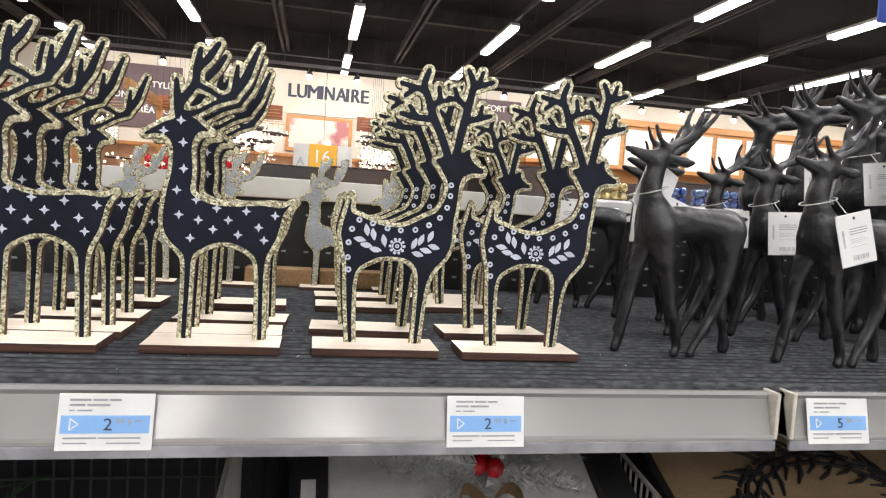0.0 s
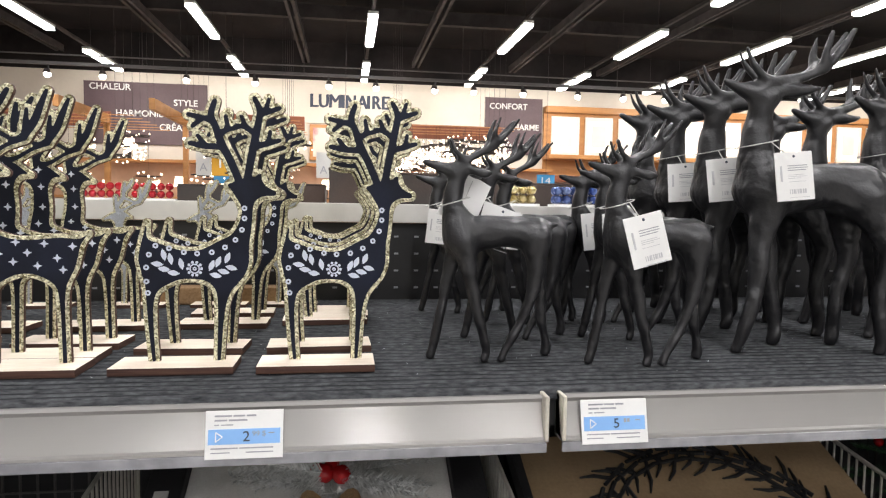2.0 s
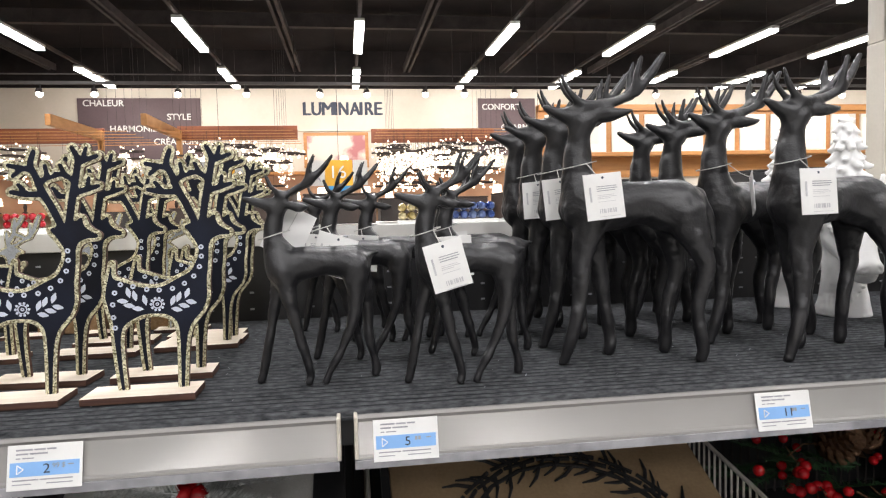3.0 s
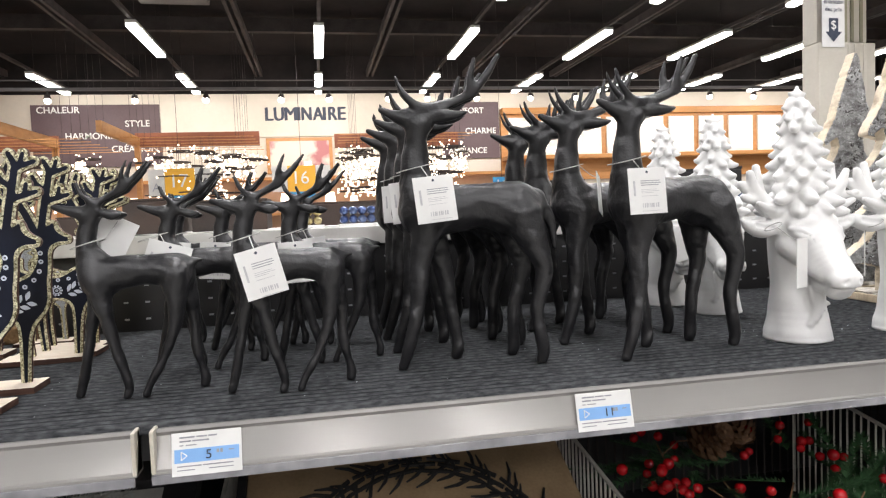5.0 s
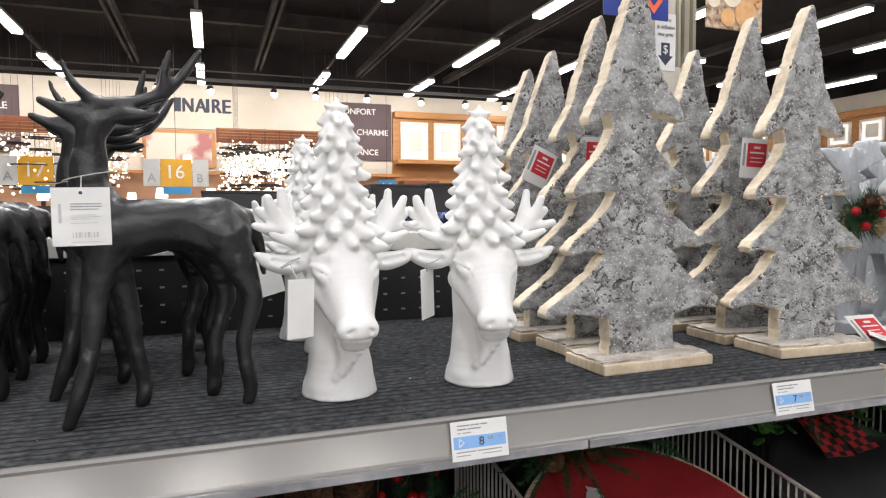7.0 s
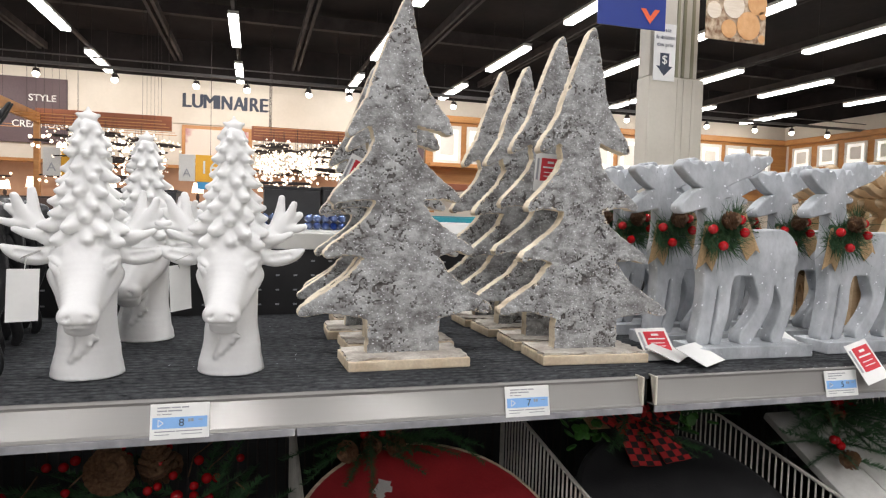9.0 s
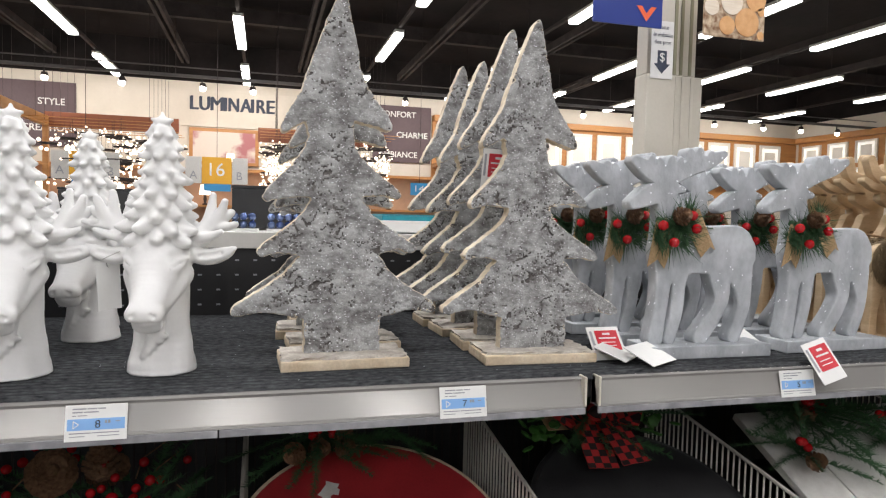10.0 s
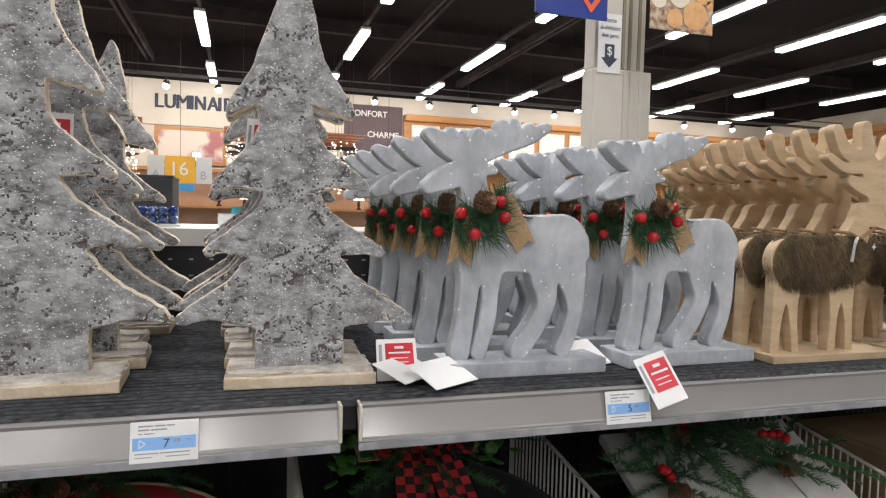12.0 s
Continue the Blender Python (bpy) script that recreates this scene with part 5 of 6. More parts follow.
# ---- white ceramic deer heads with a tree ----
def white_head():
    s = [[(0, 4, 2, 31), (0, 4, 16, 28), (0, 5, 50, 24), (0, 6, 90, 24), (0, 4, 118, 26)],
         [(0, 2, 122, 29), (0, -10, 112, 26), (0, -26, 92, 20), (0, -40, 76, 16), (0, -48, 68, 14.5)],
         [(-7, -51, 67, 9.4), (7, -51, 67, 9.4)], [(-5, -44, 56, 7.6), (5, -44, 56, 7.6)], [(0, -30, 64, 12), (0, -44, 56, 8)],
         [(0, -14, 130, 17), (0, -4, 136, 20)]]
    for q in (-1, 1):
        s += [[(q * 22, 0, 124, 7), (q * 40, 2, 119, 9), (q * 56, 0, 123, 7), (q * 66, -1, 129, 2.5)],
              [(q * 20, -19, 116, 7), (q * 18, -26, 109, 6)], [(q * 18, -8, 102, 13), (q * 12, -24, 84, 10.5), (q * 8, -36, 72, 9)], [(q * 12, -24, 126, 6), (q * 22, -14, 124, 6)],
              [(q * 20, 4, 132, 8), (q * 34, 5, 142, 9), (q * 46, 6, 153, 7), (q * 62, 6, 166, 4)],
              [(q * 34, 5, 142, 7), (q * 42, 6, 160, 5.5), (q * 45, 6, 184, 3.6)], [(q * 40, 5, 148, 6), (q * 52, 2, 164, 4.8), (q * 57, 0, 178, 3.2)],
              [(q * 44, 6, 150, 6), (q * 58, 2, 151, 4.6), (q * 67, -2, 154, 3.2)], [(q * 30, 0, 138, 6), (q * 44, -6, 141, 5), (q * 55, -9, 146, 3.2)]]
    for j in range(5):
        a = math.pi / 2 + 2 * math.pi * j / 5
        s.append([(0, 2, 257, 5), (9 * math.cos(a), 2, 257 + 9 * math.sin(a), 2.4)])
    for j in range(5):
        s.append([(-10 + 5 * j, -22 - 1.5 * (j % 2), 20 + 5 * j, 2.6), (-4 + 2 * j, -21.5, 36 + 2 * j, 3.2), (-8 + 4 * j, -19.5, 56 + 2 * j, 2.2)])
    axes, F = stroke_field(mm(s), (-0.078, -0.070, -0.006), (0.078, 0.056, 0.275), 0.0016, 0.003)
    fir, qf = [[(0, 2, 128, 26), (0, 2, 190, 16), (0, 2, 250, 5)]], random.Random(6)
    for tier in range(10):
        z, wide, count = 133 + 12.0 * tier, 36 - 2.7 * tier, 8 - tier // 3
        for k in range(count):
            a = 2 * math.pi * (k + 0.5 * (tier % 2)) / count + qf.uniform(-0.16, 0.16)
            w_, dz = wide * qf.uniform(0.90, 1.10), qf.uniform(-2.5, 2.5)
            c, e = math.cos(a), math.sin(a)
            fir.append([(c * w_ * 0.50, 2 + e * w_ * 0.50, z + 9 + dz, 8.0 - 0.35 * tier), (c * w_ * 0.84, 2 + e * w_ * 0.84, z + 3 + dz, 6.8 - 0.33 * tier), (c * w_ * 1.06, 2 + e * w_ * 1.06, z + 2.5 + dz, 3.0)])
    F = np.minimum(F, stroke_field(mm(fir), (-0.078, -0.070, -0.006), (0.078, 0.056, 0.275), 0.0016, 0.0025)[1])
    cuts = [[(-7, -62, 68, 2.2), (-9, -60, 66, 2.2)], [(7, -62, 68, 2.2), (9, -60, 66, 2.2)], [(-20, -38, 66, 1.8), (-14, -50, 60, 2.0), (0, -61, 59, 2.0), (14, -50, 60, 2.0), (20, -38, 66, 1.8)],
            [(-22, -26, 115, 1.5), (-15, -31, 107, 1.5)], [(22, -26, 115, 1.5), (15, -31, 107, 1.5)]]
    for q in (-1, 1):
        cuts.append([(q * 38, -8, 121, 4), (q * 54, -7, 124, 3)])
    F = np.maximum(F, -stroke_field(mm(cuts), (-0.078, -0.070, -0.006), (0.078, 0.056, 0.275), 0.0016, 0.001)[1])
    eyes = [[(q * 23.5, -22, 113, 3.6), (q * 22, -26, 110, 3.2)] for q in (-1, 1)] + [[(q * 27, -16, 119, 2.4), (q * 22, -25, 117.5, 2.6), (q * 17, -30, 113, 2.2)] for q in (-1, 1)]
    F = np.minimum(F, stroke_field(mm(eyes), (-0.078, -0.070, -0.006), (0.078, 0.056, 0.275), 0.0016, 0.0006)[1])
    F = np.maximum(F, -axes[2][None, None, :])           # flat foot
    me = net_mesh("deer_head_statue", axes, F, M_WHITE, 0.0010, 55)
    me.transform(Matrix.Diagonal((1.10, 1.08, 1, 1)))
    return me
head = white_head()
HEADS = ((0.643, 0.084, 5), (0.780, 0.081, -7), (0.668, 0.270, -14), (0.650, 0.365, 0))
for x, y, a in HEADS:
    solid("deer_head_statue", head, None, "white ceramic deer head carrying a fir tree", "statue", pose(x, y, DECK, 0, 0, a), "white deer heads")
hang_tag((0.602, 0.032, DECK + 0.105), 0.026, 0.048, 30, 2, (0.598, 0.067, DECK + 0.122, 0.008), 0, True, label="blank white paper tag on a string")
hang_tag((0.728, 0.089, DECK + 0.105), 0.026, 0.048, 45, -3, (0.733, 0.081, DECK + 0.120, 0.008), 0, True, label="blank white paper tag on a string")
hang_tag((0.588, 0.240, DECK + 0.112), 0.030, 0.045, 10, -14, (0.617, 0.262, DECK + 0.120, 0.008), 0, True, label="blank white paper tag on a string")

# ---- birch bark trees ----
def bark_relief(x, z, seed):
    """Height of the bark: peeled plates, rough grain and torn cracks. Returns height and crack depth."""
    n = noise.noise
    warp = 0.006 * n(Vector((x * 70, z * 70, seed + 4)))
    plate = n(Vector((x * 38, z * 62 + warp * 200, seed)))
    grain = n(Vector((x * 210, z * 330, seed + 2))) + 0.7 * n(Vector((x * 430, z * 520, seed + 6)))
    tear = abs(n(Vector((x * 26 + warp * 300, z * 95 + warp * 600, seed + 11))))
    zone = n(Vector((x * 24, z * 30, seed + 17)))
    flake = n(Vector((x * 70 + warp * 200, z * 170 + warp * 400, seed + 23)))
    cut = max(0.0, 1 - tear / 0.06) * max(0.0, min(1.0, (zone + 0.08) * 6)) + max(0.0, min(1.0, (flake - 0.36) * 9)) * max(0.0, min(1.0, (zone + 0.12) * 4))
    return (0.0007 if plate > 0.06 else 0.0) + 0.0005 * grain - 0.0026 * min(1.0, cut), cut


def bark_tree(seed):
    """A fir sawn from a bark-covered board: four tiers of hooked boughs on each side."""
    q = random.Random(seed)
    j = lambda v, a=3: v + q.uniform(-a, a)
    left = [((-44, 52), (-120, 59), (-55, 120)), ((-48, 122), (-95, 126), (-38, 183)), ((-39, 187), (-87, 189), (-42, 254)), ((-45, 271), (-73, 264), (-44, 322))]
    right = [((42, 52), (111, 58), (42, 121)), ((37, 124), (86, 130), (19, 184)), ((17, 189), (66, 192), (11, 248)), ((8, 273), (53, 269), (15, 336))]

    def bough(lo_, tip, hi_):
        (bx, bz), (tx, tz), (ix, iz) = lo_, (j(tip[0]), j(tip[1])), (j(hi_[0], 2), j(hi_[1]))
        dx, dz = ix - tx, iz - tz
        return curved([(bx, bz, 0), (bx + 0.55 * (tx - bx), tz - 1, 0), (tx + 0.10 * dx, tz - 5, 0), (tx, tz + 1, 0), (tx + 0.13 * dx, tz + 0.17 * dz, 0),
                       (tx + 0.46 * dx, tz + 0.42 * dz, 0), (tx + 0.82 * dx, tz + 0.72 * dz, 0), (ix, iz, 0)], 4)[:, :2].tolist()
    side_l = [p for t in left for p in bough(*t)]
    side_r = [p for t in right for p in bough(*t)]
    crown = curved([(-44, 322, 0), (-30, 362, 0), (-17, 396, 0), (-7, 416, 0), (-1, 408, 0), (3, 390, 0), (15, 336, 0)], 4)[1:-1, :2].tolist()
    outline = [(-44, 11)] + side_l + crown + side_r[::-1] + [(42, 11)]
    outline = [(x / 1000, z / 1000) for x, z in outline]
    step, thick = 0.0017, 0.0088
    axes, D = poly_field(outline, (-0.132, 0.002), (0.126, 0.430), step)
    R, C = np.zeros(D.shape), np.zeros(D.shape)
    for a, b in zip(*np.nonzero(D < 0.006)):
        x, z = axes[0][a], axes[1][b]
        D[a, b] += 0.0011 * noise.noise(Vector((x * 150, z * 150, seed))) + 0.0008 * noise.noise(Vector((x * 60, z * 60, seed + 9)))
        R[a, b], C[a, b] = bark_relief(x, z, seed)
    ys_ = np.arange(-0.0136, 0.0137, step)
    F = np.maximum(D[:, None, :], np.abs(ys_)[None, :, None] - thick - R[:, None, :])
    me = net_mesh("board", [axes[0], ys_, axes[1]], F, M_BARK)
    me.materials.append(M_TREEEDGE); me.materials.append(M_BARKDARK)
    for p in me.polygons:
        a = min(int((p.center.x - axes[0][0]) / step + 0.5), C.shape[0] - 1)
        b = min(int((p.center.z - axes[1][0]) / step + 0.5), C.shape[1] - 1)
        # deep crack faces take the dark material, crevice shade included
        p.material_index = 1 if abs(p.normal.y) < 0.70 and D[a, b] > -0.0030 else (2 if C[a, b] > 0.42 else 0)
    return me
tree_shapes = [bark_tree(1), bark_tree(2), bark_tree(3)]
def split_slip(w, d, seed):
    """A thin torn sheet of bark with a ragged edge and an uneven top."""
    q = random.Random(seed)
    nx, ny = 18, 9
    bm = bmesh.new()
    def sheet(z, rough):
        g = []
        for i in range(nx + 1):
            for k in range(ny + 1):
                rim = i in (0, nx) or k in (0, ny)
                g.append(bm.verts.new((-w + 2 * w * i / nx + (q.uniform(-0.0035, 0.0012) * (1 if i == nx else -1) if i in (0, nx) else 0),
                                       -d + 2 * d * k / ny + (q.uniform(-0.0035, 0.0010) * (1 if k == ny else -1) if k in (0, ny) else 0),
                                       z + (q.uniform(-0.0012, 0.0008) if rough else 0) * (1 if rim else 0.6))))
        return g
    lo_, hi_ = sheet(0.0112, False), sheet(0.0140, True)
    at = lambda g, i, k: g[i * (ny + 1) + k]
    for i in range(nx):
        for k in range(ny):
            bm.faces.new((at(hi_, i, k), at(hi_, i + 1, k), at(hi_, i + 1, k + 1), at(hi_, i, k + 1)))
    loop = [(i, 0) for i in range(nx)] + [(nx, k) for k in range(ny)] + [(i, ny) for i in range(nx, 0, -1)] + [(0, k) for k in range(ny, 0, -1)]
    for a, b in zip(loop, loop[1:] + loop[:1]):
        bm.faces.new((at(lo_, *a), at(lo_, *b), at(hi_, *b), at(hi_, *a)))
    bmesh.ops.delete(bm, geom=[v for v in bm.verts if not v.link_faces], context="VERTS")
    return bm

def birch_tree(me, x, y, s, a, flip, lab="grey birch bark fir tree on a pale wood base"):
    t = thing("birch_bark_tree", lab, "wooden tree", pose(x, y, DECK, 0, 0, a), "birch trees")
    part("board", me, None, t, "grey birch bark with pale sawn edges", pose(0, 0, 0) @ Matrix.Diagonal((-s if flip else s, 1, s, 1)))
    part("base", box_bm(-0.070 * s ** 0.5, 0.070 * s ** 0.5, -0.038, 0.034, 0, 0.011, 0.0015), M_WOODEDGE, t, "pale split wood base")
    part("base_slip", split_slip(0.069 * s ** 0.5, 0.0355, int(x * 1000)), M_BASEBARK, t, "whitewashed bark slip on the base")
for i, (x, y, s, a, f) in enumerate(((0.968, 0.088, 0.99, 2, False), (1.194, 0.078, 0.96, -2, False), (0.978, 0.178, 0.95, 3, False), (0.985, 0.372, 0.90, 0, False), (1.194, 0.160, 0.985, -3, False), (1.188, 0.258, 0.94, 2, False), (1.183, 0.340, 0.965, 0, False), (0.965, 0.266, 0.90, -2, False))):
    birch_tree(tree_shapes[i % 3], x, y, s, a, f)

def red_tag(x, y, z, turn, roll, lean=0.0, w=0.034, hh=0.048):
    t = thing("red_product_tag", "white paper tag with a red printed panel", "product tag", pose(x, y, z, lean, roll, turn), "red tags")
    part("card", box_bm(-w / 2, w / 2, -0.0005, 0.0005, -hh / 2, hh / 2, 0.0002), M_PAPER, t)
    part("red_panel", box_bm(-w * 0.28, w * 0.42, -0.0009, -0.0005, -hh * 0.22, hh * 0.38), M_RED, t, "red printed panel")
    bars(t, ((-w * 0.05, w * 0.18, hh * 0.24, hh * 0.30), (-w * 0.20, w * 0.34, hh * 0.12, hh * 0.16), (-w * 0.16, w * 0.28, 0.0, hh * 0.02), (-w * 0.16, w * 0.28, -hh * 0.1, -hh * 0.08)), M_PAPER, -0.0009)
    bars(t, ((-w * 0.44, -w * 0.36, -hh * 0.2, hh * 0.36),), M_GREYINK, -0.0006)
red_tag(0.935, 0.250, DECK + 0.222, 0, 24, w=0.036)
red_tag(0.962, 0.166, DECK + 0.228, -10, 2, w=0.036)
red_tag(1.158, 0.120, DECK + 0.228, -15, 4)
red_tag(1.286, 0.060, DECK + 0.018, -10, -2, -52, 0.040, 0.052)
red_tag(1.536, -0.017, 1.247, 4, -14, -32, 0.037, 0.052)
for x, y, a, l in ((1.322, 0.022, 30, -68), (1.292, 0.044, 40, -72), (1.500, 0.075, 20, -60)):
    solid("blank_tag", box_bm(-0.029, 0.029, -0.0004, 0.0004, -0.021, 0.021), M_PAPER, "blank white paper tag lying on the shelf", "paper tag", pose(x, y, DECK + 0.012, l, 0, a), "paper tags")

# ---- greenery pieces ----
def needle_spray(n, r, seed, flat=1.0, thick=0.0006):
    """Many fine needles round a short twig bunch."""
    q = random.Random(seed)
    bm = bmesh.new()
    for i in range(n):
        a, e = q.uniform(0, 2 * math.pi), q.uniform(-0.5, 1.0)
        d = Vector((math.cos(a), math.sin(a) * flat, e * 0.6)).normalized()
        o = Vector((q.uniform(-r, r) * 0.3, q.uniform(-r, r) * 0.3 * flat, q.uniform(-r, r) * 0.1))
        l = r * q.uniform(0.5, 1.0)
        side = d.cross(Vector((q.uniform(-1, 1), q.uniform(-1, 1), q.uniform(-1, 1)))).normalized() * thick
        v = [bm.verts.new(o - side), bm.verts.new(o + side), bm.verts.new(o + d * l)]
        bm.faces.new(v)
        v = [bm.verts.new(o + d.cross(side)), bm.verts.new(o - d.cross(side)), bm.verts.new(o + d * l)]
        bm.faces.new(v)
    return bm

def fir_branch(l, seed, thick=0.0009):
    """A twig along x with needles on both sides."""
    q = random.Random(seed)
    bm = tube_bm([(0, 0, 0), (l * 0.5, 0, 0.004), (l, 0, 0)], [0.0014, 0.001, 0.0005], 5)
    for i in range(int(l * 1500)):
        x = q.uniform(0, l)
        s = q.choice((-1, 1))
        d = Vector((0.55, s * q.uniform(0.4, 1), q.uniform(-0.2, 0.5))).normalized()
        L = 0.017 * (1 - 0.4 * x / l) * q.uniform(0.7, 1.1)
        w = Vector((0, 0, 1)).cross(d).normalized() * thick
        o = Vector((x, 0, 0.004 * math.sin(math.pi * x / l)))
        bm.faces.new([bm.verts.new(o - w), bm.verts.new(o + w), bm.verts.new(o + d * L)])
    return mesh_from(bm, "fir_branch", M_PINE)

def cone_mesh(h, r):
    bm = lathe_bm([(r * 0.35, 0), (r * 0.6, h * 0.3), (r * 0.4, h * 0.75), (r * 0.1, h)], 10)
    for i in range(8):
        z = h * (0.05 + 0.115 * i)
        R = r * (1 - abs(i - 2.6) / 8.5)
        for k in range(8):
            a = 2 * math.pi * (k + 0.5 * (i % 2)) / 8
            u, w = Vector((math.cos(a), math.sin(a), 0)), Vector((-math.sin(a), math.cos(a), 0))
            p = Vector((0, 0, z))
            f = [p + u * R * 0.4 - w * r * 0.16, p + u * R * 0.4 + w * r * 0.16, p + u * R + w * r * 0.2 + Vector((0, 0, h * 0.12)), p + u * R * 1.06 + Vector((0, 0, h * 0.15)), p + u * R - w * r * 0.2 + Vector((0, 0, h * 0.12))]
            bm.faces.new([bm.verts.new(v) for v in f])
            bm.faces.new([bm.verts.new(v - Vector((0, 0, h * 0.03))) for v in f[::-1]])
    return mesh_from(bm, "pinecone", M_CONE)
BERRY = mesh_from(ball_bm((0, 0, 0), 0.0056, 2), "berry", M_BERRY, True)
CONE_S, CONE_L = cone_mesh(0.022, 0.013), cone_mesh(0.055, 0.030)
SPRAY = mesh_from(needle_spray(150, 0.030, 4), "needles", M_PINE)
BRANCHES = [fir_branch(0.13, 1), fir_branch(0.10, 2), fir_branch(0.16, 3)]

# ---- grey reindeer with a wreath ----
GREY = mm([[(-70, 22, 8.6), (-64, 60, 7.4), (-60, 98, 9.6), (-55, 127, 20)], [(-50, 22, 6.6), (-41, 55, 7), (-39, 92, 8.4), (-39, 127, 20)],
           [(-5, 22, 8.8), (14, 47, 8.2), (25, 72, 8.8), (22, 98, 14.4), (24, 127, 24)], [(45, 22, 7.6), (54, 44, 7), (59, 68, 7.6), (52, 104, 16.5), (41, 133, 26)],
           [(-47, 132, 25), (-2, 133, 28), (40, 135, 28)], [(-47, 138, 26), (-55, 168, 16), (-59, 190, 12.5), (-62, 206, 12)],
           [(-65, 206, 11.5), (-86, 199, 11), (-106, 189, 5.6)], [(-49, 209, 5), (-38, 207, 2.5)], [(66, 138, 4), (69, 122, 3)]])
GREY_ANTLER = mm([[(-55, 221, 7.4), (-30, 235, 9), (-2, 244, 7.4), (19, 254, 3.6)], [(-27, 238, 7.6), (-30, 253, 5)], [(-20, 238, 7), (-17, 255, 5)], [(-6, 243, 5), (0, 253, 3.8)],
                  [(-72, 219, 7), (-89, 231, 8.8), (-106, 241, 4.6)], [(-84, 231, 7), (-85, 243, 4)], [(-69, 223, 6.4), (-74, 241, 3.6)], [(-62, 224, 6), (-56, 244, 4)], [(-54, 226, 5.6), (-44, 244, 3.2)]])
gaxes, gF = stroke_field(GREY, (-0.12, -0.002), (0.09, 0.27), 0.0016, 0.006)
gF = np.minimum(gF, stroke_field(GREY_ANTLER, (-0.12, -0.002), (0.09, 0.27), 0.0016, 0.002)[1])
grey_board = cutout(contours(gaxes, gF, 0.0), 0.020, [M_GREYWOOD], bevel=0.002)

def grey_reindeer(full):
    t = thing("grey_wooden_reindeer", "greywashed wooden reindeer with a berry wreath", "reindeer figurine", None, "grey reindeer")
    part("board", grey_board, None, t)
    part("base", box_bm(-0.087, 0.087, -0.028, 0.028, 0, 0.0155, 0.0012), M_GREYWOOD, t)
    wr = part("wreath", fir_branch(0.055, 9), M_PINE, t, "green fir wreath with berries and burlap", pose(-0.058, -0.014, 0.160) @ Matrix.Scale(1.12, 4))
    part("needles", SPRAY, None, wr, at=pose(0.004, -0.004, -0.006, 80, 0, 0) @ Matrix.Scale(1.25, 4))
    part("needles", SPRAY, None, wr, at=pose(0.022, -0.003, 0.016, 80, 0, 40) @ Matrix.Scale(0.8, 4))
    inv = pose(-0.038, -0.014, 0.146).inverted()
    part("needles", SPRAY, None, wr, at=pose(-0.018, -0.004, -0.010, 80, 0, 80) @ Matrix.Scale(0.9, 4))
    part("needles", SPRAY, None, wr, at=pose(0.010, -0.006, 0.006, 95, 0, 120))
    for x, y, z in ((-58, -30, 149), (-46, -33, 131), (-22, -30, 160), (-18, -32, 146)):
        part("berry", BERRY, None, wr, at=inv @ pose(x / 1000, y / 1000, z / 1000) @ Matrix.Scale(1.0, 4))
    part("pinecone", CONE_S, None, wr, at=inv @ pose(-0.040, -0.024, 0.156, 70, 0, 20) @ Matrix.Scale(0.85, 4))
    for k, pts in enumerate((((-64, 172), (-80, 168), (-88, 112), (-76, 122), (-64, 110), (-52, 150)), ((-34, 186), (-20, 184), (8, 134), (-2, 138), (-12, 124), (-32, 152)))):
        bm = bmesh.new()
        f = [bm.verts.new((x / 1000, -0.0135 - 0.0035 * (i % 2), z / 1000)) for i, (x, z) in enumerate(pts)]
        fb = [bm.verts.new((x / 1000, -0.0125 - 0.0035 * (i % 2), z / 1000)) for i, (x, z) in enumerate(pts)]
        bm.faces.new(f[::-1]); bm.faces.new(fb)
        for i in range(6):
            bm.faces.new((f[i], f[(i + 1) % 6], fb[(i + 1) % 6], fb[i]))
        part("burlap_ribbon", bm, M_BURLAP, t, "frayed tan burlap ribbon")
    part("collar", tube_bm([(-0.076, -0.012, 0.170), (-0.056, -0.0145, 0.164), (-0.034, -0.0125, 0.172)], 0.004, 6), M_PINE, t)
    return t
gr = grey_reindeer(True); gr.matrix_basis = pose(1.420, 0.064, DECK)
for x, ys in ((1.419, (0.150, 0.238, 0.324, 0.405)), (1.6205, (0.074, 0.160, 0.246, 0.332))):
    for y in ys:
        copy_thing(gr, pose(x + rd.uniform(-0.006, 0.006) - (y - 0.06) * 0.08, y, DECK, 0, 0, rd.uniform(-3, 3)))

# ---- moose with a fur coat ----
MOOSE = mm([[(-78, 8, 6), (-76, 50, 6.4), (-68, 100, 14)], [(-46, 8, 5), (-52, 50, 5), (-56, 100, 14)], [(8, 8, 5.4), (10, 50, 5.2), (14, 100, 14)], [(36, 8, 5), (33, 50, 5.4), (26, 100, 14)],
            [(-62, 118, 26), (0, 118, 26), (28, 122, 26)], [(30, 128, 20), (46, 156, 15), (54, 174, 12)], [(54, 176, 12), (72, 170, 9), (88, 164, 7)]])
MOOSE_ANTLER = mm([[(72, 188, 14), (68, 214, 17), (52, 238, 13)], [(38, 242, 10), (15, 252, 8.2), (2, 274, 7)], [(50, 244, 10), (49, 262, 8.2), (47, 281, 6.6)],
                   [(54, 236, 9), (20, 230, 5.4), (-7, 242, 4)], [(72, 205, 12), (44, 210, 8.8), (28, 215, 6)], [(66, 226, 11), (84, 242, 8), (92, 268, 6)]])
maxes, mF = stroke_field(MOOSE, (-0.105, -0.002), (0.12, 0.30), 0.0018, 0.005)
mF = np.minimum(mF, stroke_field(MOOSE_ANTLER, (-0.105, -0.002), (0.12, 0.30), 0.0018, 0.003)[1])
moose_board = cutout(contours(maxes, mF, 0.0), 0.014, [M_MOOSE], bevel=0.001)
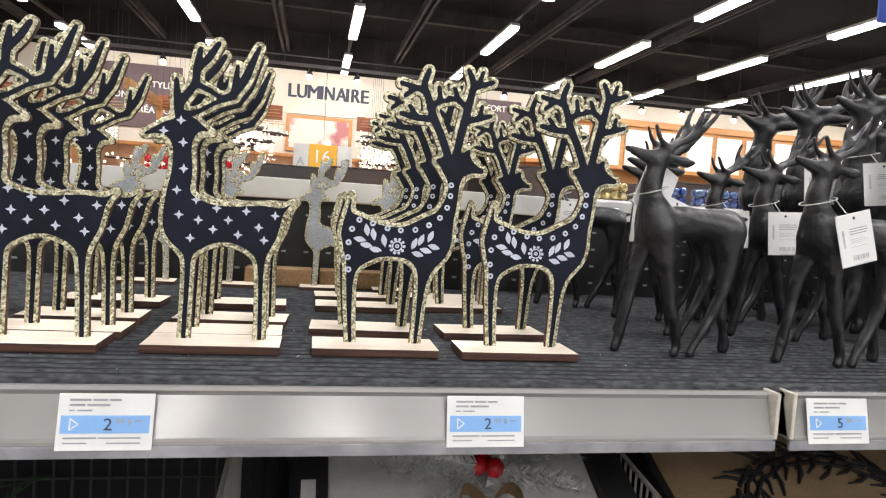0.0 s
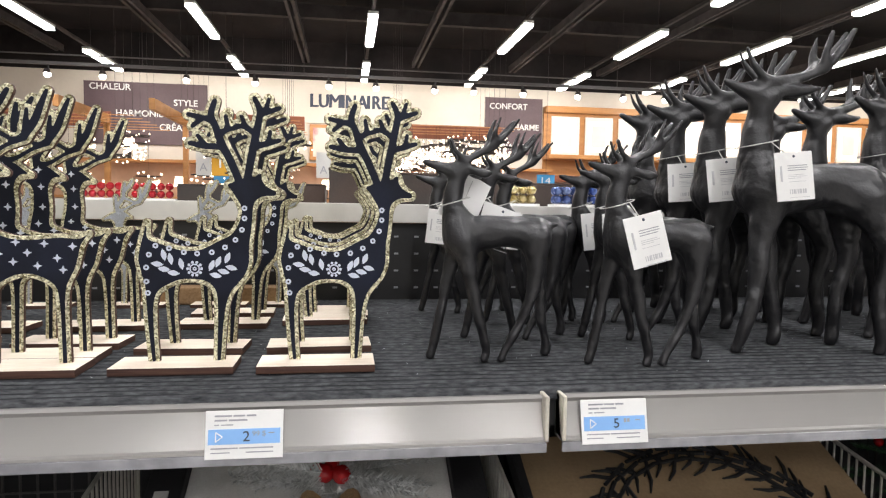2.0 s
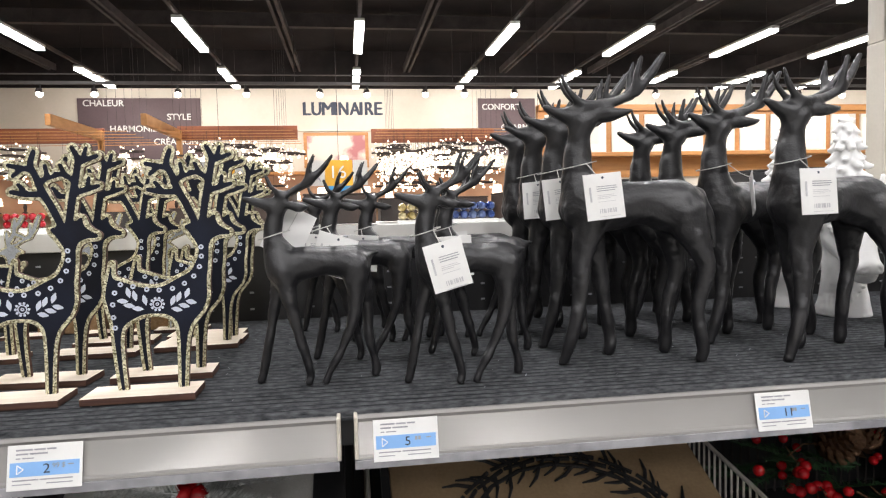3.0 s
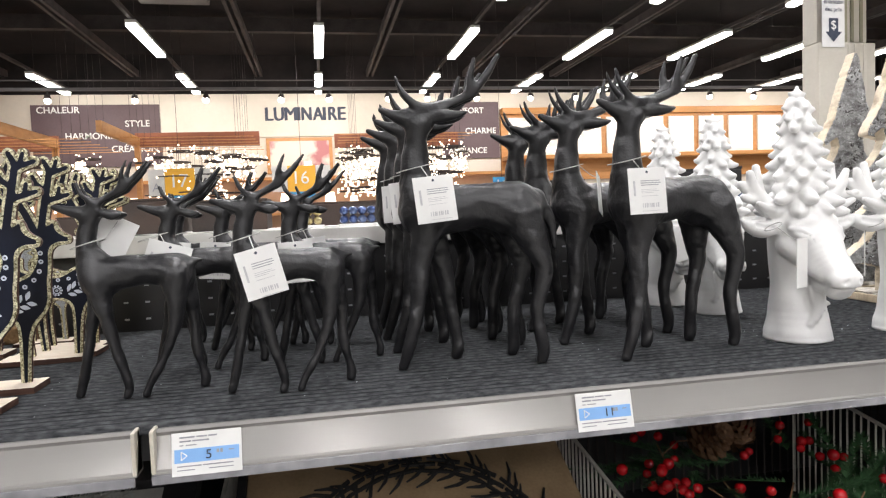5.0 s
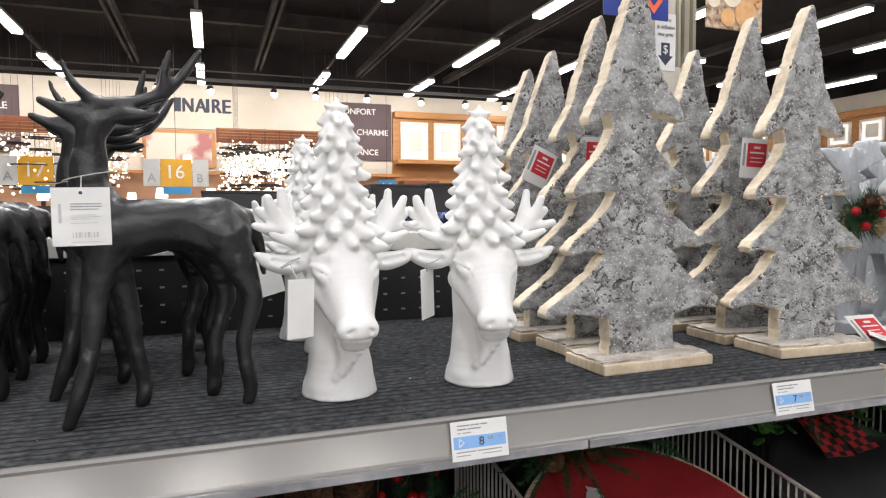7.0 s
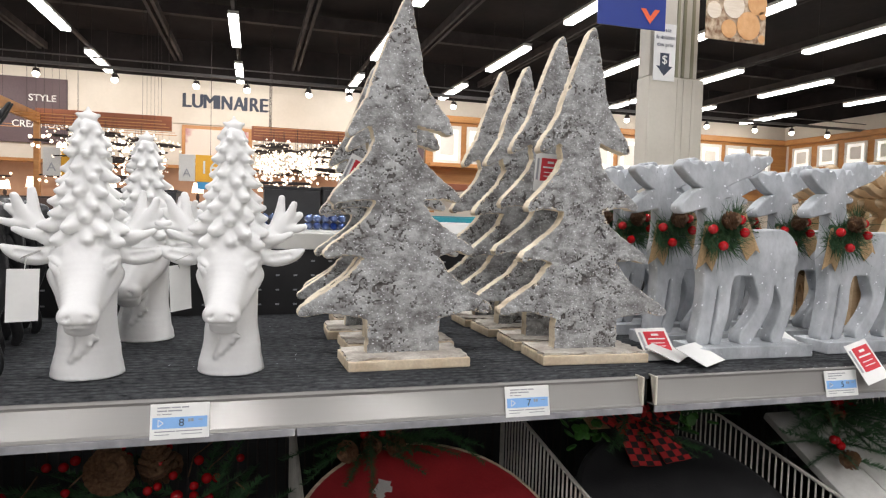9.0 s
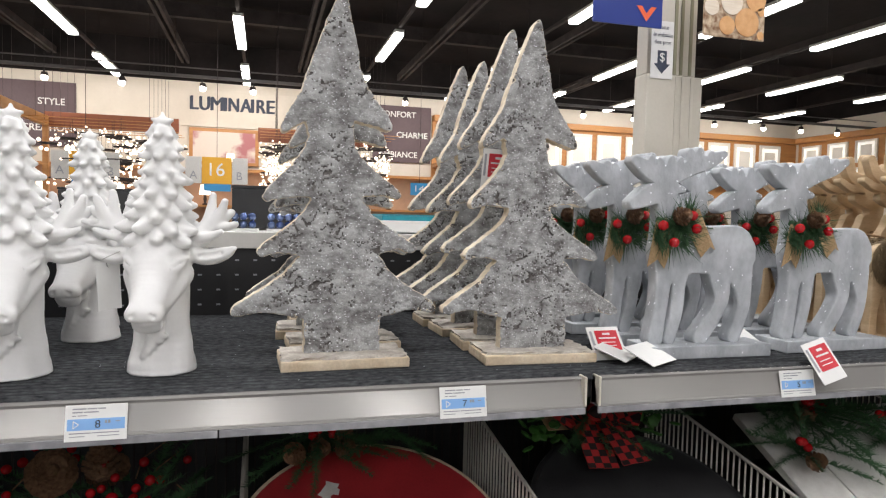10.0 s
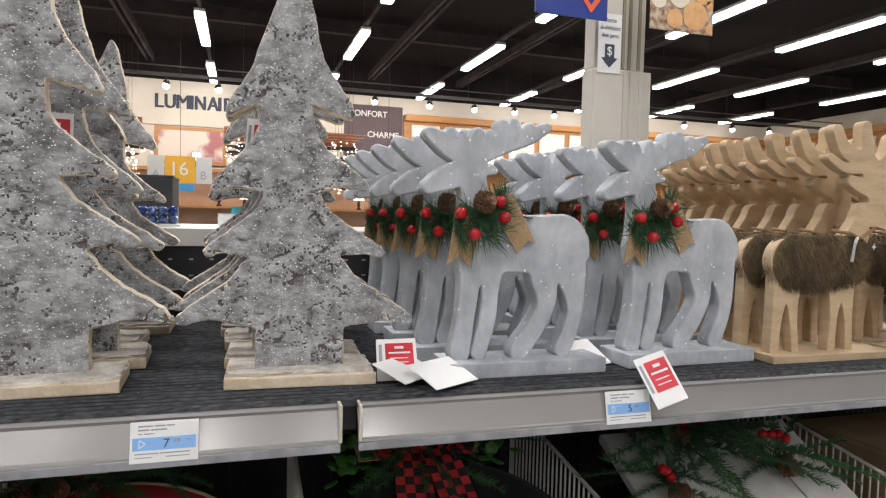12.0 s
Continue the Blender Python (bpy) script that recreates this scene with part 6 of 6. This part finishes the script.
def fur_coat():
    q = random.Random(2)
    axes, F = stroke_field(mm([[(-54, 0, 116, 33), (0, 0, 116, 33), (32, 0, 120, 30)]]), (-0.1, -0.035, 0.07), (0.08, 0.035, 0.168), 0.003, 0.004)
    Y = axes[1][None, :, None]
    F = np.maximum(F, np.abs(Y) - 0.0125 + np.maximum(0, F + 0.012) * 0.35)
    me = net_mesh("fur_coat", axes, F, M_FUR, 0.0015, 120)
    bm = bmesh.new(); bm.from_mesh(me)
    for f in list(bm.faces):
        for _ in range(3):
            c = f.calc_center_median() + Vector((q.uniform(-1, 1), 0, q.uniform(-1, 1))) * 0.0015
            d = (f.normal * 0.5 + Vector((q.uniform(0.0, 0.7), q.uniform(-0.2, 0.2), -0.9))).normalized() * q.uniform(0.004, 0.009)
            w = Vector((q.uniform(-1, 1), q.uniform(-1, 1), 0.2)).normalized() * 0.0005
            bm.faces.new([bm.verts.new(c - w), bm.verts.new(c + w), bm.verts.new(c + d)])
    m2 = bpy.data.meshes.new("fur_coat"); bm.to_mesh(m2); bm.free(); m2.materials.append(M_FUR)
    return m2
coat = fur_coat()
def moose():
    t = thing("wooden_moose", "natural wooden moose with a brown fur coat", "moose figurine", None, "wooden moose")
    part("board", moose_board, None, t)
    part("base", box_bm(-0.095, 0.095, -0.024, 0.024, 0, 0.009, 0.001), M_MOOSE, t)
    part("fur_coat", coat, None, t, "shaggy dark brown faux fur")
    part("rope_collar", tube_bm([(0.022, -0.012, 0.152), (0.034, -0.016, 0.146), (0.060, -0.013, 0.158), (0.060, 0.012, 0.160), (0.022, 0.012, 0.154), (0.022, -0.012, 0.152)], 0.0022, 6), M_JUTE, t)
    part("rope_end", tube_bm([(0.030, -0.016, 0.147), (0.022, -0.020, 0.140), (0.018, -0.020, 0.118)], 0.0018, 6), M_STRING, t)
    part("star_charm", STAR, None, t, "small silver star charm", pose(0.052, -0.020, 0.136) @ Matrix.Scale(1.3, 4))
    return t
mo = moose(); mo.matrix_basis = pose(1.815, 0.052, DECK)
for i in range(8):
    copy_thing(mo, pose(1.815 + rd.uniform(-0.004, 0.004), 0.102 + i * 0.042, DECK, 0, 0, rd.uniform(-2, 2)))
for i in range(5):
    copy_thing(mo, pose(2.02 + rd.uniform(-0.004, 0.004), 0.052 + i * 0.06, DECK, 0, 0, rd.uniform(-2, 2)))

qc = random.Random(17)
bm = bmesh.new()
for i in range(160):
    cx, cy, cs = qc.uniform(-0.6, 1.3), qc.uniform(0.01, 0.42), qc.uniform(0.0005, 0.0012)
    ca = qc.uniform(0, 3.1)
    cv = [bm.verts.new((cx + cs * math.cos(ca + k * 2.1), cy + cs * math.sin(ca + k * 2.1), DECK + 0.0006 + 0.0004 * k)) for k in range(3)]
    bm.faces.new(cv)
solid("glitter_crumbs", bm, M_SILVERFACE, "loose silver glitter crumbs on the carpet", "glitter", kind="stuff")

# ---- stock on the white far-side shelf ----
TOP = 1.377
def carton(x0, x1, y0, y1, h, mat, label):
    t = thing("carton", label, "box", pose(0, 0, TOP))
    part("body", box_bm(x0, x1, y0, y1, 0, h * 0.93, 0.002), mat, t)
    part("lid", box_bm(x0 - 0.001, x1 + 0.001, y0 - 0.001, y1 + 0.001, h * 0.93 + 0.0002, h, 0.001), mat, t)
    return t
for x0, x1, y0, h in ((-0.43, -0.31, 0.72, 0.030), (-0.305, -0.18, 0.72, 0.034), (0.075, 0.285, 0.74, 0.045), (-0.17, -0.08, 0.62, 0.058), (-0.06, 0.06, 0.60, 0.052), (0.30, 0.46, 0.66, 0.05), (0.82, 0.93, 0.70, 0.085), (0.935, 1.02, 0.70, 0.088), (0.52, 0.66, 0.68, 0.07)):
    carton(x0, x1, y0, y0 + 0.12, h, M_DARKITEM if x0 < 0.5 else M_BLACKPAINT, "black cardboard stock box on the white shelf")
carton(1.12, 1.30, 0.70, 0.84, 0.035, M_TEAL, "teal cardboard box on the white shelf")
carton(1.10, 1.26, 0.60, 0.68, 0.022, M_PAPER, "white flat box on the white shelf")

def bauble_pack(x, y, n, rows, mat, label):
    t = thing("bauble_pack", label, "ornament pack", pose(x, y, TOP), "bauble packs")
    g = 0.0145
    part("tray", box_bm(-0.004, n * g, -0.004, rows * g, 0, 0.004), M_PAPER, t)
    b = mesh_from(ball_bm((0, 0, 0), 0.0070, 2), "bauble", mat, True)
    for i in range(n):
        for r in range(rows):
            for l in range(2):
                part("bauble", b, None, t, at=pose(0.004 + i * g, 0.004 + r * g, 0.0112 + l * 0.0138))
for x in (0.18, 0.27, 0.345, 0.42, 0.80, 0.89, 0.975):
    bauble_pack(x, 0.52, 5, 2, M_BAUBLE, "clear pack of dark blue and silver baubles")
bauble_pack(0.095, 0.52, 4, 2, M_GOLDBAUBLE, "clear pack of gold baubles")
for x in (-0.60, -0.515):
    bauble_pack(x, 0.76, 5, 1, M_REDBAUBLE, "clear pack of shiny red baubles")

# ---- lower bins ----
def divider(x):
    t = thing("wire_divider", "cream wire bin divider with upright wires", "wire divider", pose(x, 0, 0), "bin dividers")
    top = lambda y: 1.105 + (y - 0.30) * 0.16
    fr = bmesh.new()
    tube_bm([(0, 0.36, 0.932), (0, 0.36, top(0.36)), (0, -0.24, top(-0.24)), (0, -0.24, 0.932)], 0.0026, 6, fr)
    part("frame", fr, M_WIRE, t)
    wm = mesh_from(tube_bm([(0, 0, 0.932), (0, 0, 1.0)], 0.0014, 6), "wire", M_WIRE)
    for i in range(50):
        y = -0.232 + i * 0.0119
        part("wire", wm, None, t, at=pose(0, y, 0) @ Matrix.Translation((0, 0, 0.932)) @ Matrix.Diagonal((1, 1, (top(y) - 0.932) / 0.068, 1)) @ Matrix.Translation((0, 0, -0.932)))
    return t
for x in (-0.39, 0.025, 0.45, 0.86, 1.205, 1.545, 1.97):
    divider(x)
rack = thing("black_wire_rack", "black wire basket rack against the back", "wire rack", pose(-0.8, 0.40, 0.932))
part("rim", tube_bm([(-0.3, 0, 0.24), (0.40, 0, 0.24)], 0.003, 6), M_DUCT, rack)
wb = mesh_from(tube_bm([(0, 0, 0), (0, 0, 0.24)], 0.0016, 6), "wire", M_DUCT)
for i in range(36):
    part("wire", wb, None, rack, at=pose(-0.3 + i * 0.02, 0, 0))
for z in (0.08, 0.16):
    part("cross_wire", tube_bm([(-0.3, -0.003, z), (0.40, -0.003, z)], 0.0016, 6), M_DUCT, rack)
# wire back fence behind the bins
fence = thing("bin_back_fence", "dark wire fence behind the lower bins", "wire fence", pose(0, 0.425, 0.932))
part("rail", tube_bm([(-0.38, 0, 0.235), (2.6, 0, 0.235)], 0.003, 6), M_BLACKMETAL, fence)
fw = mesh_from(tube_bm([(0, 0, 0), (0, 0, 0.235)], 0.0016, 6), "wire", M_BEAM)
for i in range(200):
    part("wire", fw, None, fence, at=pose(-0.38 + i * 0.0149, 0, 0))

def lean(x, y=0.02, z=1.008, tilt=26):
    """Pose of a plaque lying tilted in a bin, its top edge to the back."""
    return pose(x, y, z, tilt, 0, 0)

# framed white plaque with foil leaves
fp = thing("framed_plaque", "white canvas plaque in a black frame with berries", "wall plaque", lean(-0.165, -0.015, 0.976, 27))
part("canvas", box_bm(-0.13, 0.13, -0.045, 0.27, 0.0, 0.008), M_CANVAS, fp)
for x0, x1, y0, y1 in ((-0.165, -0.131, -0.075, 0.30), (0.131, 0.165, -0.075, 0.30), (-0.1305, 0.1305, 0.271, 0.30), (-0.1305, 0.1305, -0.075, -0.046)):
    part("frame_bar", box_bm(x0, x1, y0, y1, -0.005, 0.020, 0.002), M_BLACKPAINT, fp, "black painted frame bar")
part("side_panel", box_bm(-0.155, -0.142, -0.05, 0.23, 0.0205, 0.0225), M_CANVAS, fp)
q = random.Random(8)
sprig = part("foil_sprig", needle_spray(40, 0.022, 2), M_TINSEL, fp, "silver foil fir sprigs, berries and burlap bow", pose(0.01, 0.222, 0.012))
FOIL = []
for k in range(3):
    fm_ = fir_branch(0.085, 60 + k, 0.0007); fm_.materials.clear(); fm_.materials.append(M_TINSEL); FOIL.append(fm_)
for i in range(26):
    s_ = -1 if i % 2 else 1
    part("foil_twig", FOIL[i % 3], None, sprig, at=pose(s_ * 0.006, 0, 0.006 + 0.0012 * i, q.uniform(-40, 40), -q.uniform(0, 16), (0 if s_ > 0 else 180) + q.uniform(-24, 24)) @ Matrix.Scale(q.uniform(0.75, 1.1), 4))
for x, y, z in ((-0.006, 0.004, 0.030), (0.010, 0.000, 0.032), (0.001, 0.013, 0.026), (-0.012, 0.010, 0.024)):
    part("berry", BERRY, None, sprig, at=pose(x, y, z) @ Matrix.Scale(1.7, 4))
for s_ in (-1, 1):
    loop = [(s_ * (0.004 + 0.030 * math.sin(math.pi * u) * (0.6 + 0.4 * u)), -0.030 + 0.012 * math.sin(2 * math.pi * u), 0.022 + 0.006 * math.sin(math.pi * u)) for u in [k / 10 for k in range(11)]]
    bm = bmesh.new()
    lo_v = [bm.verts.new((x, y, z - 0.008)) for x, y, z in loop]
    hi_v = [bm.verts.new((x, y, z + 0.008)) for x, y, z in loop]
    for k in range(10):
        bm.faces.new((lo_v[k], lo_v[k + 1], hi_v[k + 1], hi_v[k]))
    bmesh.ops.solidify(bm, geom=bm.faces[:], thickness=0.0012)
    part("burlap_loop", bm, M_BURLAP, sprig, "tan burlap bow loop")
    part("burlap_tail", box_bm(-0.006, 0.006, -0.028, 0, 0.026, 0.0275, 0.0004), M_BURLAP, sprig, "tan burlap ribbon tail", pose(s_ * 0.006, -0.032, -0.008, 0, 0, s_ * 30))

# kraft plaque with a painted branch ring
kp = thing("kraft_plaque", "brown kraft plaque painted with a dark branch wreath", "wall plaque", lean(0.235, -0.012, 0.972, 25))
part("board", box_bm(-0.185, 0.185, -0.075, 0.30, 0.0, 0.014, 0.002), M_KRAFT, kp)
part("black_edge", box_bm(-0.195, -0.186, -0.075, 0.30, -0.004, 0.018), M_BLACKPAINT, kp)
for i in range(26):
    a = math.radians(8 + i * 6.5)
    bm = bmesh.new()
    R = 0.125 + 0.01 * math.sin(i * 2.1)
    c = Vector((R * math.cos(a), 0.140 + R * math.sin(a), 0.0152))
    d = Vector((-math.sin(a), math.cos(a), 0))
    tube_bm([c - d * 0.02, c + d * 0.02 + Vector((0, 0, 0.0004))], [0.0028, 0.0022], 5, bm)
    for k in (-1, 1):
        o = c + d * 0.008 * k
        out = (d * 0.7 + Vector((math.cos(a), math.sin(a), 0)) * k).normalized()
        tube_bm([o, o + out * 0.018 + Vector((0, 0, 0.0004)), o + out * 0.030 + d * 0.006], [0.0024, 0.0022, 0.0010], 5, bm)
    part("branch", bm, M_BLACKPAINT, kp, "dark painted twig")

# berry and pinecone wreath
wre = thing("berry_wreath", "dark fir wreath with red berries and pinecones", "wreath", pose(0.655, 0.10, 1.015))
for i in range(44):
    a = q.uniform(0, 360)
    r = q.uniform(0.06, 0.13)
    part("fir_branch", BRANCHES[i % 3], None, wre, at=pose(r * math.cos(math.radians(a)), 0.06 + 1.2 * r * math.sin(math.radians(a)), 0.02 + q.uniform(-0.01, 0.03), q.uniform(-20, 20), q.uniform(-25, 5), a + q.uniform(40, 120)))
for i in range(70):
    a = q.uniform(0, 6.28); r = q.uniform(0.07, 0.18)
    x = r * math.cos(a); y = 0.05 + 1.15 * r * math.sin(a)
    if abs(x) < 0.185:
        part("berry", BERRY, None, wre, at=pose(x, y, 0.05 + q.uniform(-0.01, 0.03)) @ Matrix.Scale(q.uniform(0.9, 1.25), 4))
for i in range(16):
    a = q.uniform(0, 6.28); r = 0.13
    p = Vector((r * math.cos(a), 0.06 + r * math.sin(a), 0.04))
    part("berry_twig", tube_bm([p, p + Vector((q.uniform(-0.02, 0.02), q.uniform(-0.02, 0.02), 0.02)), p + Vector((q.uniform(-0.05, 0.05), q.uniform(-0.05, 0.05), 0.03))], 0.001, 5), M_CONE, wre)
for x, y, s, rx, rz in ((-0.03, 0.16, 1.0, 60, 20), (0.01, 0.175, 0.9, 80, 70), (0.035, 0.14, 0.8, 40, 200)):
    part("pinecone", CONE_L, None, wre, at=pose(x, y, 0.055, rx, 0, rz) @ Matrix.Scale(s, 4))

def round_sign(x, mat, rim, label, r=0.165):
    t = thing("round_door_sign", label, "door sign", lean(x, 0.087))
    part("disc", lathe_bm([(r - 0.006, 0), (r, 0.002), (r, 0.011), (r - 0.004, 0.013)], 56), mat, t)
    ring = [(r * math.cos(2 * math.pi * i / 56), r * math.sin(2 * math.pi * i / 56), 0.008) for i in range(57)]
    part("rim", tube_bm(ring, 0.0045, 6), rim, t, "thin rim")
    return t
# red sign with white script
rsn = round_sign(1.010, M_REDSIGN, M_WOODEDGE, "round red wooden sign with white letters and greenery", 0.168)
joy = text_mesh("JOYEUSES", 0.050, M_CANVAS, 0.0008)
joy.transform(Matrix.Rotation(-math.pi / 2, 4, "X"))
jw = max(v.co.x for v in joy.vertices)
part("letters", joy, None, rsn, "white letters", pose(-jw / 2 + 0.02, -0.005, 0.0145))
for i, (x, y, a) in enumerate(((-0.05, 0.075, 0), (-0.04, 0.060, 70), (-0.065, 0.062, 140), (-0.075, 0.045, 200), (-0.035, 0.085, 30))):
    bm = bmesh.new()
    lf_pts = [(0, 0), (0.006, 0.006), (0.005, 0.010), (0.011, 0.014), (0.006, 0.019), (0, 0.028), (-0.006, 0.019), (-0.011, 0.014), (-0.005, 0.010), (-0.006, 0.006)]
    bm.faces.new([bm.verts.new((px, py, 0)) for px, py in lf_pts])
    part("painted_leaf", bm, M_CANVAS, rsn, "white painted holly leaf", pose(x, y, 0.0145 + i * 0.0002, 0, 0, a))
def greenery(parent, cx, cy, n, berries, cones, seed, spread=0.10):
    qq = random.Random(seed)
    for i in range(n):
        a = 360 * i / n + qq.uniform(-15, 15)
        part("fir_branch", BRANCHES[i % 3], None, parent, at=pose(cx, cy, 0.02 + 0.012 * (i % 3), qq.uniform(-25, 25), qq.uniform(-22, -2), a) @ Matrix.Scale(spread / 0.12, 4))
    for i in range(berries):
        part("berry", BERRY, None, parent, at=pose(cx + qq.uniform(-0.022, 0.022), cy + qq.uniform(-0.018, 0.018), 0.046 + qq.uniform(0, 0.01)) @ Matrix.Scale(1.2, 4))
    for i in range(cones):
        part("pinecone", CONE_S, None, parent, at=pose(cx + qq.uniform(-0.03, 0.03), cy - 0.02 + qq.uniform(-0.015, 0.01), 0.035, 70, 0, qq.uniform(0, 360)) @ Matrix.Scale(1.2, 4))
greenery(rsn, -0.055, 0.172, 26, 8, 4, 21, 0.10)
greenery(rsn, 0.03, 0.180, 10, 0, 0, 22, 0.08)
bun = part("grey_ribbon", ball_bm((0, 0, 0), 0.022, 2, None, 0.7), M_CANVAS, rsn, "grey felt bow", pose(-0.085, 0.19, 0.045))
# black sign with plaid bow
bsn = round_sign(1.375, M_BLACKPAINT, M_BLACKPAINT, "round black sign with plaid bow and green sprigs", 0.158)
greenery(bsn, -0.02, 0.170, 18, 0, 0, 33, 0.12)
for s in (-1, 1):
    bm = bmesh.new()
    pts = [(0, 0, 0), (s * 0.04, 0.026, 0.016), (s * 0.058, 0.002, 0.020), (s * 0.04, -0.022, 0.016)]
    f = [bm.verts.new(p) for p in pts]; bm.faces.new(f)
    f2 = [bm.verts.new((p[0], p[1], p[2] - 0.008)) for p in pts]; bm.faces.new(f2[::-1])
    for i in range(4):
        bm.faces.new((f[i], f[(i + 1) % 4], f2[(i + 1) % 4], f2[i]))
    part("bow_loop", bm, M_PLAID, bsn, "red and black plaid bow loop", pose(-0.02, 0.155, 0.045) @ Matrix.Scale(1.35, 4))
    part("bow_tail", box_bm(-0.022, 0.022, -0.085, 0, -0.001, 0.001), M_PLAID, bsn, "red and black plaid ribbon tail", pose(-0.02 + s * 0.016, 0.152, 0.052 + s * 0.002, 6, 0, s * 6))
part("bow_knot", ball_bm((0, 0, 0), 0.011, 2), M_PLAID, bsn, "", pose(-0.02, 0.155, 0.060) @ Matrix.Scale(1.4, 4))
part("burlap_ribbon", box_bm(-0.085, 0.075, -0.018, 0.018, 0, 0.0015), M_BURLAP, bsn, "tan burlap ribbon", pose(-0.02, 0.160, 0.040, 0, 6, 5))
LEAFY = mesh_from(ball_bm((0, 0, 0), 0.010, 1, None, 0.3), "leaf", M_LEAF)
for i in range(46):
    s = -1 if i % 2 else 1
    part("green_leaf", LEAFY, None, bsn, "bright green leaf", pose(-0.02 + s * q.uniform(0.06, 0.115), 0.15 + q.uniform(-0.035, 0.045), 0.03 + q.uniform(0, 0.03), q.uniform(-50, 50), q.uniform(-50, 50), q.uniform(0, 360)))
# white plank sign with greens
wp = thing("white_plank_sign", "white plank sign with greens, cones and berries", "door sign", lean(1.785, 0.006, 0.976))
for i in range(4):
    part("plank", box_bm(-0.16 + i * 0.081, -0.082 + i * 0.081, -0.085, 0.26, 0, 0.012, 0.0015), M_CANVAS, wp)
greenery(wp, -0.05, 0.235, 26, 12, 4, 44, 0.15)
greenery(wp, 0.07, 0.18, 10, 4, 1, 45)
greenery(wp, -0.12, 0.16, 10, 3, 1, 46)
part("letter_bar", box_bm(0.02, 0.12, -0.02, 0.02, 0.0125, 0.0135), M_REDSIGN, wp, "dark red lettering bar")
# dark greenery at the start of the shelf and at its end
fg = thing("fir_garland", "dark green fir garland lying in the bin", "garland", pose(-0.62, 0.15, 0.99))
for i in range(30):
    part("fir_branch", BRANCHES[i % 3], None, fg, at=pose(q.uniform(-0.15, 0.12), q.uniform(-0.2, 0.15), q.uniform(0, 0.05), q.uniform(-30, 30), q.uniform(-30, 10), q.uniform(0, 360)))
bx = thing("brown_carton", "plain brown carton in the last bin", "box", pose(2.2, 0.08, 0.932))
part("body", box_bm(-0.16, 0.16, -0.2, 0.22, 0, 0.14, 0.003), M_KRAFT, bx)
part("flap", box_bm(-0.155, 0.155, -0.195, 0.21, 0.1402, 0.143), M_KRAFT, bx)
